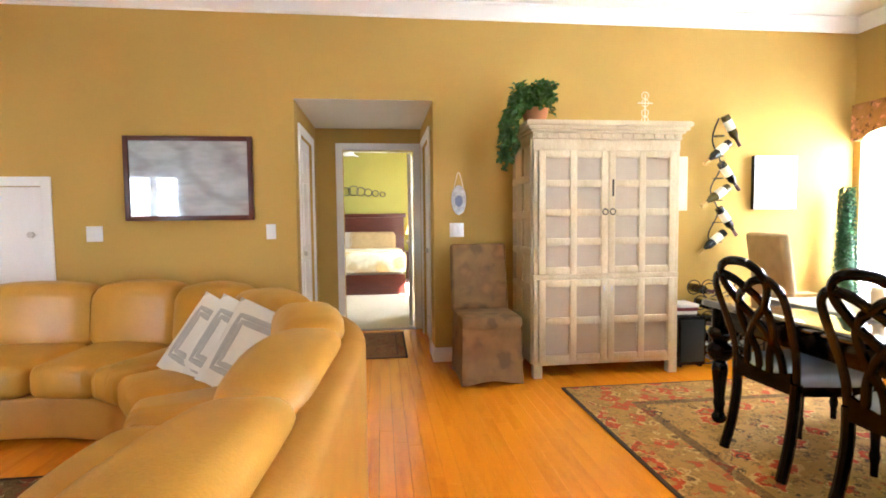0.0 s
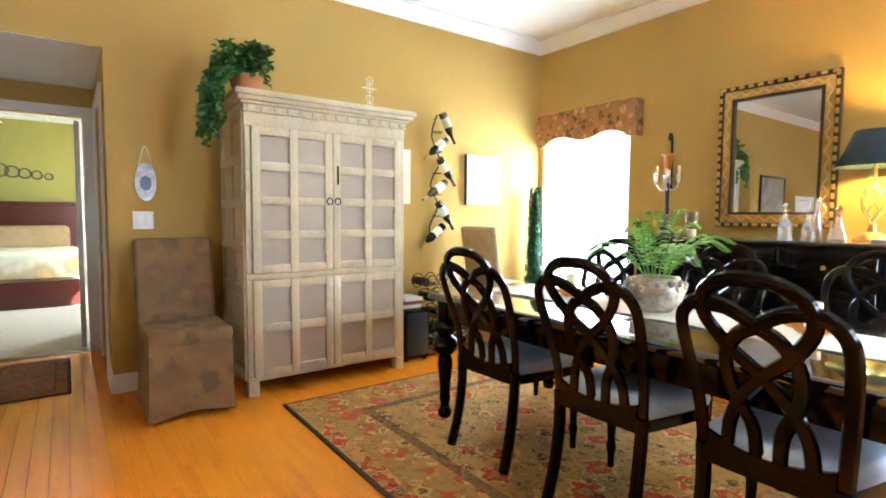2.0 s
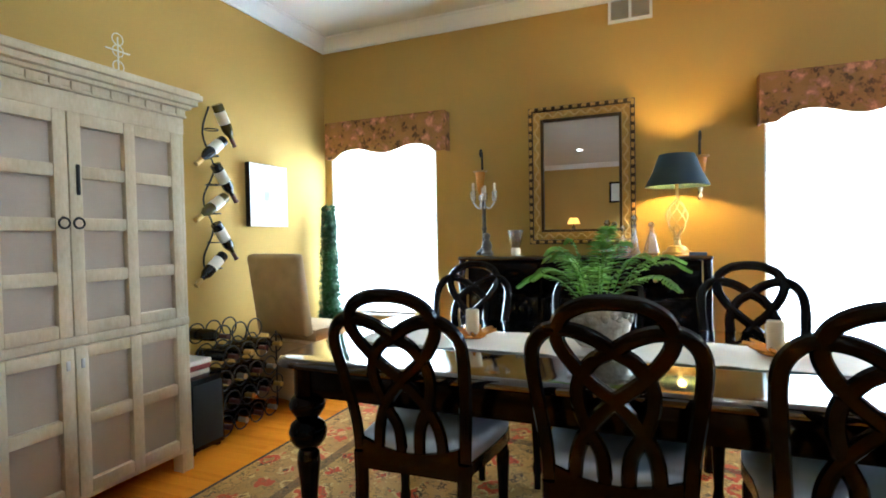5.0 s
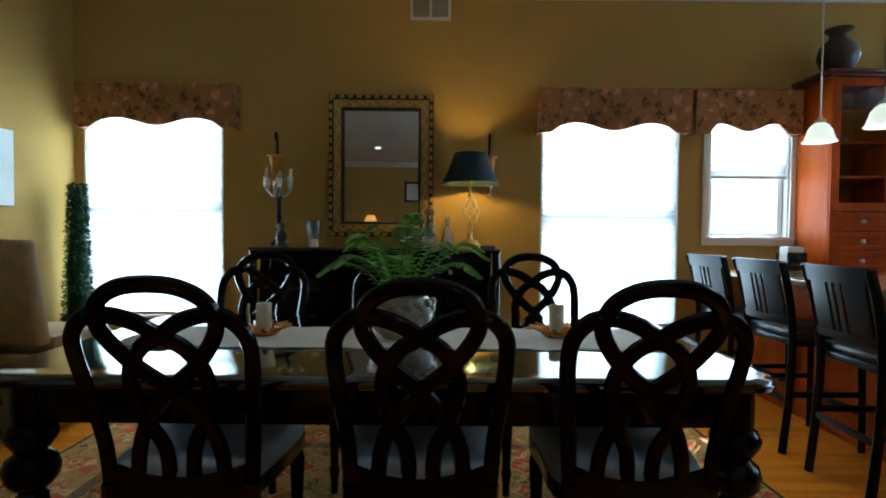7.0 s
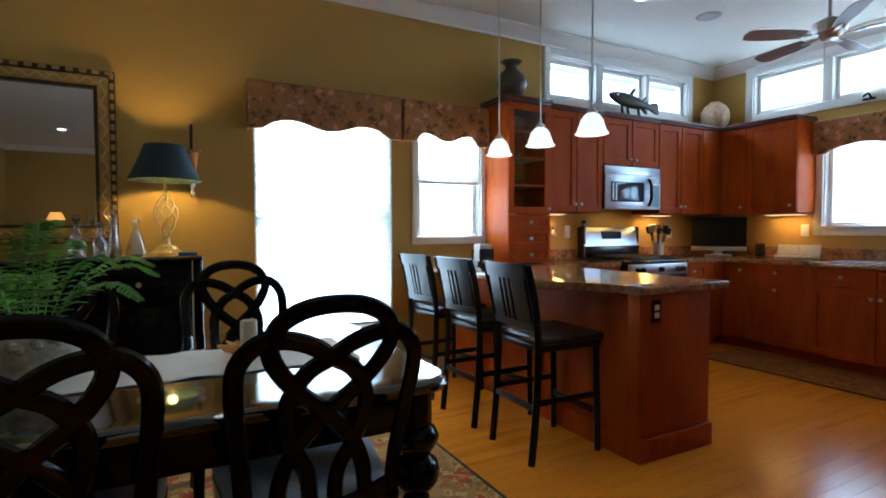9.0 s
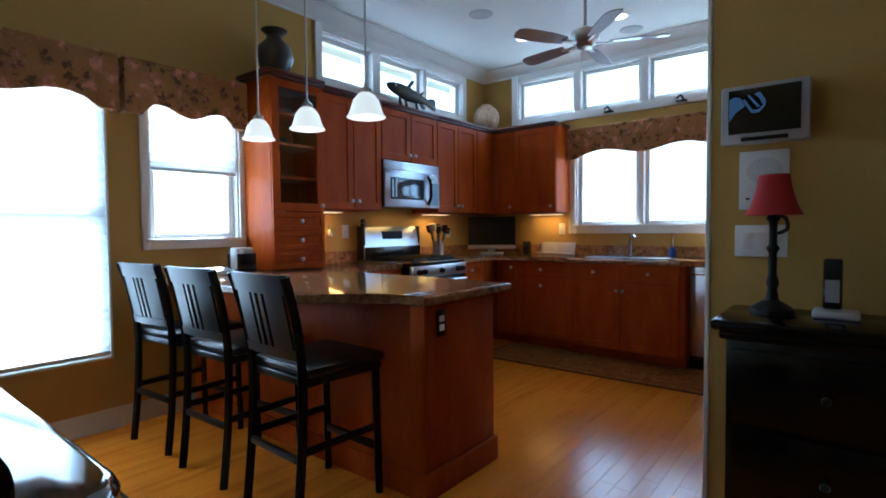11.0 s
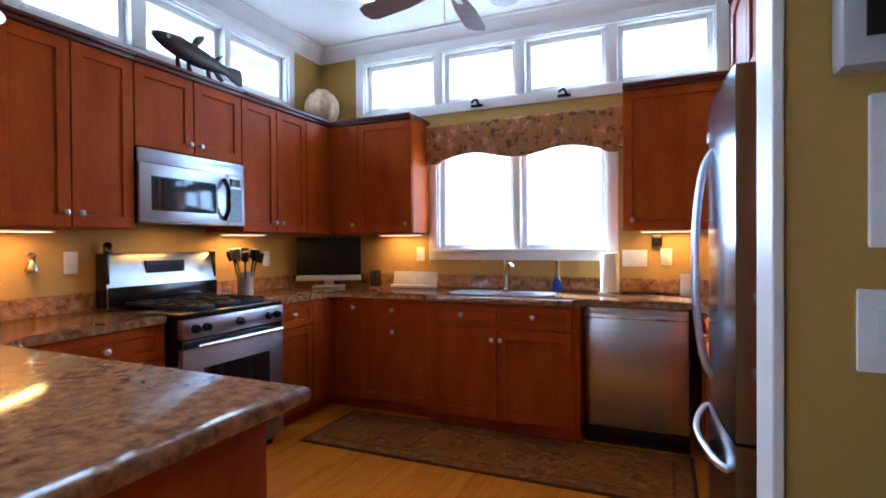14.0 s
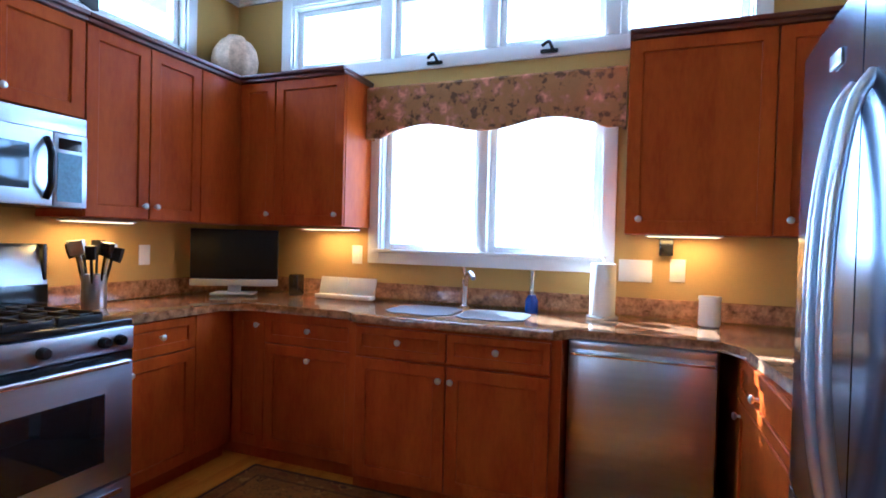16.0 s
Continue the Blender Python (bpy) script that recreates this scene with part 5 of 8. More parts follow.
slab("countertop", [(2.575, -1.47), (2.56, -0.80), (2.58, -0.765), (2.76, -0.765), (2.86, -0.73), (3.02, -0.56), (3.14, -0.50), (E - 0.002, -0.50), (E - 0.002, -2.272), (4.105, -2.272), (4.105, -1.62), (3.98, -1.48)][::-1], 0.877, 0.919, "polished brown granite peninsula top")
slab("countertop", [(4.105, -3.052), (E - 0.002, -3.052), (E - 0.002, S + 0.002), (0.86, S + 0.002), (0.86, -2.95), (1.50, -2.95), (1.53, -3.65), (1.60, -3.77), (2.20, -3.77), (2.27, -3.66), (3.27, -3.66), (3.34, -3.75), (4.0, -3.75), (4.105, -3.64)][::-1], 0.877, 0.919, "polished brown granite worktop round the sink")
tagged(structure("backsplash", boxes((E - 0.022, E - 0.002, -2.272, -1.645, 0.920, 1.02), (E - 0.022, E - 0.002, S + 0.023, -3.052, 0.920, 1.02), (0.86, E - 0.023, S + 0.002, S + 0.022, 0.920, 1.02), bev=0.003), GRANITE, "low brown granite upstand behind the worktop", "backsplash"))


# ---- appliances ----
rng = thing("range", (4.36, -2.665, 0), "stainless gas range with black top and oven window", "range")
RY0, RY1, RX = -3.043, -2.287, 4.03
part("body", boxes((RX + 0.02, E - 0.03, RY0, RY1, 0.06, 0.895)), BLACK, rng)
part("cooktop", boxes((RX - 0.01, E - 0.10, RY0 - 0.002, RY1 + 0.002, 0.896, 0.925), bev=0.006), BLACK, rng, "black enamel cooktop")
bm = bmesh.new()
for gy in (-2.86, -2.665, -2.47):
    for dx in (4.12, 4.28, 4.44, 4.56):
        box(bm, dx, dx + 0.012, gy - 0.09, gy + 0.09, 0.932, 0.955, 0.003)
    for dy in (-0.085, 0, 0.085):
        box(bm, 4.08, 4.58, gy + dy - 0.006, gy + dy + 0.006, 0.940, 0.957, 0.003)
    for dx in (4.08, 4.568):
        box(bm, dx, dx + 0.012, gy - 0.092, gy + 0.092, 0.9255, 0.950, 0.003)
part("grate", bm, IRON, rng)
for bx_, by_ in ((4.2, -2.86), (4.45, -2.86), (4.2, -2.47), (4.45, -2.47), (4.32, -2.665)):
    part("burner", lathe(bmesh.new(), bx_, by_, [(0.045, 0.9255), (0.045, 0.934), (0.03, 0.938), (0.028, 0.944)], 18), BLACK, rng)
bm = bmesh.new()
prism(bm, [(0, 0), (0.10, 0), (0.10, 0.31), (0.055, 0.31), (0.035, 0.29), (0.0, 0.10)], 0, RY1 - RY0, m=Matrix.Translation((E - 0.115, RY1, 0.926)) @ pose(0, 0, 0, 90))
bg = part("backguard", bm, BRIGHT_STEEL, rng, "stainless control panel behind the burners")
part("display", boxes((E - 0.0985, E - 0.085, -2.80, -2.53, 1.115, 1.190)), material("blue_display_glass", (0.012, 0.022, 0.07), 0.12, vary=0.05, bump=0), bg, "dark blue display")
for cy in (RY0 - 0.001, RY1 - 0.019):
    part("end_cap", boxes((E - 0.108, E - 0.012, cy, cy + 0.020, 0.928, 1.2375), bev=0.004), BLACK, bg, "black end cap")
part("vent_band", boxes((E - 0.122, E - 0.110, RY0 + 0.003, RY1 - 0.003, 0.928, 1.045), bev=0.003), BLACK, bg)
part("control_panel", boxes((RX - 0.022, RX + 0.019, RY0, RY1, 0.79, 0.894), bev=0.008), BRIGHT_STEEL, rng)
for ky in (-2.36, -2.43, -2.665, -2.90, -2.97):
    part("control_knob", lathe(bmesh.new(), 0, 0, [(0.024, 0), (0.024, 0.012), (0.019, 0.03), (0.016, 0.034)], 18, m=pose(RX - 0.0225, ky, 0.842, 0, -90)), BLACK, rng, "black control knob")
od = part("oven_door", boxes((RX - 0.02, RX + 0.019, RY0 + 0.002, RY1 - 0.002, 0.235, 0.74), bev=0.006), BRIGHT_STEEL, rng)
part("vent_gap", boxes((RX - 0.012, RX + 0.019, RY0, RY1, 0.742, 0.788)), BLACK, rng)
part("window", boxes((RX - 0.0245, RX - 0.0205, RY0 + 0.13, RY1 - 0.13, 0.335, 0.625), bev=0.0015), BLACK_GLASS, od, "black oven window")
bm = bmesh.new()
tube(bm, [(RX - 0.062, RY0 + 0.06, 0.752), (RX - 0.062, RY1 - 0.06, 0.752)], 0.013, 10)
for hy in (RY0 + 0.09, RY1 - 0.09):
    tube(bm, [(RX - 0.062, hy, 0.752), (RX - 0.012, hy, 0.752)], 0.009, 8)
part("handle", bm, CHROME, od)
dr = part("drawer", boxes((RX - 0.02, RX + 0.019, RY0 + 0.002, RY1 - 0.002, 0.065, 0.225), bev=0.008), BRIGHT_STEEL, rng)
part("grip", boxes((RX - 0.032, RX - 0.0205, RY0 + 0.05, RY1 - 0.05, 0.175, 0.20), bev=0.005), CHROME, dr)
for fx in (RX + 0.05, E - 0.2):
    part("foot", boxes((fx, fx + 0.05, RY0 + 0.03, RY1 - 0.03, 0, 0.0595)), BLACK, rng)

mw = thing("microwave", (4.5, -2.668, 1.40), "stainless over-range microwave with a black handle", "microwave")
MW0, MW1, MF = -3.048, -2.29, 4.335
part("body", boxes((MF + 0.012, E - 0.005, MW0, MW1, 1.405, 1.815)), BLACK, mw)
part("vent", boxes((MF, MF + 0.011, MW0, MW1, 1.735, 1.813), bev=0.004), BRIGHT_STEEL, mw)
OVEN_GLASS = material("mirrored_oven_glass", (0.07, 0.085, 0.10), 0.12, 0.45, vary=0.05, bump=0)
md = part("door", boxes((MF - 0.012, MF + 0.011, -2.895, MW1, 1.408, 1.733), bev=0.006), BRIGHT_STEEL, mw)
part("window", boxes((MF - 0.0155, MF - 0.0125, -2.80, -2.36, 1.475, 1.665), bev=0.001), OVEN_GLASS, md, "pale reflecting window")
for wy in (-2.44, -2.40):
    part("window_bar", boxes((MF - 0.0165, MF - 0.0157, wy, wy + 0.022, 1.49, 1.65)), BLACK_GLASS, md)
bm = bmesh.new()
tube(bm, smooth_path([(MF - 0.014, -2.865, 1.44), (MF - 0.05, -2.862, 1.50), (MF - 0.055, -2.86, 1.57), (MF - 0.05, -2.862, 1.64), (MF - 0.014, -2.865, 1.70)]), 0.014, 10, flat=0.7)
part("handle", bm, BLACK, md, "black curved handle")
cp = part("control_panel", boxes((MF - 0.006, MF + 0.011, MW0, -2.90, 1.408, 1.733), bev=0.004), BRIGHT_STEEL, mw)
part("display", boxes((MF - 0.0095, MF - 0.0065, MW0 + 0.03, -2.92, 1.66, 1.71)), BLACK_GLASS, cp)
part("keypad", boxes((MF - 0.0085, MF - 0.0065, MW0 + 0.025, -2.915, 1.43, 1.645)), material("blue_grey_keypad", (0.10, 0.21, 0.27), 0.35, vary=0.25, scale=60, bump=0), cp, "blue-grey keypad")

dish = thing("dishwasher", (1.91, -4.1, 0), "stainless dishwasher under the worktop", "dishwasher")
part("body", boxes((1.605, 2.225, -4.37, -3.82, 0.0, 0.87)), BLACK, dish)
dd = part("door", boxes((1.61, 2.22, -3.819, -3.79, 0.115, 0.868), bev=0.008), STEEL, dish)
part("handle_band", boxes((1.62, 2.21, -3.7895, -3.772, 0.80, 0.815), bev=0.005), CHROME, dd)
part("control_strip", boxes((1.615, 2.215, -3.7895, -3.786, 0.83, 0.862), bev=0.001), STEEL, dd)
part("kick_plate", boxes((1.61, 2.22, -3.819, -3.80, 0.005, 0.108), bev=0.003), BLACK, dish)

fr = thing("refrigerator", (1.2, -2.47, 0), "stainless French-door refrigerator with bowed handles", "refrigerator")
FY0, FY1 = -2.92, -2.03
part("body", boxes((0.88, 1.485, FY0 + 0.005, FY1 - 0.005, 0.02, 1.765), bev=0.005), SILVER_PLASTIC, fr, "grey painted fridge body")
part("gasket", boxes((1.4855, 1.497, FY0 + 0.015, FY1 - 0.015, 0.06, 1.76)), BLACK, fr)


def bowed(y0, y1, z0, z1, full0, full1):
    bm = bmesh.new()
    n = 14
    pts = []
    for k in range(n + 1):
        y = y0 + (y1 - y0) * k / n
        u = (y - full0) / (full1 - full0)
        pts.append((1.563 + 0.026 * (1 - (2 * u - 1) ** 2), y))
    prism(bm, [(1.498, y0)] + pts + [(1.498, y1)], z0, z1)
    return bm


mid = (FY0 + FY1) / 2
for y0, y1, hy in ((FY0, mid - 0.003, mid - 0.04), (mid + 0.003, FY1, mid + 0.04)):
    dd = part("door", bowed(y0, y1, 0.72, 1.77, FY0, FY1), FRIDGE_STEEL, fr)
    bm = bmesh.new()
    tube(bm, smooth_path([(1.585, hy, 0.80), (1.615, hy, 0.86), (1.637, hy, 1.02), (1.643, hy, 1.2), (1.637, hy, 1.38), (1.615, hy, 1.54), (1.585, hy, 1.60)]), 0.012, 10)
    part("handle", bm, SATIN, dd, "long bowed steel handle")
dd = part("freezer_drawer", bowed(FY0, FY1, 0.07, 0.71, FY0, FY1), FRIDGE_STEEL, fr)
bm = bmesh.new()
tube(bm, smooth_path([(1.555, FY0 + 0.10, 0.60), (1.60, FY0 + 0.16, 0.60), (1.64, mid, 0.60), (1.60, FY1 - 0.16, 0.60), (1.555, FY1 - 0.10, 0.60)]), 0.012, 10)
part("handle", bm, SATIN, dd)
part("badge", boxes((1.588, 1.5925, mid - 0.16, mid - 0.10, 1.66, 1.69), bev=0.001), NICKEL, fr)
part("base_grille", boxes((1.44, 1.496, FY0 + 0.02, FY1 - 0.02, 0.0, 0.055)), BLACK, fr)

# ---- on the worktop ----
SINK_STEEL = material("sink_steel", (0.38, 0.38, 0.39), 0.35, 0.9, vary=0.1, bump=0.01)
sk = thing("sink", (2.83, -4.0, 0.9), "undermount stainless double sink", "sink")
for x0, x1 in ((2.45, 2.80), (2.83, 3.20)):
    o = [(x0 + 0.06, -4.16), (x1 - 0.06, -4.16), (x1, -4.10), (x1, -3.88), (x1 - 0.06, -3.82), (x0 + 0.06, -3.82), (x0, -3.88), (x0, -4.10)]
    bm = bmesh.new()
    a = [bm.verts.new((x, y, 0.9225)) for x, y in o]
    c = (sum(p[0] for p in o) / 8, sum(p[1] for p in o) / 8)
    b = [bm.verts.new((c[0] + (x - c[0]) * 0.95, c[1] + (y - c[1]) * 0.93, 0.9235)) for x, y in o]
    d_ = [bm.verts.new((c[0] + (x - c[0]) * 0.90, c[1] + (y - c[1]) * 0.86, 0.9205)) for x, y in o]
    for p, q in ((a, b), (b, d_)):
        for k in range(8):
            bm.faces.new((p[k], p[(k + 1) % 8], q[(k + 1) % 8], q[k]))
    bm.faces.new(d_)
    part("bowl", bm, SINK_STEEL, sk)
fa = thing("faucet", (2.87, -4.25, 0.92), "chrome single-lever kitchen faucet", "faucet")
part("post", lathe(bmesh.new(), 2.87, -4.25, [(0.030, 0.920), (0.030, 0.928), (0.020, 0.935), (0.018, 1.06), (0.022, 1.07), (0.018, 1.09)], 16), CHROME, fa)
bm = bmesh.new()
tube(bm, smooth_path([(2.87, -4.25, 1.04), (2.84, -4.20, 1.11), (2.80, -4.13, 1.125), (2.77, -4.08, 1.10)]), 0.014, 10)
part("spout", bm, CHROME, fa)
bm = bmesh.new()
tube(bm, [(2.87, -4.25, 1.09), (2.885, -4.255, 1.15)], 0.008, 8, r_end=0.012)
part("lever", bm, CHROME, fa)
so = thing("soap_bottle", (2.47, -4.2, 0.92), "blue soap bottle with a slim neck", "bottle")
part("bottle", lathe(bmesh.new(), 2.47, -4.20, [(0.036, 0.920), (0.037, 0.985), (0.02, 1.02)], 16), material("blue_liquid", (0.02, 0.05, 0.22), 0.1, bump=0), so)
part("neck", lathe(bmesh.new(), 2.47, -4.20, [(0.019, 1.0205), (0.012, 1.06), (0.010, 1.12), (0.013, 1.15)], 14), CRYSTAL, so)
pt = thing("paper_towel_holder", (2.10, -4.2, 0.92), "white paper towel roll on an upright holder", "paper towel")
part("base", lathe(bmesh.new(), 2.10, -4.20, [(0.08, 0.920), (0.08, 0.93), (0.07, 0.934)], 24), NICKEL, pt)
part("roll", lathe(bmesh.new(), 2.10, -4.20, [(0.062, 0.935), (0.064, 0.94), (0.064, 1.20), (0.062, 1.205)], 28), LINEN, pt)
part("finial", lathe(bmesh.new(), 2.10, -4.20, [(0.006, 1.206), (0.006, 1.22), (0.014, 1.232), (0.006, 1.245)], 12), NICKEL, pt)
cu = solo("ceramic_jar", lathe(bmesh.new(), 1.60, -4.20, [(0.046, 0.920), (0.050, 0.93), (0.048, 1.04), (0.053, 1.05), (0.050, 1.065), (0.042, 1.065), (0.040, 1.0)], 20), LINEN, "small cream pierced ceramic jar on the worktop", "jar")
bk = thing("cookbook_stand", (3.65, -4.25, 0.92), "open white book on a scrolled white stand", "book stand")
part("rest", boxes((3.45, 3.85, -4.24, -4.17, 0.9205, 0.945), bev=0.006), WHITE, bk)
for x0, x1 in ((-0.20, -0.002), (0.002, 0.20)):
    bm = boxes((x0, x1, 0, 0.012, 0, 0.105), bev=0.003)
    bmesh.ops.transform(bm, matrix=pose(3.65, -4.235, 0.947, 14), verts=bm.verts)
    part("page", bm, LINEN, bk)
mo = thing("monitor", (4.42, -4.08, 0.92), "small flat black television in the kitchen corner", "television")
mm = pose(4.36, -4.02, 0.92, 0, 0, 208)
for nm, r, mt in (("screen", (-0.27, 0.27, 0, 0.04, 0.10, 0.42), material("matt_black_screen", (0.006, 0.006, 0.007), 0.42, vary=0.05, bump=0, spec=0.25)), ("speaker_bar", (-0.27, 0.27, -0.006, 0.04, 0.055, 0.098), SILVER_PLASTIC), ("foot", (-0.13, 0.13, -0.06, 0.10, 0.0005, 0.014), SILVER_PLASTIC), ("neck", (-0.04, 0.04, 0.012, 0.035, 0.0145, 0.056), SILVER_PLASTIC)):
    bm = bmesh.new()
    box(bm, *r, 0.006, mm)
    part(nm, bm, mt, mo)
sp = solo("small_speaker", boxes((3.96, 4.03, -4.22, -4.14, 0.920, 1.06), bev=0.012), BLACK, "small black speaker beside the television", "speaker")
ut = thing("utensil_holder", (4.46, -3.18, 0.92), "steel crock full of kitchen utensils", "utensil holder")
part("crock", lathe(bmesh.new(), 4.46, -3.18, [(0.052, 0.920), (0.054, 0.93), (0.054, 1.09), (0.049, 1.09), (0.047, 0.95)], 20), STEEL, ut)
for k in range(8):
    a = k * 0.785
    x, y = 4.46 + 0.028 * math.cos(a), -3.18 + 0.028 * math.sin(a)
    x2, y2 = 4.46 + 0.075 * math.cos(a), -3.18 + 0.075 * math.sin(a)
    h = 1.17 + 0.04 * ((k * 37) % 5) / 5
    bm = bmesh.new()
    tube(bm, [(x, y, 0.95), (x2, y2, h)], 0.006, 6)
    tube(bm, [(x2, y2, h - 0.01), (x2 + 0.01 * math.cos(a), y2 + 0.01 * math.sin(a), h + 0.015), (x2 + 0.018 * math.cos(a), y2 + 0.018 * math.sin(a), h + 0.055)], 0.024 + 0.007 * (k % 3), 8, flat=0.5)
    part("utensil", bm, (BLACK, IRON, STEEL, IRON)[k % 4], ut)
pg = thing("napkin_holder", (4.46, -1.02, 0.92), "dark holder with white paper beside small boxes", "napkin holder")
part("stand", boxes((4.40, 4.54, -1.10, -0.96, 0.920, 0.945), (4.40, 4.415, -1.10, -0.96, 0.945, 1.05), (4.525, 4.54, -1.10, -0.96, 0.945, 1.05), bev=0.006), BLACK, pg)
part("napkin", boxes((4.42, 4.52, -1.09, -0.97, 0.946, 1.09), bev=0.01), LINEN, pg)
solo("steel_tray", boxes((4.34, 4.50, -0.90, -0.72, 0.920, 0.955), (4.36, 4.48, -0.88, -0.74, 0.9555, 0.965), bev=0.006), STEEL, "small steel tray on the granite counter", "tray")
solo("pepper_mill", lathe(bmesh.new(), 4.655, -2.335, [(0.020, 1.2366), (0.026, 1.242), (0.020, 1.262), (0.026, 1.282), (0.018, 1.296), (0.008, 1.302)], 16), BLACK, "small black pepper mill standing on the range", "pepper mill")


def wall_plate(x, y, z, w, h, toward, toggles, label="white wall plate with rocker switches", mat=PLATE):
    m = facing(x, y, z, toward)
    t = thing("switch_plate", (x, y, z), label, "switch", "wall plates")
    bm = bmesh.new()
    box(bm, -w / 2, w / 2, -0.008, -0.001, -h / 2, h / 2, 0.003, m)
    part("plate", bm, mat, t)
    for k in range(toggles):
        cx = (k - (toggles - 1) / 2) * 0.046
        bm = bmesh.new()
        box(bm, cx - 0.016, cx + 0.016, -0.012, -0.0085, -0.032, 0.032, 0.002, m)
        part("rocker", bm, PLATE, t)
    return t


wall_plate(-2.08, N, 1.165, 0.125, 0.125, "-y", 2)
wall_plate(-0.70, N, 1.165, 0.078, 0.125, "-y", 1)
wall_plate(0.87, N, 1.16, 0.125, 0.12, "-y", 2)
wall_plate(1.945, S, 1.165, 0.17, 0.12, "+y", 0, "white blank cover plate beside the sink window")
wall_plate(1.735, S, 1.175, 0.075, 0.12, "+y", 1)
wall_plate(3.67, S, 1.195, 0.075, 0.12, "+y", 1)
wall_plate(E, -3.65, 1.17, 0.075, 0.12, "-x", 0, "white outlet cover behind the utensils")
wall_plate(E, -2.16, 1.19, 0.075, 0.12, "-x", 1)
wall_plate(1.415, -1.29, 1.155, 0.165, 0.115, "+y", 3, "white triple rocker switch plate on the partition")
wall_plate(2.605, -0.905, 0.785, 0.07, 0.12, "-x", 0, "black outlet cover on the peninsula end", BLACK)
pn = [o for o in bpy.data.objects if o.name.startswith("switch_plate")][-1]
for z in (0.765, 0.805):
    part("socket", boxes((2.594, 2.5965, -0.922, -0.888, z - 0.014, z + 0.014), bev=0.001), PLATE, pn, "pale socket face")
solo("cordless_charger", boxes((1.76, 1.83, S + 0.001, S + 0.04, 1.25, 1.345), bev=0.006), BLACK, "small black wall charger under the cabinet", "charger")
solo("wall_ornament", lathe(bmesh.new(), 0, 0, [(0.028, 0), (0.030, 0.02), (0.012, 0.06), (0.02, 0.085), (0.006, 0.10)], 10, m=pose(E - 0.032, -1.96, 1.15)), NICKEL, "small silver wall ornament under the cabinets", "ornament")

for x0, x1, y0, y1 in ((4.50, 4.62, -1.98, -1.66), (4.50, 4.62, -3.44, -3.10), (3.62, 3.98, -4.33, -4.20), (1.55, 1.90, -4.33, -4.20)):
    u = thing("cabinet_light", ((x0 + x1) / 2, (y0 + y1) / 2, 1.36), "thin warm strip light under a wall cabinet", "light", "strip lights")
    part("housing", boxes((x0, x1, y0, y1, 1.352, 1.3595), bev=0.002), WHITE, u)
    part("diffuser", boxes((x0 + 0.01, x1 - 0.01, y0 + 0.01, y1 - 0.01, 1.3485, 1.3515)), STRIP_GLOW, u, "lit warm diffuser")

# ---- on the cabinets ----
TOPC = W2 + 0.046
fish = thing("fish_sculpture", (4.50, -2.87, TOPC), "dark bronze fish sculpture standing on the cabinets", "sculpture")
HEAD = -2.51


def fish_place(u, h, w=0.0):
    return (4.50 + w, HEAD - u, TOPC + h)


bm = bmesh.new()
rings = []
for u, h, w, c in ((0.0, 0.014, 0.010, 0.215), (0.035, 0.034, 0.024, 0.210), (0.10, 0.054, 0.038, 0.200), (0.19, 0.068, 0.048, 0.190), (0.30, 0.068, 0.045, 0.178), (0.42, 0.054, 0.034, 0.166), (0.51, 0.036, 0.020, 0.158), (0.565, 0.032, 0.012, 0.152), (0.62, 0.054, 0.009, 0.146), (0.675, 0.062, 0.007, 0.140), (0.70, 0.050, 0.005, 0.137)):
    rings.append([bm.verts.new(fish_place(u, c + h * math.sin(2 * math.pi * k / 14), w * math.cos(2 * math.pi * k / 14))) for k in range(14)])
for a, b in zip(rings, rings[1:]):
    for k in range(14):
        bm.faces.new((a[k], a[(k + 1) % 14], b[(k + 1) % 14], b[k]))
bm.faces.new(rings[0][::-1])
bm.faces.new(rings[-1])
part("body", bm, BRONZE, fish)
for rows in (((0.30, 0.235, 0.055), (0.33, 0.285, 0.075), (0.345, 0.315, 0.05)), ((0.47, 0.195, 0.035), (0.50, 0.235, 0.05), (0.525, 0.250, 0.03)), ((0.46, 0.130, 0.03), (0.50, 0.095, 0.045), (0.525, 0.075, 0.03))):
    bm = bmesh.new()
    loops = []
    for u, h, half in rows:
        loops.append([bm.verts.new(fish_place(u + half * math.cos(t_ * math.pi / 4) * 0.6, h + half * math.cos(t_ * math.pi / 4) * 0.25, 0.008 * math.sin(t_ * math.pi / 4))) for t_ in range(8)])
    for a, b in zip(loops, loops[1:]):
        for k in range(8):
            bm.faces.new((a[k], a[(k + 1) % 8], b[(k + 1) % 8], b[k]))
    bm.faces.new(loops[0][::-1])
    bm.faces.new(loops[-1])
    part("fin", bm, BRONZE, fish)
for u, h, du in ((0.17, 0.14, 0.03), (0.25, 0.125, 0.045), (0.40, 0.125, 0.05)):
    bm = bmesh.new()
    tube(bm, smooth_path([fish_place(u, h), fish_place(u + du * 0.3, h * 0.5), fish_place(u + du, 0.001)]), 0.011, 8, r_end=0.017, flat=0.6)
    part("lobe_leg", bm, BRONZE, fish)
for w in (-0.040, 0.040):
    part("eye", lathe(bmesh.new(), 0, 0, [(0.012, 0.0), (0.011, 0.004), (0.005, 0.007)], 12, m=Matrix.Translation(fish_place(0.085, 0.218, w * 0.80)) @ pose(0, 0, 0, 0, 90 if w > 0 else -90, 0)), LABEL, fish, "pale round eye")
bm = bmesh.new()
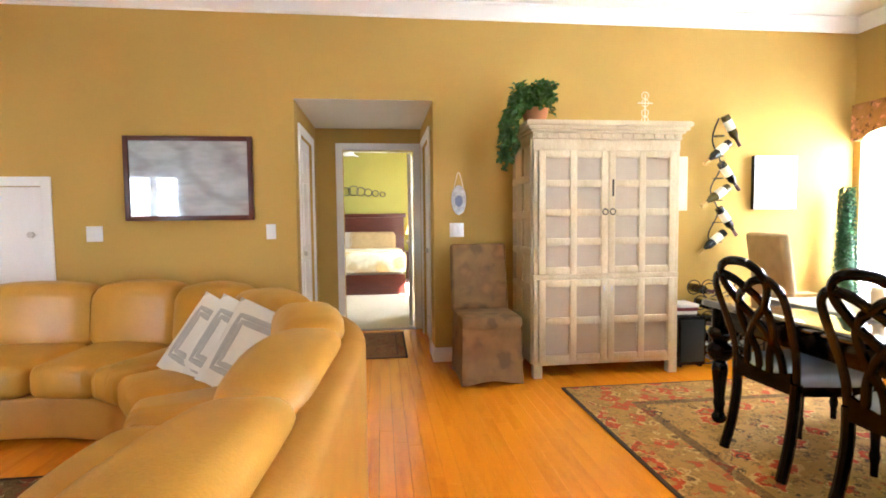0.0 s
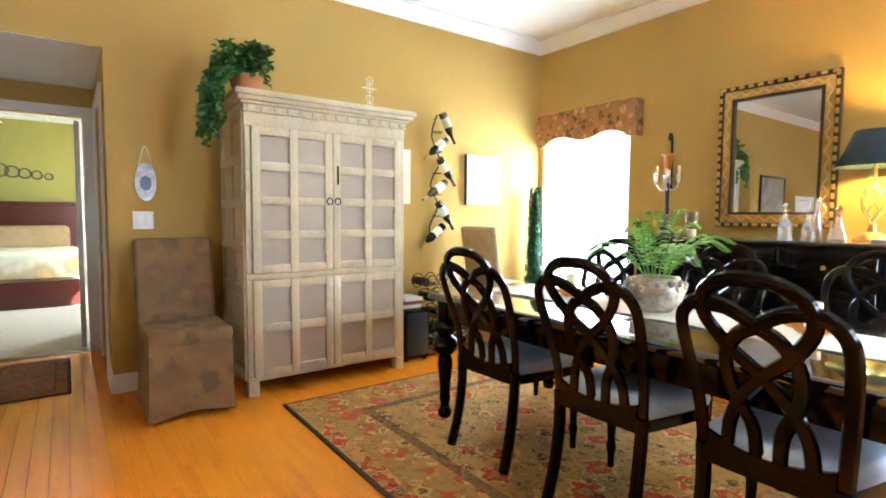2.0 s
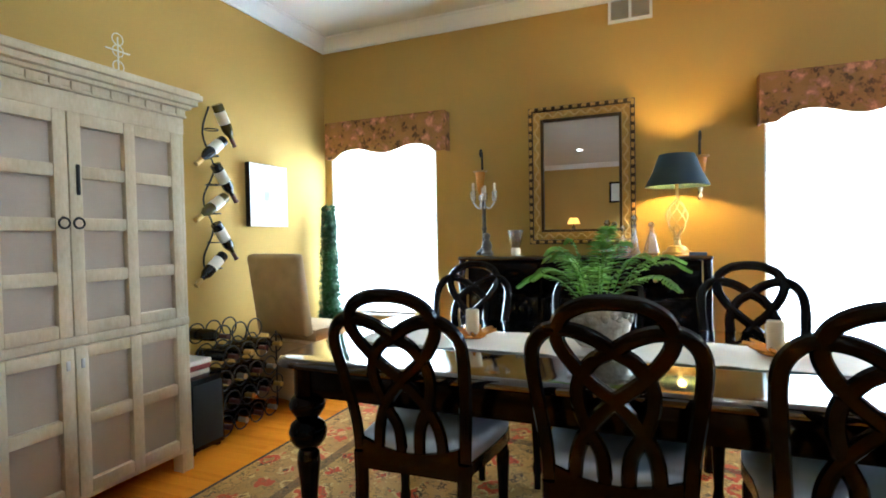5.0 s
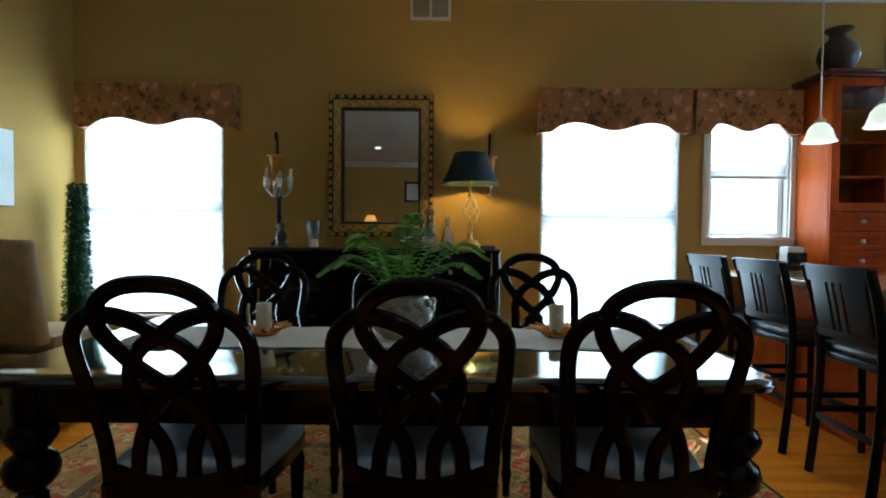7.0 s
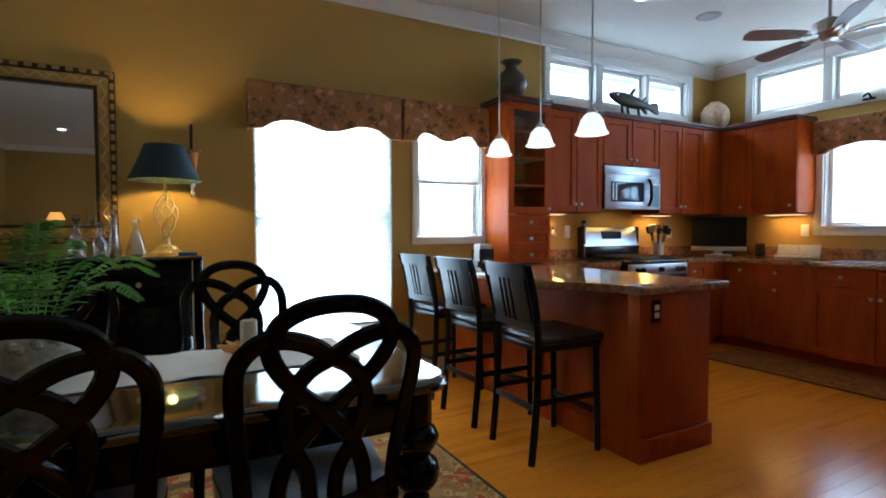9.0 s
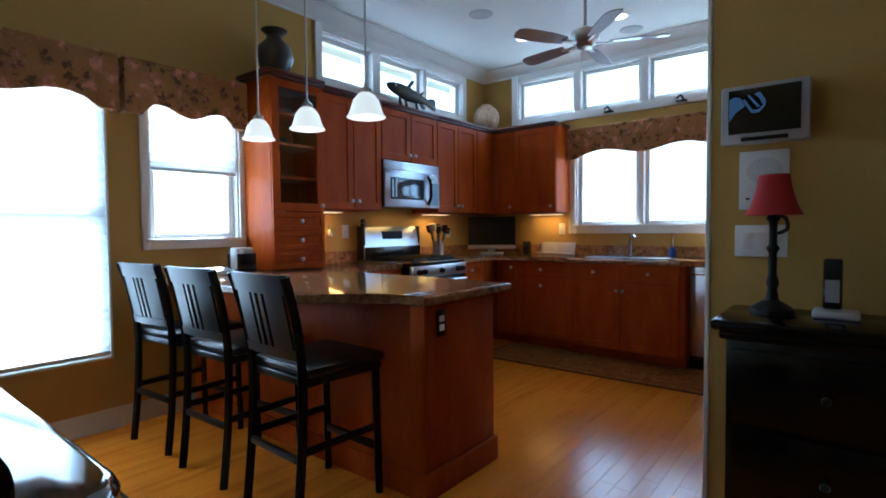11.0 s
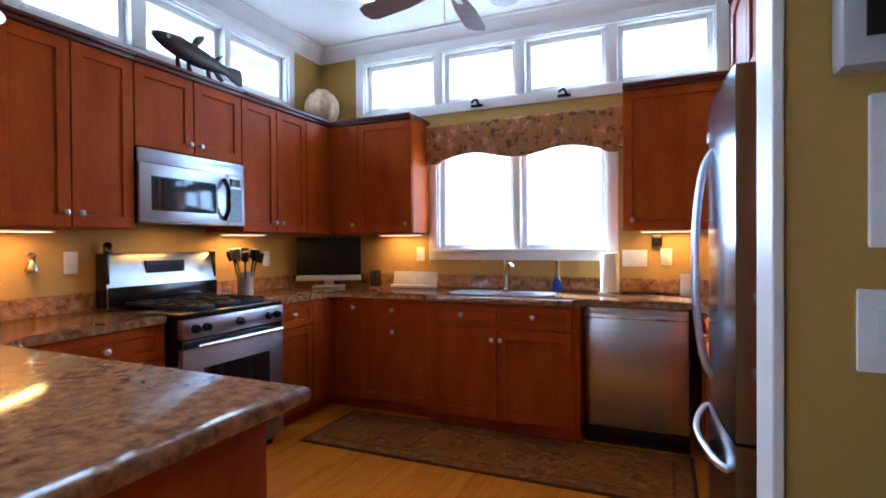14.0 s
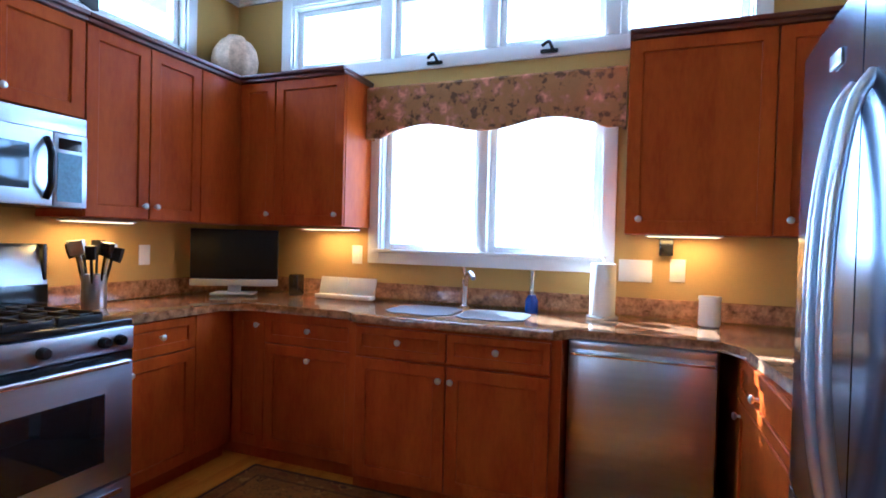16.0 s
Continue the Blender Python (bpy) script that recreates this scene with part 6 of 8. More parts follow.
lathe(bm, 0, 0, [(0.06, 0), (0.10, 0.03), (0.140, 0.10), (0.150, 0.17), (0.138, 0.235), (0.10, 0.29), (0.062, 0.315), (0.058, 0.33), (0.05, 0.33), (0.05, 0.30)], 36)
for v_ in bm.verts:
    r_ = math.hypot(v_.co.x, v_.co.y)
    g_ = 1 + 0.035 * math.cos(9 * math.atan2(v_.co.y, v_.co.x)) * min(1, r_ / 0.1)
    v_.co.x, v_.co.y = v_.co.x * g_, v_.co.y * g_
bmesh.ops.translate(bm, vec=(4.535, -4.19, TOPC), verts=bm.verts)
solo("shell_vase", bm, SHELL, "round ribbed speckled jar in the cabinet corner", "jar")
solo("urn", lathe(bmesh.new(), 4.52, -1.36, [(0.06, 0), (0.10, 0.05), (0.135, 0.14), (0.12, 0.22), (0.06, 0.28), (0.055, 0.31), (0.095, 0.345), (0.09, 0.35), (0.05, 0.32)], 24, z=2.332), material("dark_glazed_urn", (0.06, 0.05, 0.035), 0.35, vary=0.4), "dark glazed urn with a flared rim on the tall cabinet", "urn")
for cx in (2.44, 3.14):
    ch = thing("window_crank", (cx, S + 0.02, 2.34), "dark crank handle on the high window sill", "crank handle")
    part("base", boxes((cx - 0.05, cx + 0.05, S + 0.021, S + 0.05, 2.385, 2.405), bev=0.006), BLACK, ch)
    bm = bmesh.new()
    tube(bm, smooth_path([(cx - 0.02, S + 0.045, 2.40), (cx, S + 0.06, 2.44), (cx + 0.04, S + 0.055, 2.42)]), 0.010, 8)
    part("arm", bm, BLACK, ch)

# ---- tower contents ----
for k in range(4):
    solo("bowl_stack", lathe(bmesh.new(), 4.53, -1.33 - 0.06 * (k % 2) - 0.06, [(0.03, 0), (0.055, 0.03), (0.06, 0.055), (0.055, 0.055), (0.03, 0.012)], 16, z=0.921 + (0.421, 0.679, 0.919, 1.139)[k]), (PLATE, CRYSTAL, PEWTER, CRYSTAL)[k], "small bowl on a shelf behind the glass door", "bowl", "bowls behind glass")

# ---- ceiling things ----
for i, px in enumerate((4.18, 3.67, 3.17)):
    p = thing("pendant_light", (px, -1.0, TOP), "white glass bell pendant hanging over the peninsula, lit", "pendant light", "pendants over the peninsula")
    part("canopy", lathe(bmesh.new(), px, -1.0, [(0.03, TOP - 0.035), (0.055, TOP - 0.02), (0.06, TOP - 0.001)], 20), NICKEL, p)
    part("rod", tube(bmesh.new(), [(px, -1.0, 1.965), (px, -1.0, TOP - 0.03)], 0.0055, 8), NICKEL, p)
    part("cap", lathe(bmesh.new(), px, -1.0, [(0.034, 1.925), (0.030, 1.945), (0.014, 1.955), (0.010, 1.975)], 18), NICKEL, p)
    part("shade", lathe(bmesh.new(), px, -1.0, [(0.100, 1.797), (0.103, 1.800), (0.090, 1.815), (0.080, 1.845), (0.068, 1.885), (0.045, 1.915), (0.030, 1.924)], 28), PEND_GLASS, p, "glowing alabaster glass bell")

fan = thing("ceiling_fan", (2.71, -2.75, TOP), "five-blade ceiling fan with a brushed nickel motor", "ceiling fan")
FX, FYY = 2.71, -2.75
part("canopy", lathe(bmesh.new(), FX, FYY, [(0.02, TOP - 0.075), (0.055, TOP - 0.05), (0.065, TOP - 0.001)], 20), NICKEL, fan)
part("downrod", tube(bmesh.new(), [(FX, FYY, 2.67), (FX, FYY, TOP - 0.07)], 0.012, 10), NICKEL, fan)
part("motor", lathe(bmesh.new(), FX, FYY, [(0.02, 2.51), (0.05, 2.52), (0.065, 2.545), (0.095, 2.56), (0.105, 2.60), (0.10, 2.635), (0.05, 2.66), (0.02, 2.675)], 28), NICKEL, fan)
fan_wood = material("rosy_fan_blade", (0.26, 0.21, 0.20), 0.28, vary=0.2, scale=5, fine=40, stretch=(1, 6, 1))
for k in range(5):
    m = pose(FX, FYY, 2.555, 0, 0, 60 + 72 * k)
    bm = bmesh.new()
    o = [(0.17, -0.045), (0.30, -0.062), (0.52, -0.066), (0.565, -0.05), (0.58, 0.0), (0.565, 0.05), (0.52, 0.066), (0.30, 0.062), (0.17, 0.045)]
    prism(bm, o, -0.003, 0.003, m=m @ pose(0, 0, 0, 12))
    part("blade", bm, fan_wood, fan)
    bm = bmesh.new()
    box(bm, 0.075, 0.20, -0.016, 0.016, -0.012, -0.004, 0.003, m @ pose(0, 0, 0, 12))
    part("blade_iron", bm, NICKEL, fan)
part("pull_chain", tube(bmesh.new(), [(FX + 0.03, FYY, 2.38), (FX + 0.03, FYY, 2.52)], 0.003, 6), NICKEL, fan)
# the last four stand where the dining and living room fill spots are
for cx, cy in ((3.72, -2.06), (2.80, -3.70), (3.72, -3.62), (1.9, 1.0), (1.9, 3.0), (-1.5, 1.5), (-3.0, 3.0)):
    c = thing("downlight", (cx, cy, TOP), "round recessed ceiling downlight, lit", "downlight", "recessed downlights")
    part("trim_ring", lathe(bmesh.new(), cx, cy, [(0.060, TOP - 0.003), (0.063, TOP - 0.007), (0.088, TOP - 0.006), (0.092, TOP - 0.001)], 28), WHITE, c)
    part("lens", lathe(bmesh.new(), cx, cy, [(0.060, TOP - 0.010), (0.059, TOP - 0.0075)], 24), CAN_GLOW, c, "glowing lens")
for cx, cy in ((3.72, -2.89), (2.82, -4.08)):
    solo("ceiling_speaker", lathe(bmesh.new(), cx, cy, [(0.085, TOP - 0.006), (0.10, TOP - 0.005), (0.105, TOP - 0.001)], 28), material("speaker_mesh", (0.45, 0.45, 0.45), 0.8, fine=400, bump=0.3), "round pale grey ceiling speaker", "speaker")
v = thing("wall_vent", (E - 0.01, 1.63, 2.8), "white two-panel air vent high on the wall", "vent")
part("frame", boxes((E - 0.012, E - 0.001, 1.475, 1.785, 2.79, 2.815), (E - 0.012, E - 0.001, 1.475, 1.785, 2.975, 3.0 - 0.046), (E - 0.012, E - 0.001, 1.475, 1.495, 2.8155, 2.9535), (E - 0.012, E - 0.001, 1.62, 1.64, 2.8155, 2.9535), (E - 0.012, E - 0.001, 1.765, 1.785, 2.8155, 2.9535), (E - 0.012, E - 0.001, 1.475, 1.785, 2.954, 2.974)), WHITE, v)
for k in range(9):
    z = 2.822 + k * 0.0155
    for y0, y1 in ((1.4955, 1.6195), (1.6405, 1.7645)):
        part("slat", boxes((E - 0.010, E - 0.003, y0, y1, z, z + 0.007)), GREY_WEAVE, v)


# ---- bar stools ----
def bar_stool():
    s = thing("bar_stool", (0, 0, 0), "black wooden bar stool with slotted back", "bar stool", "stools at the peninsula")
    for x in (-0.19, 0.19):
        bm = bmesh.new()
        tube(bm, smooth_path([(x, 0.03, 0.0), (x, 0.0, 0.3), (x, -0.01, 0.62), (x * 1.04, 0.02, 0.85), (x * 1.08, 0.07, 1.03)]), 0.021, 6, up=(1, 0, 0))
        part("rear_leg", bm, STOOL_BLACK, s)
        bm = bmesh.new()
        tube(bm, [(x, -0.41, 0.0), (x * 0.97, -0.40, 0.575)], 0.019, 6, up=(1, 0, 0))
        part("front_leg", bm, STOOL_BLACK, s)
        part("side_stretcher", boxes((x - 0.010, x + 0.010, -0.395, -0.015, 0.30, 0.33), bev=0.004), STOOL_BLACK, s)
    part("front_stretcher", boxes((-0.175, 0.175, -0.41, -0.39, 0.20, 0.235), bev=0.004), STOOL_BLACK, s)
    part("rear_stretcher", boxes((-0.175, 0.175, -0.005, 0.015, 0.27, 0.30), bev=0.004), STOOL_BLACK, s)
    part("seat_rail", boxes((-0.20, 0.20, -0.425, -0.02, 0.575, 0.612), bev=0.006), STOOL_BLACK, s)
    part("seat", boxes((-0.215, 0.215, -0.44, -0.025, 0.6125, 0.655), bev=0.018), material("black_seat_leather", (0.015, 0.014, 0.013), 0.35, fine=150, bump=0.08), s)

    def bent(x0, x1, z0, z1, t=0.018):
        bm = bmesh.new()
        rows = []
        for i in range(7):
            x = x0 + (x1 - x0) * i / 6
            col = []
            for z in (z0, z1):
                y = -0.01 + 0.08 * max(0, (z - 0.62) / 0.41) ** 1.3 + 0.018 * (1 - (x / 0.2) ** 2)
                col += [bm.verts.new((x, y - t / 2, z)), bm.verts.new((x, y + t / 2, z))]
            rows.append(col)
        for a, b in zip(rows, rows[1:]):
            for p, q in ((0, 1), (1, 3), (3, 2), (2, 0)):
                bm.faces.new((a[p], a[q], b[q], b[p]))
        for r in (rows[0], rows[-1]):
            bm.faces.new((r[0], r[1], r[3], r[2]))
        return bm

    part("top_rail", bent(-0.205, 0.205, 0.955, 1.035, 0.022), STOOL_BLACK, s)
    part("lower_rail", bent(-0.185, 0.185, 0.69, 0.73), STOOL_BLACK, s)
    for x0, x1 in ((-0.17, -0.055), (-0.035, -0.012), (0.012, 0.035), (0.055, 0.17)):
        part("splat", bent(x0, x1, 0.7305, 0.9545, 0.012), STOOL_BLACK, s)
    return s


st = bar_stool()
st.matrix_basis = pose(3.045, -0.335, 0.001, 0, 0, -2)
for sx, sr in ((3.63, 2), (4.22, 4)):
    copy_thing(st, pose(sx, -0.335, 0.001, 0, 0, sr))


# ---- leaves ----
def leaf_patch(bm, p, d, n, length, width, fold=0.25):
    """A pointed leaf from p along d, with its face towards n."""
    d, n = d.normalized(), n.normalized()
    s = d.cross(n)
    s = s.normalized() if s.length > 1e-4 else d.orthogonal().normalized()
    n = s.cross(d)
    a, m_, t = bm.verts.new(p), bm.verts.new(p + d * length * 0.5 - n * width * fold * 0.2), bm.verts.new(p + d * length - n * length * 0.12)
    l, r = bm.verts.new(p + d * length * 0.42 + s * width / 2 + n * width * fold), bm.verts.new(p + d * length * 0.42 - s * width / 2 + n * width * fold)
    bm.faces.new((a, l, m_))
    bm.faces.new((l, t, m_))
    bm.faces.new((a, m_, r))
    bm.faces.new((m_, t, r))


luck = random.Random(3)
iv = thing("ivy_plant", (1.42, 3.88, 1.996), "trailing green ivy in a basket on the armoire", "plant")
part("basket", lathe(bmesh.new(), 1.42, 3.86, [(0.075, 1.996), (0.095, 2.05), (0.10, 2.10), (0.092, 2.10), (0.08, 2.02)], 20), TERRACOTTA, iv)
bm = bmesh.new()
stems = bmesh.new()
for k in range(46):
    a = luck.uniform(0, 2 * math.pi)
    long = luck.uniform(0.10, 0.22)
    base = Vector((1.42, 3.86, 2.08))
    out_ = Vector((math.cos(a), math.sin(a) * 0.8, 0))
    pts = smooth_path([base, base + out_ * long * 0.5 + Vector((0, 0, luck.uniform(0.10, 0.22))), base + out_ * long + Vector((0, 0, luck.uniform(0.0, 0.20)))], 5)
    tube(stems, pts, 0.002, 4)
    for p in pts[2:]:
        for q in range(2):
            leaf_patch(bm, p, Vector((luck.uniform(-1, 1), luck.uniform(-1, 1), luck.uniform(-0.8, 0.4))), Vector((luck.uniform(-0.5, 0.5), -0.5 + luck.uniform(-0.5, 0.5), 1)), luck.uniform(0.035, 0.06), luck.uniform(0.03, 0.05))
for k in range(12):
    x0 = 1.29 - 0.02 * (k % 5)
    drop = luck.uniform(0.18, 0.42)
    yy = 3.80 + luck.uniform(-0.12, 0.12)
    pts = smooth_path([(1.40, 3.84, 2.12), (x0 + 0.03, yy, 2.10), (x0 - 0.055, yy - 0.02, 2.0), (x0 - 0.07 + luck.uniform(-0.03, 0.02), yy - 0.03, 2.02 - drop)], 8)
    tube(stems, pts, 0.002, 4)
    for p in pts[6:]:
        for q in range(3):
            leaf_patch(bm, p, Vector((luck.uniform(-1, 0.6), luck.uniform(-1, 0.6), luck.uniform(-1, 0.1))), Vector((-0.4, -0.8, luck.uniform(0, 0.6))), luck.uniform(0.035, 0.055), luck.uniform(0.028, 0.045))
part("stems", stems, LEAF, iv)
tagged(part("leaves", bm, LEAF, iv), "dense dark green ivy leaves", "", "", "stuff")

tp = thing("topiary", (4.47, 4.19, 0), "slim green topiary column in a dark pot", "plant")
part("pot", lathe(bmesh.new(), 4.47, 4.19, [(0.09, 0), (0.10, 0.02), (0.12, 0.24), (0.13, 0.26), (0.115, 0.26), (0.10, 0.22)], 22), BLACK, tp)
part("stem", tube(bmesh.new(), [(4.47, 4.19, 0.20), (4.47, 4.19, 1.48)], 0.012, 8), MAHOGANY, tp)
bm = bmesh.new()
for k in range(2600):
    z = luck.uniform(0.30, 1.50)
    r = (0.105 - 0.060 * ((z - 0.3) / 1.2) ** 1.3) * luck.uniform(0.70, 1.15)
    a = luck.uniform(0, 2 * math.pi)
    o = Vector((math.cos(a), math.sin(a), 0))
    leaf_patch(bm, Vector((4.47, 4.19, z)) + o * r * 0.85, o + Vector((luck.uniform(-0.6, 0.6), luck.uniform(-0.6, 0.6), luck.uniform(-0.5, 0.8))), Vector((0, 0, 1)) + o * 0.3, luck.uniform(0.025, 0.045), 0.022)
part("core", lathe(bmesh.new(), 4.47, 4.19, [(0.05, 0.29), (0.075, 0.33), (0.070, 0.8), (0.050, 1.15), (0.026, 1.45), (0.008, 1.47)], 16), TOPIARY, tp, "dense inner foliage")
tagged(part("foliage", bm, TOPIARY, tp), "small dense green leaves", "", "", "stuff")

fn = thing("fern_bowl", (2.66, 1.68, 0.77), "green fern in a pearly shell-trimmed bowl on the table", "plant")
part("bowl", lathe(bmesh.new(), 2.66, 1.68, [(0.06, 0.771), (0.075, 0.776), (0.115, 0.82), (0.128, 0.87), (0.115, 0.915), (0.10, 0.93), (0.092, 0.925), (0.10, 0.88)], 28), PEARL, fn, "pearly cream and grey ceramic bowl")
bm = bmesh.new()
for k in range(26):
    a = 2 * math.pi * k / 26 * 3.1
    h = 0.885 + 0.012 * (k % 3)
    c = Vector((2.66 + 0.122 * math.cos(a), 1.68 + 0.122 * math.sin(a), h))
    rings = [[(0.016 * math.cos(t_) * math.cos(p_), 0.016 * math.sin(t_) * math.cos(p_), 0.016 * math.sin(p_)) for t_ in [2 * math.pi * q / 8 for q in range(8)]] for p_ in (-1.2, -0.4, 0.4, 1.2)]
    vs = [[bm.verts.new(c + Vector(p)) for p in ring] for ring in rings]
    for r0, r1 in zip(vs, vs[1:]):
        for q in range(8):
            bm.faces.new((r0[q], r0[(q + 1) % 8], r1[(q + 1) % 8], r1[q]))
part("shell_trim", bm, PEARL, fn, "ring of small shells round the rim")
part("soil", lathe(bmesh.new(), 2.66, 1.68, [(0.095, 0.90), (0.09, 0.905)], 20), JOINT, fn)
for k in range(17):
    a = k * 2.4 + luck.uniform(-0.2, 0.2)
    el = radians(24 + 54 * (k % 7) / 6 + luck.uniform(-5, 5))
    long = luck.uniform(0.30, 0.40)
    o = Vector((math.cos(a), math.sin(a), 0))
    base = Vector((2.66, 1.68, 0.90)) + o * 0.035
    out_, up_ = long * math.cos(el), long * math.sin(el)
    pts = smooth_path([base, base + o * out_ * 0.35 + Vector((0, 0, up_ * 0.48 + 0.05)), base + o * out_ * 0.75 + Vector((0, 0, up_ * 0.76 + 0.05)), base + o * (out_ * 1.05) + Vector((0, 0, up_ * 0.90 - 0.02 * math.cos(el)))], 10)
    bm = bmesh.new()
    tube(bm, pts, 0.0025, 4, r_end=0.001)
    side = Vector((-o.y, o.x, 0))
    n = len(pts)
    for i, q in enumerate(pts[5:], 5):
        w = 0.066 * ((n - i) / (n - 5)) ** 0.65 * min(1, 0.55 + 0.15 * (i - 5)) + 0.006
        d = (pts[min(i + 1, n - 1)] - pts[i - 1]).normalized()
        for s_ in (-1, 1):
            leaf_patch(bm, q, side * s_ + d * 0.45 + Vector((0, 0, luck.uniform(-0.30, 0.05))), Vector((0, 0, 1)) - o * 0.4, w, 0.0165, 0.12)
    part("frond", bm, FERN, fn)

# ---- on table and buffet ----
for cx, cy in ((2.70, 2.215), (2.72, 1.07)):
    c = thing("candle_holder", (cx, cy, 0.768), "ivory pillar candle in a ring of amber shells", "candle", "candles on the table")
    part("candle", lathe(bmesh.new(), cx, cy, [(0.028, 0.785), (0.029, 0.79), (0.029, 0.885), (0.027, 0.890), (0.016, 0.885)], 20), WAX, c)
    part("dish", lathe(bmesh.new(), cx, cy, [(0.05, 0.7685), (0.06, 0.775), (0.055, 0.784), (0.03, 0.783)], 18), AMBER, c)
    for k in range(9):
        a = 2 * math.pi * k / 9
        d = Vector((math.cos(a), math.sin(a), 0.25))
        p = Vector((cx, cy, 0.778)) + d * 0.045
        bm = bmesh.new()
        tube(bm, [p, p + d * 0.02, p + d * 0.045, p + d * 0.06], 0.017, 7, flat=0.6, r_end=0.006)
        part("shell", bm, AMBER, c)

lp = thing("table_lamp", (4.40, 1.33, 1.067), "brass cage table lamp with a navy shade, lit", "lamp")
part("base", lathe(bmesh.new(), 4.40, 1.33, [(0.095, 1.066), (0.095, 1.078), (0.07, 1.09), (0.055, 1.115), (0.025, 1.125), (0.018, 1.16), (0.026, 1.17), (0.012, 1.18)], 28), BRASS, lp)
for k in range(6):
    pts = []
    for i in range(17):
        u = i / 16
        a = 2 * math.pi * k / 6 + u * 2.6
        r = 0.010 + 0.060 * math.sin(math.pi * u) ** 0.8 * (0.75 + 0.35 * u)
        pts.append((4.40 + r * math.cos(a), 1.33 + r * math.sin(a), 1.178 + 0.25 * u))
    part("cage_strand", tube(bmesh.new(), pts, 0.0045, 6), BRASS, lp)
part("stem", lathe(bmesh.new(), 4.40, 1.33, [(0.012, 1.427), (0.018, 1.435), (0.010, 1.45), (0.010, 1.56)], 12), BRASS, lp)
bm = bmesh.new()
rings = []
for r, z in ((0.205, 1.520), (0.203, 1.525), (0.156, 1.62), (0.113, 1.735), (0.110, 1.737), (0.110, 1.733), (0.153, 1.62), (0.200, 1.525)):
    rings.append([bm.verts.new((4.40 + r * math.cos(2 * math.pi * k / 32), 1.33 + r * math.sin(2 * math.pi * k / 32), z)) for k in range(32)])
for a, b in zip(rings, rings[1:] + rings[:1]):
    for k in range(32):
        bm.faces.new((a[k], a[(k + 1) % 32], b[(k + 1) % 32], b[k]))
part("shade", bm, BLUE_CLOTH, lp, "navy cloth shade")
part("bulb", lathe(bmesh.new(), 4.40, 1.33, [(0.008, 1.5605), (0.016, 1.568), (0.020, 1.578), (0.012, 1.588)], 14), BULB, lp, "glowing bulb")

for sy, x in ((1.17, E), (2.80, E)):
    s = thing("wall_sconce", (E - 0.06, sy, 1.55), "wrought iron wall sconce with an amber glass cup", "sconce", "sconces beside the mirror")
    bm = bmesh.new()
    tube(bm, smooth_path([(E - 0.012, sy, 1.44), (E - 0.014, sy, 1.60), (E - 0.014, sy, 1.80), (E - 0.02, sy, 1.89), (E - 0.045, sy, 1.92), (E - 0.06, sy, 1.89), (E - 0.045, sy, 1.865)]), 0.010, 8)
    part("bracket", bm, IRON, s)
    part("cup", lathe(bmesh.new(), E - 0.07, sy, [(0.012, 1.55), (0.022, 1.58), (0.036, 1.68), (0.044, 1.74), (0.040, 1.74), (0.03, 1.66)], 18), AMBER, s, "amber glass cup")
    part("ring", lathe(bmesh.new(), E - 0.07, sy, [(0.046, 1.735), (0.058, 1.742), (0.058, 1.748), (0.046, 1.75)], 20), FOIL, s)
    part("finial", lathe(bmesh.new(), E - 0.07, sy, [(0.004, 1.44), (0.014, 1.46), (0.006, 1.49), (0.018, 1.52), (0.010, 1.549)], 12), NICKEL, s)
cd = thing("candelabrum", (4.53, 2.74, 1.067), "tall dark candelabrum with glass cups", "candelabrum")
part("base", lathe(bmesh.new(), 4.53, 2.74, [(0.07, 1.066), (0.07, 1.08), (0.045, 1.10), (0.02, 1.12)], 20), IRON, cd)
part("column", lathe(bmesh.new(), 4.53, 2.74, [(0.020, 1.121), (0.016, 1.25), (0.024, 1.27), (0.016, 1.29), (0.018, 1.45), (0.010, 1.50)], 16), IRON, cd)
for k in range(4):
    a = k * math.pi / 2 + 0.4
    ex, ey = 4.53 + 0.085 * math.cos(a), 2.74 + 0.085 * math.sin(a)
    part("arm", tube(bmesh.new(), smooth_path([(4.53, 2.74, 1.46), ((4.53 + ex) / 2, (2.74 + ey) / 2, 1.43), (ex, ey, 1.48)]), 0.006, 6), NICKEL, cd)
    part("cup", lathe(bmesh.new(), ex, ey, [(0.012, 1.48), (0.022, 1.50), (0.024, 1.55 + 0.02 * (k % 2)), (0.020, 1.55 + 0.02 * (k % 2))], 12), CRYSTAL, cd, "clear glass cup")
    part("candle", lathe(bmesh.new(), ex, ey, [(0.011, 1.49), (0.011, 1.60 + 0.03 * (k % 2)), (0.006, 1.605 + 0.03 * (k % 2))], 10), WAX, cd)
solo("figurine", lathe(bmesh.new(), 4.40, 2.68, [(0.04, 0), (0.045, 0.01), (0.03, 0.03), (0.045, 0.06), (0.03, 0.10), (0.018, 0.115), (0.028, 0.135), (0.026, 0.155), (0.01, 0.168)], 14, z=1.066), PEWTER, "small dark glazed figurine on the buffet", "figurine")
gv = thing("crystal_vase", (4.40, 2.45, 1.067), "cut glass footed vase on the buffet", "vase")
part("foot", lathe(bmesh.new(), 4.40, 2.45, [(0.035, 1.066), (0.035, 1.10), (0.03, 1.115)], 16), LINEN, gv)
part("cup", lathe(bmesh.new(), 4.40, 2.45, [(0.03, 1.1155), (0.045, 1.15), (0.058, 1.235), (0.062, 1.25), (0.056, 1.25), (0.040, 1.16)], 20), CRYSTAL, gv)
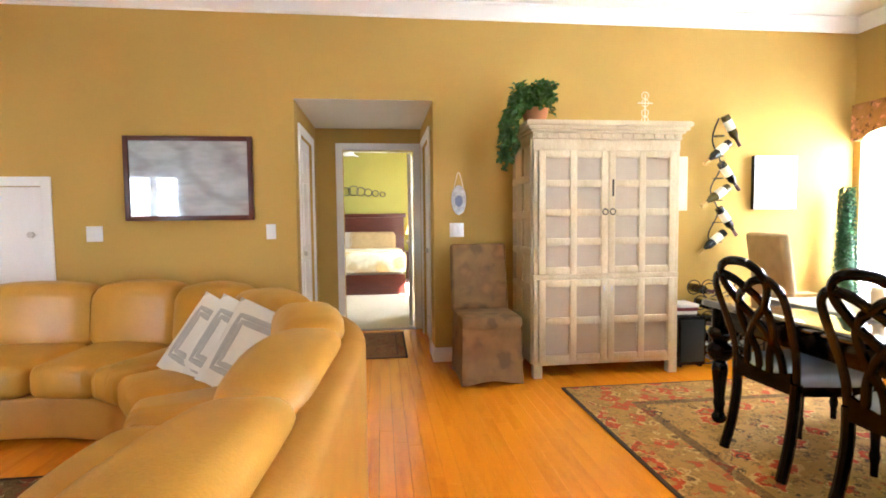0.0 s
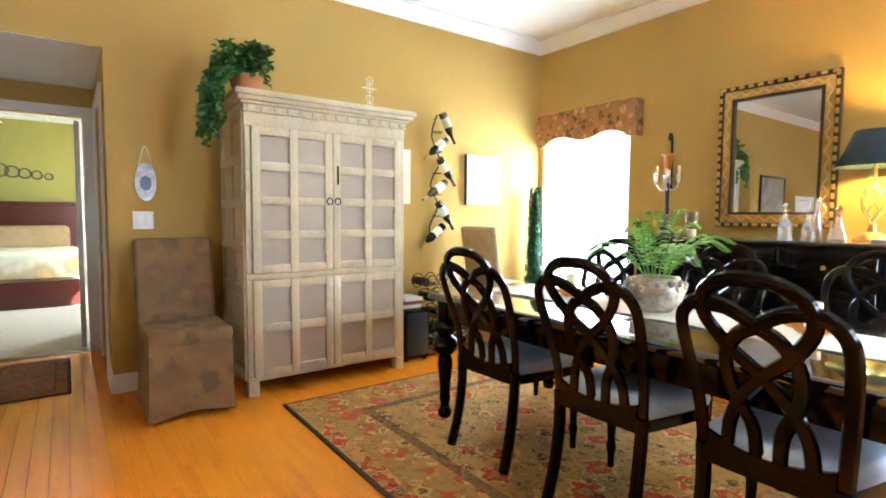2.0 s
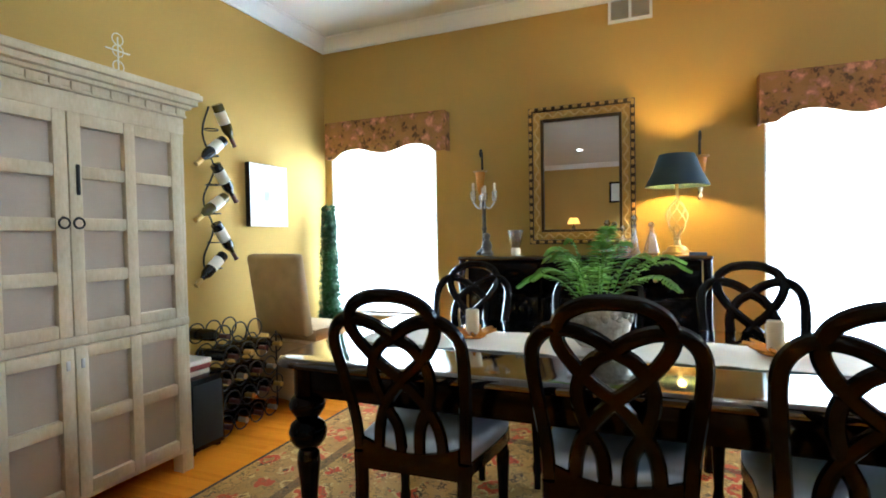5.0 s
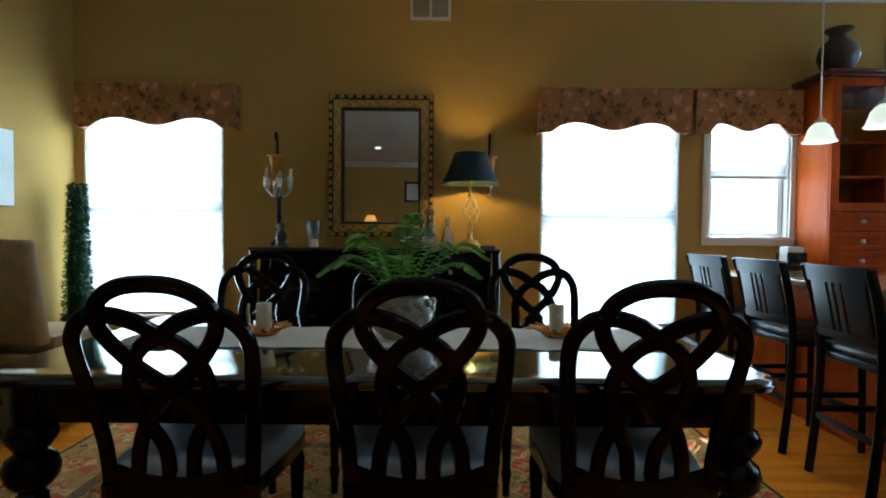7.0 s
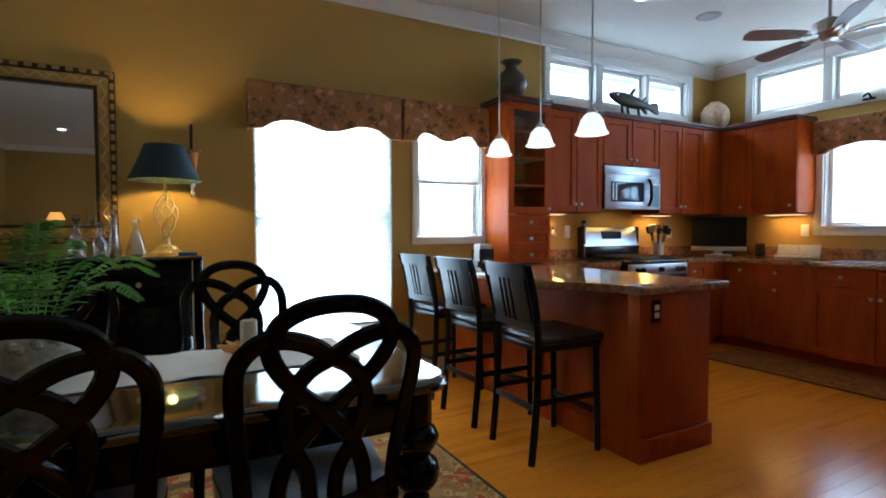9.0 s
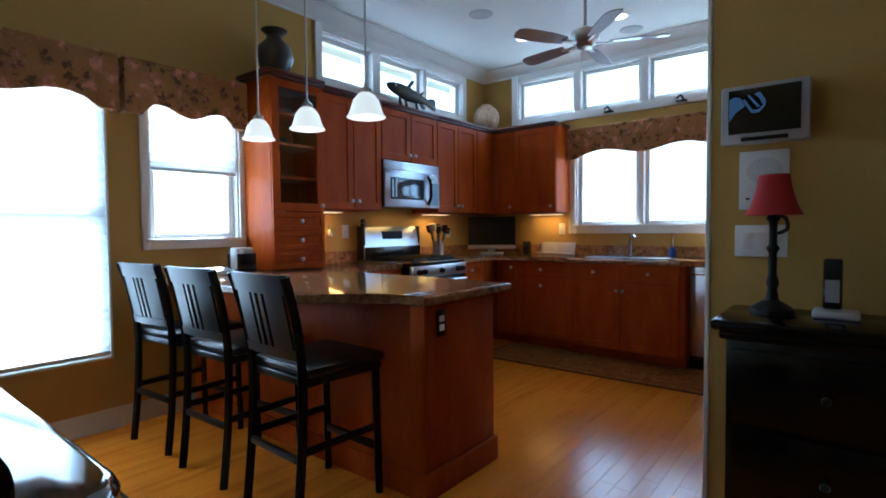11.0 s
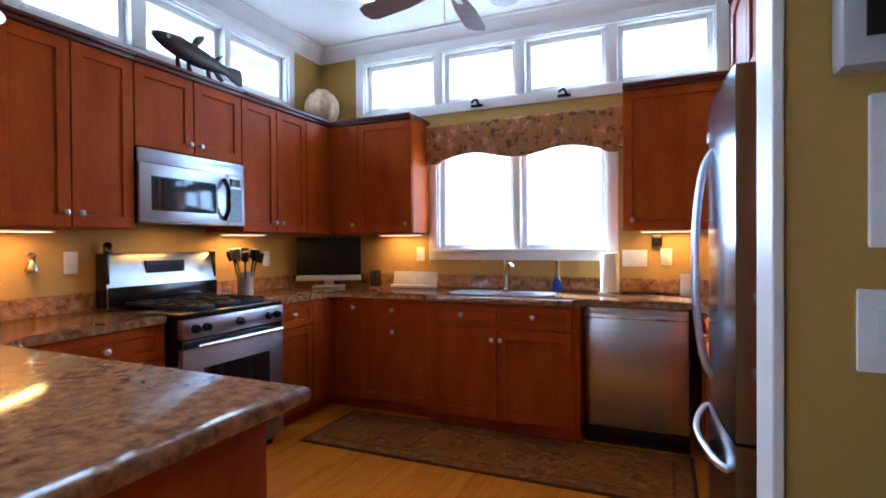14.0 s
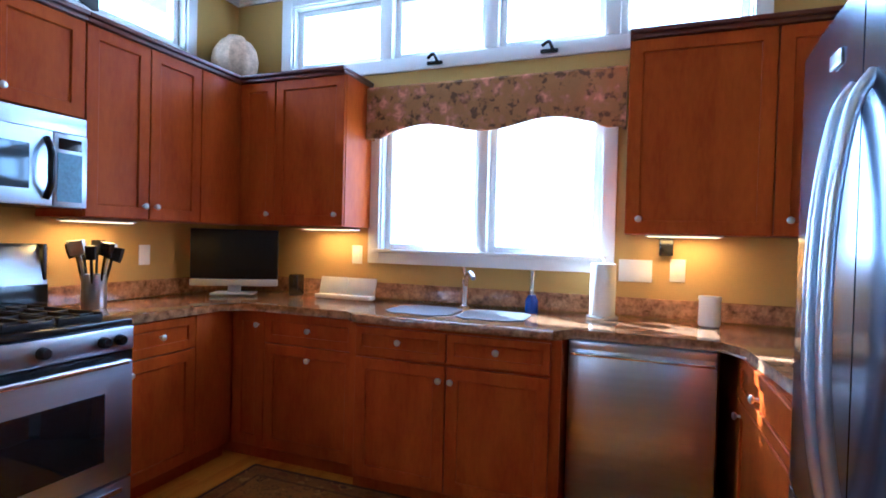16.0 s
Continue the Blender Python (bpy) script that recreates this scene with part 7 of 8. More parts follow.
for dx, dy, h, w, fat in ((4.34, 1.78, 0.24, 0.046, 1), (4.44, 1.68, 0.20, 0.04, 1), (4.36, 1.60, 0.27, 0.038, 0), (4.36, 1.49, 0.22, 0.06, 0)):
    d = thing("decanter", (dx, dy, 1.067), "clear cut crystal decanter with a stopper", "decanter", "decanters on the buffet")
    part("body", lathe(bmesh.new(), dx, dy, [(w * 0.9, 1.066), (w, 1.075), (w, 1.066 + h * 0.40) if fat else (w * 0.72, 1.066 + h * 0.30), (w * 0.4, 1.066 + h * 0.60), (0.013, 1.066 + h * 0.68), (0.018, 1.066 + h * 0.76)], 16), CRYSTAL, d)
    part("stopper", lathe(bmesh.new(), dx, dy, [(0.010, 1.067 + h * 0.76), (0.012, 1.066 + h * 0.80), (0.026, 1.066 + h * 0.90), (0.012, 1.066 + h)], 12), CRYSTAL, d)
solo("blue_box", boxes((4.14, 4.20, 1.17, 1.27, 1.066, 1.085), bev=0.004), material("blue_card", (0.03, 0.10, 0.30), 0.6), "small blue box at the end of the buffet", "box")


# ---- wall hangings ----
def framed(name, x, z, w, h, depth, fw, frame_mat, art_mat, label, y=N, glazed=False):
    t = thing(name, (x, y, z), label, "picture")
    for a, b, q0, q1 in ((x - w / 2, x - w / 2 + fw, z, z + h), (x + w / 2 - fw, x + w / 2, z, z + h), (x - w / 2 + fw, x + w / 2 - fw, z, z + fw), (x - w / 2 + fw, x + w / 2 - fw, z + h - fw, z + h)):
        part("frame_bar", boxes((a, b, y - depth, y - 0.002, q0, q1), bev=0.004), frame_mat, t)
    part("picture", boxes((x - w / 2 + fw, x + w / 2 - fw, y - depth * 0.6, y - 0.003, z + fw, z + h - fw)), art_mat, t)
    if glazed:
        part("glass", boxes((x - w / 2 + fw, x + w / 2 - fw, y - depth * 0.6 - 0.005, y - depth * 0.6 - 0.003, z + fw, z + h - fw)), PANE, t).visible_shadow = False
    return t


def seascape(name):
    m = material(name, (0.30, 0.30, 0.29), 0.35, scale=2.2, fine=14, bump=0.0, second=(0.62, 0.62, 0.58), stretch=(1, 1, 4), coat=0.8)
    nt = m.node_tree
    p = nt.nodes["Principled BSDF"]
    base = p.inputs["Base Color"].links[0].from_socket
    wv = nt.nodes.new("ShaderNodeTexWave")
    wv.inputs["Scale"].default_value, wv.inputs["Distortion"].default_value, wv.inputs["Detail"].default_value = 0.9, 7, 4
    co = nt.nodes.new("ShaderNodeTexCoord")
    mp = nt.nodes.new("ShaderNodeMapping")
    mp.inputs["Scale"].default_value = (0.8, 1, 3.2)
    mp.inputs["Rotation"].default_value = (0, 0.25, 0)
    nt.links.new(co.outputs["Object"], mp.inputs[0])
    nt.links.new(mp.outputs[0], wv.inputs["Vector"])
    mr = nt.nodes.new("ShaderNodeMapRange")
    mr.inputs[1].default_value, mr.inputs[2].default_value, mr.inputs[3].default_value, mr.inputs[4].default_value = 0.0, 0.35, 0.42, 0.0
    nt.links.new(wv.outputs[1], mr.inputs[0])
    mx = nt.nodes.new("ShaderNodeMix")
    mx.data_type = "RGBA"
    nt.links.new(mr.outputs[0], mx.inputs[0])
    nt.links.new(base, mx.inputs[6])
    mx.inputs[7].default_value = (0.24, 0.21, 0.19, 1)
    nt.links.new(mx.outputs[2], p.inputs["Base Color"])
    return m


framed("framed_painting", -1.33, 1.265, 1.0, 0.685, 0.035, 0.04, MAHOGANY, seascape("grey_seascape"), "grey seascape in a dark wooden frame behind glass", glazed=True)
cv = thing("canvas_print", (3.85, N, 1.32), "pale canvas print with dark sides", "picture")
part("stretcher", boxes((3.645, 4.075, N - 0.045, N - 0.002, 1.315, 1.81), bev=0.003), BLACK, cv)
part("print", boxes((3.648, 4.072, N - 0.0495, N - 0.0455, 1.318, 1.807)), material("faint_print", (0.70, 0.72, 0.66), 0.7, scale=6, fine=60, second=(0.80, 0.80, 0.76)), cv)
part("motif", boxes((3.80, 3.92, N - 0.0515, N - 0.050, 1.52, 1.60), bev=0.0005), material("faint_grey_green", (0.58, 0.63, 0.57), 0.8), cv)
solo("small_canvas", boxes((2.66, 3.0, N - 0.03, N - 0.002, 1.31, 1.80), bev=0.004), material("cream_print", (0.66, 0.60, 0.42), 0.7), "narrow cream canvas beside the armoire", "picture")
og = thing("wall_charm", (0.89, N, 1.3), "blue and white ceramic charm hung on a cord", "wall ornament")
bm = bmesh.new()
prism(bm, [(0.065 * math.cos(a * math.pi / 10), 0.13 * math.sin(a * math.pi / 10)) for a in range(20)], -0.012, 0.0, m=Matrix.Translation((0.89, N - 0.014, 1.42)) @ pose(0, 0, 0, 90))
part("plaque", bm, material("glazed_white", (0.34, 0.34, 0.36), 0.3, vary=0.4, scale=30), og)
bm = bmesh.new()
prism(bm, [(0.035 * math.cos(a * math.pi / 8), 0.05 * math.sin(a * math.pi / 8)) for a in range(16)], -0.004, 0.0, m=Matrix.Translation((0.89, N - 0.0145, 1.41)) @ pose(0, 0, 0, 90))
part("motif", bm, material("cobalt_glaze", (0.06, 0.08, 0.16), 0.3), og)
part("cord", tube(bmesh.new(), smooth_path([(0.85, N - 0.006, 1.53), (0.89, N - 0.006, 1.66), (0.93, N - 0.006, 1.53)]), 0.003, 6), LINEN, og)

wr = thing("wall_wine_rack", (3.28, N, 0.9), "iron wall rack holding six tilted wine bottles", "wine rack")
bm = bmesh.new()
tube(bm, smooth_path([(3.30, N - 0.02, 2.15), (3.24, N - 0.02, 1.95), (3.33, N - 0.02, 1.72), (3.23, N - 0.02, 1.50), (3.31, N - 0.02, 1.30), (3.22, N - 0.02, 1.10), (3.24, N - 0.02, 0.98)]), 0.007, 6)
for z in (1.98, 1.80, 1.60, 1.40, 1.20, 1.02):
    tube(bm, [(3.27 + 0.045 * math.cos(a * math.pi / 8), N - 0.07 + 0.045 * math.sin(a * math.pi / 8), z) for a in range(16)], 0.004, 5, True)
part("rack", bm, IRON, wr)
BOT = [(0.036, 0), (0.038, 0.008), (0.038, 0.185), (0.032, 0.205), (0.016, 0.235), (0.0145, 0.30), (0.017, 0.302), (0.017, 0.31)]
for i, (x0, z0, x1, z1) in enumerate(((3.31, 2.16, 3.47, 1.88), (3.36, 1.92, 3.10, 1.71), (3.28, 1.74, 3.46, 1.50), (3.36, 1.52, 3.10, 1.35), (3.27, 1.33, 3.45, 1.08), (3.33, 1.11, 3.09, 0.92))):
    d = Vector((x1 - x0, 0, z1 - z0)).normalized()
    m = Matrix.Translation((x0, N - 0.085, z0)) @ d.to_track_quat("Z", "Y").to_matrix().to_4x4()
    b = thing("wine_bottle", (x0, N - 0.085, z0), "dark wine bottle with a pale label in the wall rack", "bottle", "bottles in the wall rack")
    part("glass", lathe(bmesh.new(), 0, 0, BOT, 16, m=m), BOTTLE if i not in (0, 3) else material("olive_bottle_glass", (0.06, 0.045, 0.008), 0.1, bump=0), b)
    part("label", lathe(bmesh.new(), 0, 0, [(0.0387, 0.05), (0.0387, 0.14)], 16, m=m), LABEL, b, "pale paper label")
    part("foil", lathe(bmesh.new(), 0, 0, [(0.0165, 0.25), (0.0155, 0.30), (0.018, 0.302), (0.018, 0.312)], 12, m=m), FOIL if i % 2 else MAHOGANY, b)

# floor wine rack with hoops, and the black box beside the armoire
fw = thing("floor_wine_rack", (3.15, 4.05, 0), "dark iron hoop rack full of wine bottles", "wine rack")
hoops = []
for r, z in enumerate((0.08, 0.22, 0.36, 0.50, 0.64)):
    for c in range(4 if r < 4 else 3):
        hoops.append((2.95 + c * 0.135 + (0.065 if r % 2 else 0), z))
for x, z in hoops:
    for y in (3.92, 4.14):
        part("hoop", tube(bmesh.new(), [(x + 0.062 * math.cos(a * math.pi / 10), y, z + 0.062 * math.sin(a * math.pi / 10) - 0.008) for a in range(20)], 0.005, 5, True), IRON, fw)
for x in (2.89, 3.55):
    part("upright", tube(bmesh.new(), [(x, 4.03, 0.0), (x, 4.03, 0.55)], 0.007, 6), IRON, fw)
for x, z in hoops[:17]:
    m = Matrix.Translation((x, 4.19, z - 0.012)) @ pose(0, 0, 0, 90)
    b = thing("wine_bottle", (x, 4.0, z - 0.01), "dark wine bottle lying in the hoop rack", "bottle", "bottles in the floor rack")
    part("glass", lathe(bmesh.new(), 0, 0, BOT, 12, m=m), BOTTLE, b)
    part("foil", lathe(bmesh.new(), 0, 0, [(0.0165, 0.25), (0.0155, 0.30), (0.018, 0.302), (0.018, 0.312)], 10, m=m), (FOIL, MAHOGANY, NICKEL)[int(x * 100) % 3], b)
sb = thing("subwoofer", (2.78, 4.1, 0), "black cube speaker on the floor beside the armoire", "speaker")
part("cabinet", boxes((2.64, 2.885, 3.86, 4.25, 0.02, 0.43), bev=0.008), BLACK, sb)
part("grille", boxes((2.66, 2.865, 3.852, 3.8595, 0.05, 0.40), bev=0.003), material("speaker_cloth", (0.012, 0.012, 0.013), 0.9), sb)
for fx in (2.66, 2.84):
    part("foot", boxes((fx, fx + 0.03, 3.88, 4.23, 0, 0.0195)), BLACK, sb)
for k in range(3):
    solo("book", boxes((2.67 + 0.01 * k, 2.85 + 0.008 * k, 3.93, 4.15, 0.431 + 0.03 * k, 0.459 + 0.03 * k), bev=0.004), (LINEN, material("dark_red_cover", (0.20, 0.03, 0.03), 0.6), PLATE)[k], "book lying in a stack on the black speaker", "book", "stacked books")
cs = thing("cross_figure", (2.41, 4.02, 1.996), "small pale wire cross ornament on the armoire", "ornament")
bm = bmesh.new()
tube(bm, [(2.41, 4.02, 2.0), (2.41, 4.02, 2.27)], 0.004, 6)
tube(bm, [(2.345, 4.02, 2.20), (2.475, 4.02, 2.20)], 0.004, 6)
for z in (2.06, 2.12, 2.20, 2.26):
    tube(bm, [(2.41 + 0.03 * math.cos(a * math.pi / 6), 4.02, z + 0.03 * math.sin(a * math.pi / 6)) for a in range(12)], 0.0028, 5, True)
part("figure", bm, LABEL, cs)
part("foot", lathe(bmesh.new(), 2.41, 4.02, [(0.045, 1.996), (0.04, 2.005), (0.012, 2.012)], 16), LABEL, cs)

# ---- partition: television, intercom, dresser, lamp ----
tv = thing("television", (1.40, -1.22, 1.5), "small silver wall-mounted television showing a dark picture", "television")
bm = bmesh.new()
box(bm, 1.27, 1.535, -1.255, -1.205, 1.50, 1.705, 0.008)
part("case", bm, SILVER_PLASTIC, tv)
part("screen", boxes((1.295, 1.51, -1.2045, -1.2015, 1.535, 1.69)), BLACK_GLASS, tv)
ON_SCREEN = glow("screen_picture", (0.30, 0.46, 0.75), 0.032)
ON_SCREEN.node_tree.nodes["Principled BSDF"].inputs["Base Color"].default_value = (0.01, 0.012, 0.015, 1)
for outline in ([(0.01, 0.20), (0.10, 0.15), (0.18, 0.20), (0.24, 0.38), (0.10, 0.52), (0.01, 0.72)], [(0.20, 0.25), (0.23, 0.22), (0.345, 0.48), (0.43, 0.49), (0.49, 0.40), (0.525, 0.42), (0.44, 0.555), (0.33, 0.555)], [(0.27, 0.15), (0.30, 0.15), (0.45, 0.42), (0.42, 0.45)], [(0.36, 0.13), (0.45, 0.10), (0.50, 0.22), (0.53, 0.30), (0.525, 0.42), (0.49, 0.40), (0.44, 0.24)]):
    bm = bmesh.new()
    prism(bm, [(1.51 - 0.215 * a, 1.69 - 0.155 * b) for a, b in outline], 0, 0.0006, m=Matrix.Translation((0, -1.2009, 0)) @ pose(0, 0, 0, 90))
    part("picture", bm, ON_SCREEN, tv, "pale blue shape on the lit screen")
part("bracket", boxes((1.36, 1.44, -1.288, -1.2555, 1.56, 1.64)), BLACK, tv)
part("grille", boxes((1.33, 1.47, -1.2045, -1.2025, 1.508, 1.522)), BLACK, tv)
ic = thing("intercom", (1.405, -1.29, 1.27), "white wall intercom with a round slotted speaker", "intercom")
part("panel", boxes((1.33, 1.485, -1.288, -1.276, 1.27, 1.48), bev=0.003), PLATE, ic)
for k in range(14):
    z = 1.365 + k * 0.0065
    w = 0.055 * math.sqrt(max(0.05, 1 - ((k - 6.5) / 7.2) ** 2))
    part("slot", boxes((1.405 - w, 1.405 + w, -1.2757, -1.2747, z, z + 0.0022)), GREY_WEAVE, ic)
for k in range(6):
    part("button", boxes((1.35 + 0.02 * k, 1.362 + 0.02 * k, -1.2757, -1.272, 1.305, 1.312), bev=0.001), (PLATE, BLACK)[k % 2], ic)
ds = thing("dresser", (0.95, -1.1, 0), "black dresser with a moulded top by the partition", "dresser")
part("top", boxes((0.42, 1.50, -1.272, -0.88, 0.885, 0.92), bev=0.012), ESPRESSO, ds)
part("body", boxes((0.46, 1.46, -1.272, -0.92, 0.08, 0.884), bev=0.004), ESPRESSO, ds)
part("cornice", boxes((0.44, 1.48, -1.272, -0.90, 0.855, 0.8845), bev=0.010), ESPRESSO, ds)
part("plinth", boxes((0.45, 1.47, -1.272, -0.91, 0.0, 0.079), bev=0.006), ESPRESSO, ds)
for k in range(3):
    for x0, x1 in ((0.48, 0.955), (0.965, 1.44)):
        d_ = part("drawer", boxes((x0, x1, -0.9195, -0.905, 0.11 + k * 0.245, 0.34 + k * 0.245), bev=0.005), ESPRESSO, ds)
        part("knob", lathe(bmesh.new(), 0, 0, [(0.006, 0), (0.006, 0.012), (0.014, 0.02), (0.010, 0.03)], 10, m=pose((x0 + x1) / 2, -0.905, 0.225 + k * 0.245, -90)), IRON, d_)
rl = thing("table_lamp", (1.36, -1.12, 0.92), "small lamp with a bright red bell shade and dark base", "lamp")
part("base", lathe(bmesh.new(), 1.36, -1.12, [(0.065, 0.920), (0.065, 0.935), (0.045, 0.95), (0.02, 0.965), (0.014, 1.0), (0.02, 1.02), (0.012, 1.05), (0.012, 1.12), (0.020, 1.135), (0.012, 1.15), (0.012, 1.22), (0.022, 1.235), (0.010, 1.25), (0.010, 1.30)], 20), IRON, rl)
bm = bmesh.new()
rings = []
for r, z in ((0.084, 1.245), (0.068, 1.275), (0.052, 1.33), (0.045, 1.378), (0.042, 1.378), (0.049, 1.33), (0.065, 1.275), (0.081, 1.247)):
    rings.append([bm.verts.new((1.36 + r * math.cos(2 * math.pi * k / 16), -1.12 + r * math.sin(2 * math.pi * k / 16), z)) for k in range(16)])
for a, b in zip(rings, rings[1:] + rings[:1]):
    for k in range(16):
        bm.faces.new((a[k], a[(k + 1) % 16], b[(k + 1) % 16], b[k]))
part("shade", bm, RED_CLOTH, rl, "bright red pleated shade")
part("arm", tube(bmesh.new(), smooth_path([(1.36, -1.12, 1.25), (1.325, -1.10, 1.235), (1.32, -1.10, 1.20), (1.345, -1.11, 1.185)]), 0.006, 6), IRON, rl)
ph = thing("cordless_phone", (1.19, -1.12, 0.92), "grey cordless phone standing in its dock", "telephone")
part("dock", boxes((1.13, 1.25, -1.17, -1.07, 0.9205, 0.945), bev=0.008), SILVER_PLASTIC, ph)
bm = bmesh.new()
box(bm, -0.025, 0.025, -0.014, 0.014, 0, 0.16, 0.008, pose(1.20, -1.12, 0.946, 8))
part("handset", bm, BLACK, ph)
part("keys", boxes((1.182, 1.218, -1.104, -1.1005, 0.97, 1.04)), SILVER_PLASTIC, ph)
framed_side = thing("framed_print", (0.78, -1.29, 1.45), "dark framed print on the partition wall", "picture")
part("frame", boxes((0.45, 1.03, -1.288, -1.262, 1.45, 1.95), bev=0.006), MAHOGANY, framed_side)
part("print", boxes((0.50, 0.98, -1.2615, -1.259, 1.50, 1.90)), PALE_PANEL, framed_side)

# ---- rugs ----
kr = solo("kitchen_rug", boxes((-1.17, 1.17, -0.33, 0.33, 0, 0.010), bev=0.004), oriental("kitchen_runner", 1.17, 0.33, (0.26, 0.095, 0.013), (0.21, 0.048, 0.008), (0.085, 0.030, 0.008), (0.42, 0.19, 0.035), 0.12, 9), "brown and gold patterned runner before the sink", "rug")
kr.location = (2.76, -3.42, 0.001)
hr = solo("hall_rug", boxes((-0.26, 0.26, -0.52, 0.52, 0, 0.009), bev=0.004), oriental("hall_mat", 0.26, 0.52, (0.26, 0.12, 0.045), (0.24, 0.05, 0.02), (0.06, 0.03, 0.02), (0.33, 0.24, 0.12), 0.10, 14), "small dark red patterned mat before the bedroom", "rug")
hr.location = (0.18, 5.05, 0.001)
lr = solo("living_rug", boxes((-1.1, 1.1, -1.0, 1.0, 0, 0.012), bev=0.004), oriental("living_carpet", 1.1, 1.0, (0.15, 0.10, 0.05), (0.22, 0.06, 0.03), (0.03, 0.03, 0.02), (0.4, 0.32, 0.18), 0.25, 10), "dark patterned rug before the sofa", "rug")
lr.location = (-2.3, 1.6, 0.001)
ct = thing("coffee_table", (-2.1, 1.75, 0), "low glass-topped coffee table on the rug", "table")
part("top", boxes((-2.65, -1.62, 1.35, 2.15, 0.40, 0.412), bev=0.004), glass("green_edge_glass", (0.70, 0.86, 0.80)), ct)
for x in (-2.55, -1.76):
    for y in (1.45, 2.05):
        part("leg", boxes((x, x + 0.05, y, y + 0.05, 0.013, 0.399), bev=0.005), ESPRESSO, ct)

# ---- cushions on the sofa ----
for px, py, pz, rz, tilt in ((-0.84, 2.70, 0.335, -30, -32), (-0.69, 2.60, 0.33, -26, -31), (-0.54, 2.48, 0.32, -22, -30)):
    c = thing("throw_pillow", (px, py, pz + 0.06), "white cushion with a woven grey square border", "pillow", "cushions on the sofa")
    m = pose(px, py, pz + 0.08, tilt, 0, rz) @ pose(0, 0, 0, 0, 16, 0)
    n = 14
    bm = bmesh.new()
    for s_ in (-1, 1):
        g = []
        for i in range(n + 1):
            row = []
            for j in range(n + 1):
                u, v_ = i / n * 2 - 1, j / n * 2 - 1
                puff = 0.050 * (max(0, (1 - u ** 4) * (1 - v_ ** 4))) ** 0.55
                row.append(bm.verts.new(m @ Vector((u * 0.235 * (1 - 0.05 * (1 - abs(v_))), s_ * puff, 0.24 + v_ * 0.235 * (1 - 0.05 * (1 - abs(u)))))))
            g.append(row)
        for i in range(n):
            for j in range(n):
                bm.faces.new((g[i][j], g[i + 1][j], g[i + 1][j + 1], g[i][j + 1]))
    bmesh.ops.remove_doubles(bm, verts=bm.verts, dist=0.0005)
    part("cover", bm, LINEN, c)
    bm = bmesh.new()
    for w in (0.142, 0.112):
        ring = [(-w, -w), (w, -w), (w, w), (-w, w)]
        pts = []
        for (x0, z0), (x1, z1) in zip(ring, ring[1:] + ring[:1]):
            for k in range(6):
                u = k / 6
                x, z = x0 + (x1 - x0) * u, z0 + (z1 - z0) * u
                puff = 0.050 * ((1 - (x / 0.235) ** 4) * (1 - (z / 0.235) ** 4)) ** 0.55
                pts.append(m @ Vector((x, -puff - 0.0005, 0.24 + z)))
        tube(bm, pts, 0.015, 6, True, flat=0.22, up=m.to_3x3() @ Vector((0, 1, 0)))
    part("woven_square", bm, GREY_WEAVE, c, "raised grey woven square")

# ---- bedroom ----
bed = thing("bed", (-0.35, 9.6, 0), "wide bed with a dark headboard and floral cover", "bed")
QUILT = floral("medallion_quilt", (0.66, 0.60, 0.44), (0.48, 0.33, 0.13), (0.55, 0.44, 0.24), 3.2)
part("headboard", boxes((-1.32, 0.68, 10.68, 10.76, 0.0, 1.30), (-1.36, 0.72, 10.66, 10.78, 1.30, 1.38), bev=0.01), MAHOGANY, bed)
part("footboard", boxes((-1.28, 0.60, 8.52, 8.58, 0.0, 0.34), bev=0.01), MAHOGANY, bed)
part("rail", boxes((-1.26, 0.58, 8.585, 10.675, 0.12, 0.30)), MAHOGANY, bed)
part("mattress", boxes((-1.24, 0.57, 8.59, 10.67, 0.3005, 0.62), bev=0.05), LINEN, bed)
part("quilt", boxes((-1.30, 0.62, 8.50, 10.1, 0.36, 0.70), bev=0.09, m=None), QUILT, bed, "cream quilt with gold medallions")
for px, w, mt in ((-0.9, 0.62, LINEN), (-0.2, 0.62, BEIGE_CLOTH), (0.22, 0.55, BEIGE_CLOTH), (-0.55, 0.5, PALE_PANEL)):
    bm = bmesh.new()
    box(bm, -w / 2, w / 2, -0.09, 0.09, 0, 0.40, 0.08, pose(px, 10.45, 0.63, -22), 3)
    solo("bed_pillow", bm, mt, "plump pillow leaning on the headboard", "pillow", "pillows on the bed")
wa = thing("wall_sculpture", (-0.35, 10.79, 1.7), "grey metal scroll ornament above the bed", "wall ornament")
bm = bmesh.new()
for k in range(9):
    cx = -0.95 + 0.15 * k
    r = 0.10 - 0.012 * abs(k - 4)
    tube(bm, [(cx + r * math.cos(a * math.pi / 8), 10.785, 1.78 + 0.08 * (1 - abs(k - 4) / 4) + r * math.sin(a * math.pi / 8)) for a in range(16)], 0.016, 5, True, flat=0.5)
part("scrolls", bm, PEWTER, wa)
bf = thing("ceiling_fan", (-0.3, 8.2, 2.65), "white bedroom ceiling fan", "ceiling fan")
part("motor", lathe(bmesh.new(), -0.3, 8.2, [(0.05, 2.26), (0.10, 2.29), (0.11, 2.36), (0.04, 2.40), (0.02, 2.41), (0.02, 2.62), (0.06, 2.649)], 20), WHITE, bf)
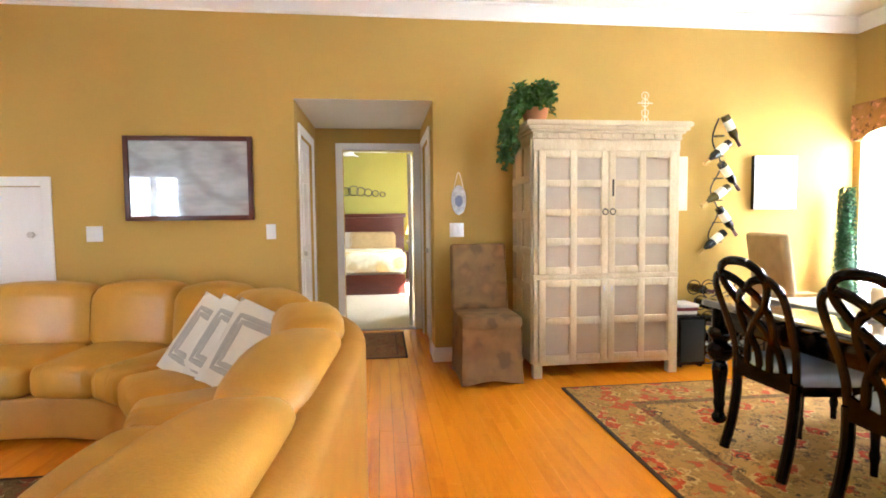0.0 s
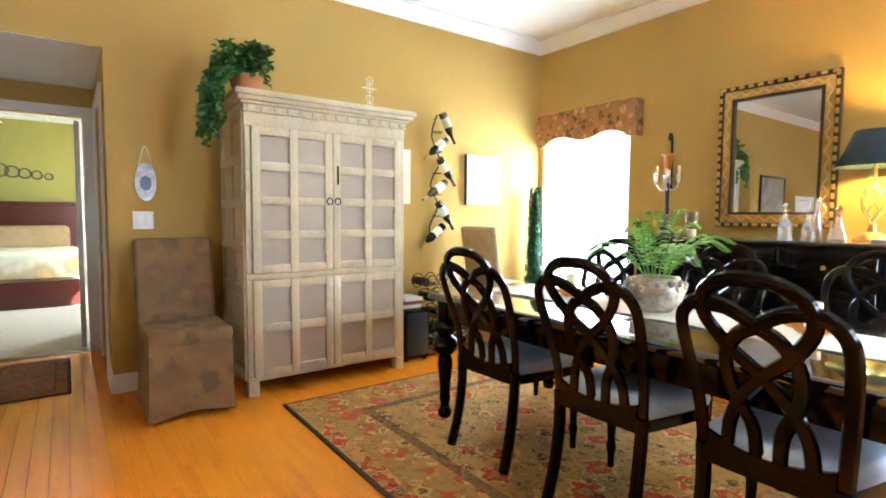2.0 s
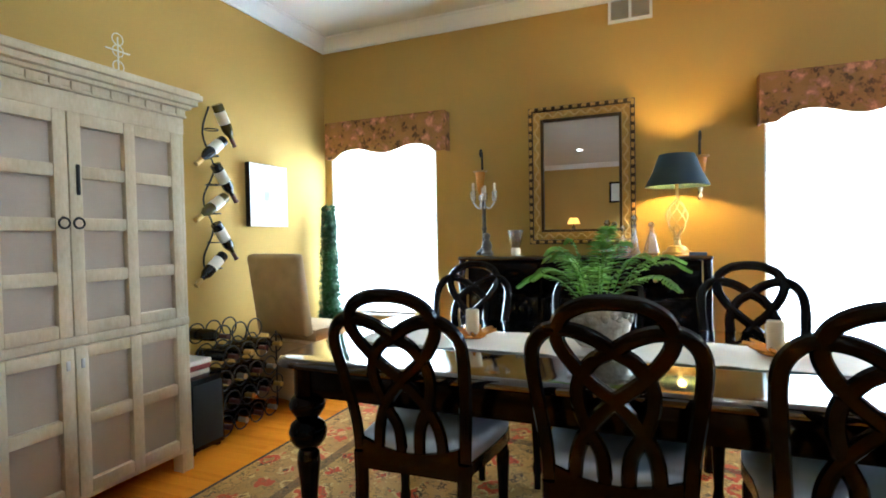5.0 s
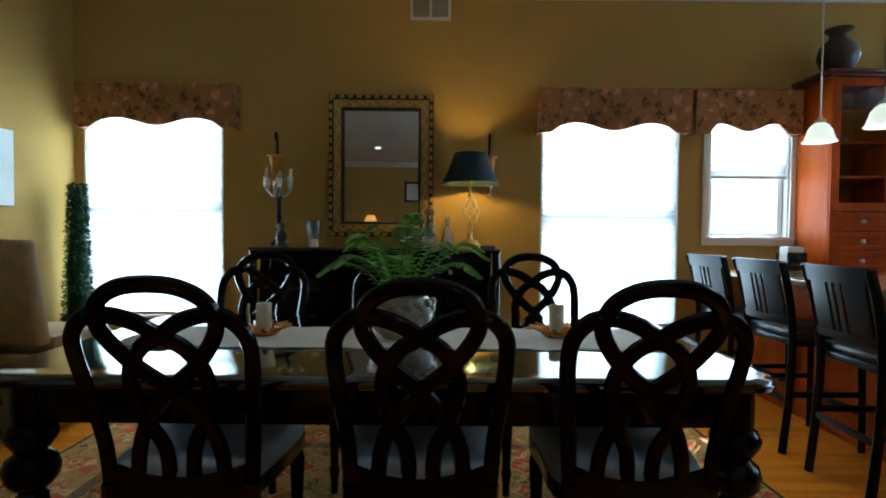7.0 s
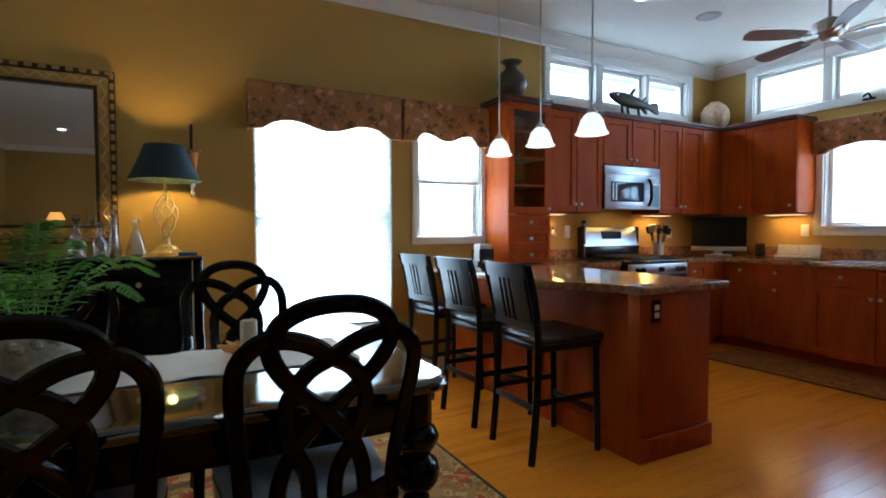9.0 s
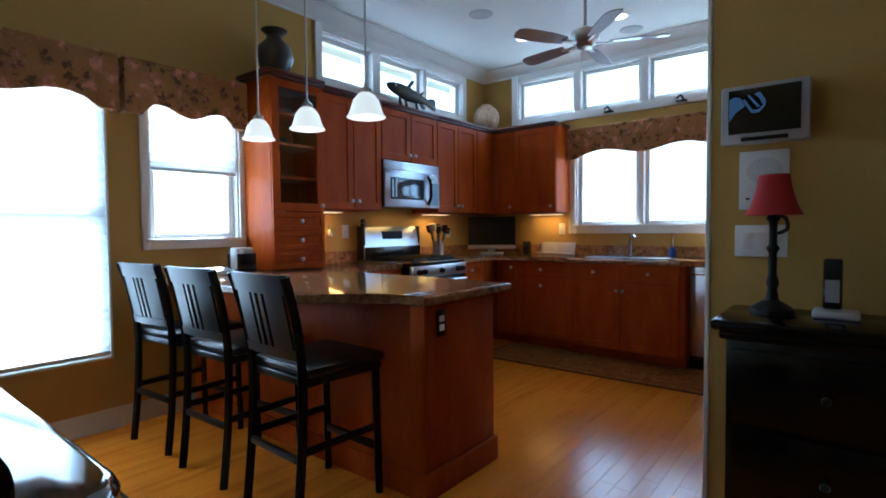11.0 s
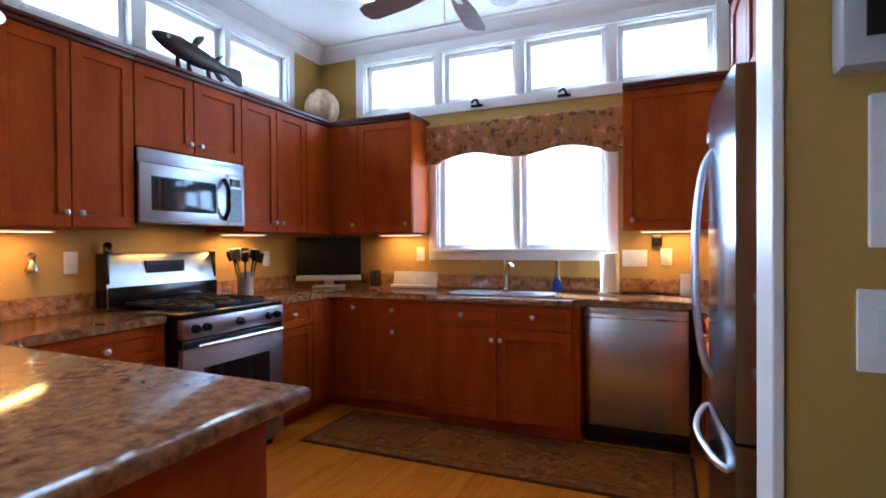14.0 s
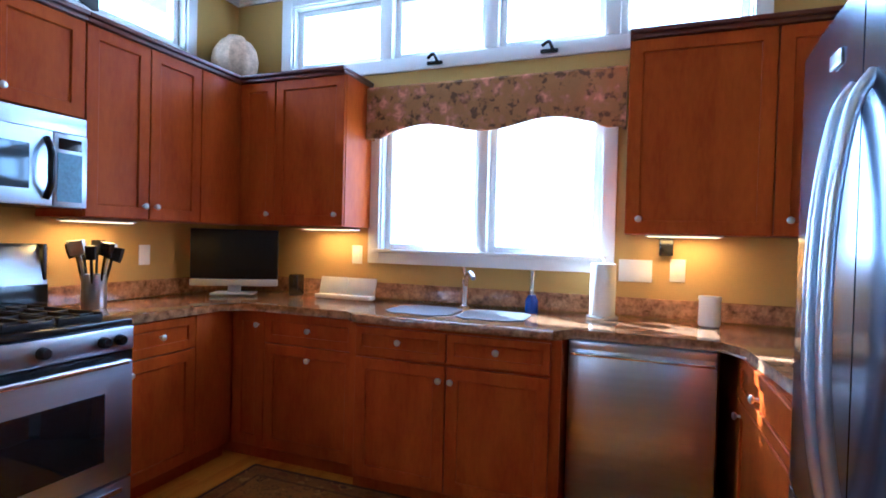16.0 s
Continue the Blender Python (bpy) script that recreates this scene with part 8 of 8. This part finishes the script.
for k in range(5):
    bm = bmesh.new()
    prism(bm, [(0.10, -0.05), (0.60, -0.07), (0.64, 0), (0.60, 0.07), (0.10, 0.05)], -0.004, 0.004, m=pose(-0.3, 8.2, 2.33, 0, 0, 10 + 72 * k) @ pose(0, 0, 0, 10))
    part("blade", bm, WHITE, bf)
bl = thing("bedside_lamp", (0.86, 10.5, 0.6), "bedside lamp with a warm lit shade", "lamp")
part("stand", lathe(bmesh.new(), 0.86, 10.5, [(0.07, 0.60), (0.07, 0.62), (0.02, 0.65), (0.03, 0.80), (0.012, 0.95)], 16), BRASS, bl)
part("shade", lathe(bmesh.new(), 0.86, 10.5, [(0.16, 0.95), (0.10, 1.18)], 20), glow("lit_lamp_shade", (1.0, 0.62, 0.25), 0.20), bl, "glowing shade")
nt_ = thing("nightstand", (0.92, 10.5, 0), "dark wooden nightstand beside the bed", "nightstand")
part("body", boxes((0.72, 1.12, 10.3, 10.72, 0.04, 0.57), bev=0.006), MAHOGANY, nt_)
part("top", boxes((0.70, 1.14, 10.28, 10.74, 0.5705, 0.599), bev=0.006), MAHOGANY, nt_)
part("plinth", boxes((0.74, 1.10, 10.32, 10.70, 0.0, 0.0395)), MAHOGANY, nt_)

# ---- far side of the living room, seen in the mirror ----
sd = thing("side_chest", (-5.0, 3.4, 0), "dark chest with a lit lamp against the wall", "chest")
part("body", boxes((-5.38, -4.64, 3.0, 3.86, 0.06, 0.93), bev=0.006), ESPRESSO, sd)
part("top", boxes((-5.42, -4.60, 2.96, 3.90, 0.9305, 0.96), bev=0.006), ESPRESSO, sd)
part("plinth", boxes((-5.36, -4.66, 3.02, 3.84, 0.0, 0.0595)), ESPRESSO, sd)
ll = thing("table_lamp", (-5.0, 3.44, 0.96), "table lamp with a glowing amber shade", "lamp")
part("base", lathe(bmesh.new(), -5.0, 3.44, [(0.08, 0.9605), (0.08, 0.98), (0.04, 1.02), (0.06, 1.18), (0.04, 1.38), (0.012, 1.44), (0.012, 1.55)], 18), BRONZE, ll)
part("shade", lathe(bmesh.new(), -5.0, 3.44, [(0.17, 1.46), (0.10, 1.62)], 22), glow("amber_lamp_shade", (1.0, 0.40, 0.06), 0.24), ll, "glowing amber shade")
fp = thing("framed_print", (-5.49, 2.35, 2.1), "small print in a black frame on the far wall", "picture")
part("frame", boxes((-5.498, -5.475, 2.12, 2.58, 2.0, 2.55), bev=0.004), BLACK, fp)
part("print", boxes((-5.4745, -5.472, 2.17, 2.53, 2.05, 2.50)), LINEN, fp)


# ---- floorboards ----
def board_mesh(w, length):
    bm = bmesh.new()
    c = 0.0008
    lo = [bm.verts.new(p) for p in ((0, 0, -0.012), (w, 0, -0.012), (w, length, -0.012), (0, length, -0.012))]
    mid = [bm.verts.new(p) for p in ((0, 0, -c), (w, 0, -c), (w, length, -c), (0, length, -c))]
    hi = [bm.verts.new(p) for p in ((c, c, 0), (w - c, c, 0), (w - c, length - c, 0), (c, length - c, 0))]
    bm.faces.new(hi)
    for a, b in ((lo, mid), (mid, hi)):
        for k in range(4):
            bm.faces.new((a[k], a[(k + 1) % 4], b[(k + 1) % 4], b[k]))
    return bm


BW, GAP = 0.079, 0.0005
LENGTHS = (0.7, 0.9, 1.1, 1.35, 1.6)
board_data = [mesh_of(board_mesh(BW - GAP, q - GAP), "floorboard", OAK, False) for q in LENGTHS]
floor_ob = bpy.data.objects["floor"]
rest_v, rest_f = [], []
dice = random.Random(7)
count = 0
x = -5.5
while x < E:
    y = S - dice.random()
    end = 5.80 if -0.6 < x < 0.75 else N + 0.1
    while y < end:
        k = dice.randrange(5)
        q = LENGTHS[k]
        near = 0.35 < x < 2.9 and -3.2 < y and y + q < 4.4 and count < 300
        y1 = min(y + q, end)
        if near and y1 == y + q:
            ob = new("floorboard", board_data[k])
            ob.parent = floor_ob
            ob.location = (x, y, 0)
            count += 1
        else:
            b = len(rest_v)
            w = min(BW - GAP, E - x)
            c = 0.0008
            ya, yb = max(y, S), y1 - GAP
            if yb - ya > 0.01:
                rest_v += [(x, ya, -0.012), (x + w, ya, -0.012), (x + w, yb, -0.012), (x, yb, -0.012), (x + c, ya + c, 0), (x + w - c, ya + c, 0), (x + w - c, yb - c, 0), (x + c, yb - c, 0)]
                rest_f += [(b + 4, b + 5, b + 6, b + 7), (b, b + 1, b + 5, b + 4), (b + 1, b + 2, b + 6, b + 5), (b + 2, b + 3, b + 7, b + 6), (b + 3, b, b + 4, b + 7)]
        y += q
    x += BW
me = bpy.data.meshes.new("floorboards")
me.from_pydata(rest_v, [], rest_f)
me.materials.append(OAK)
rest = new("floorboards", me)
rest.parent = floor_ob
tagged(rest, "honey oak strip floorboards", "", "", "stuff")
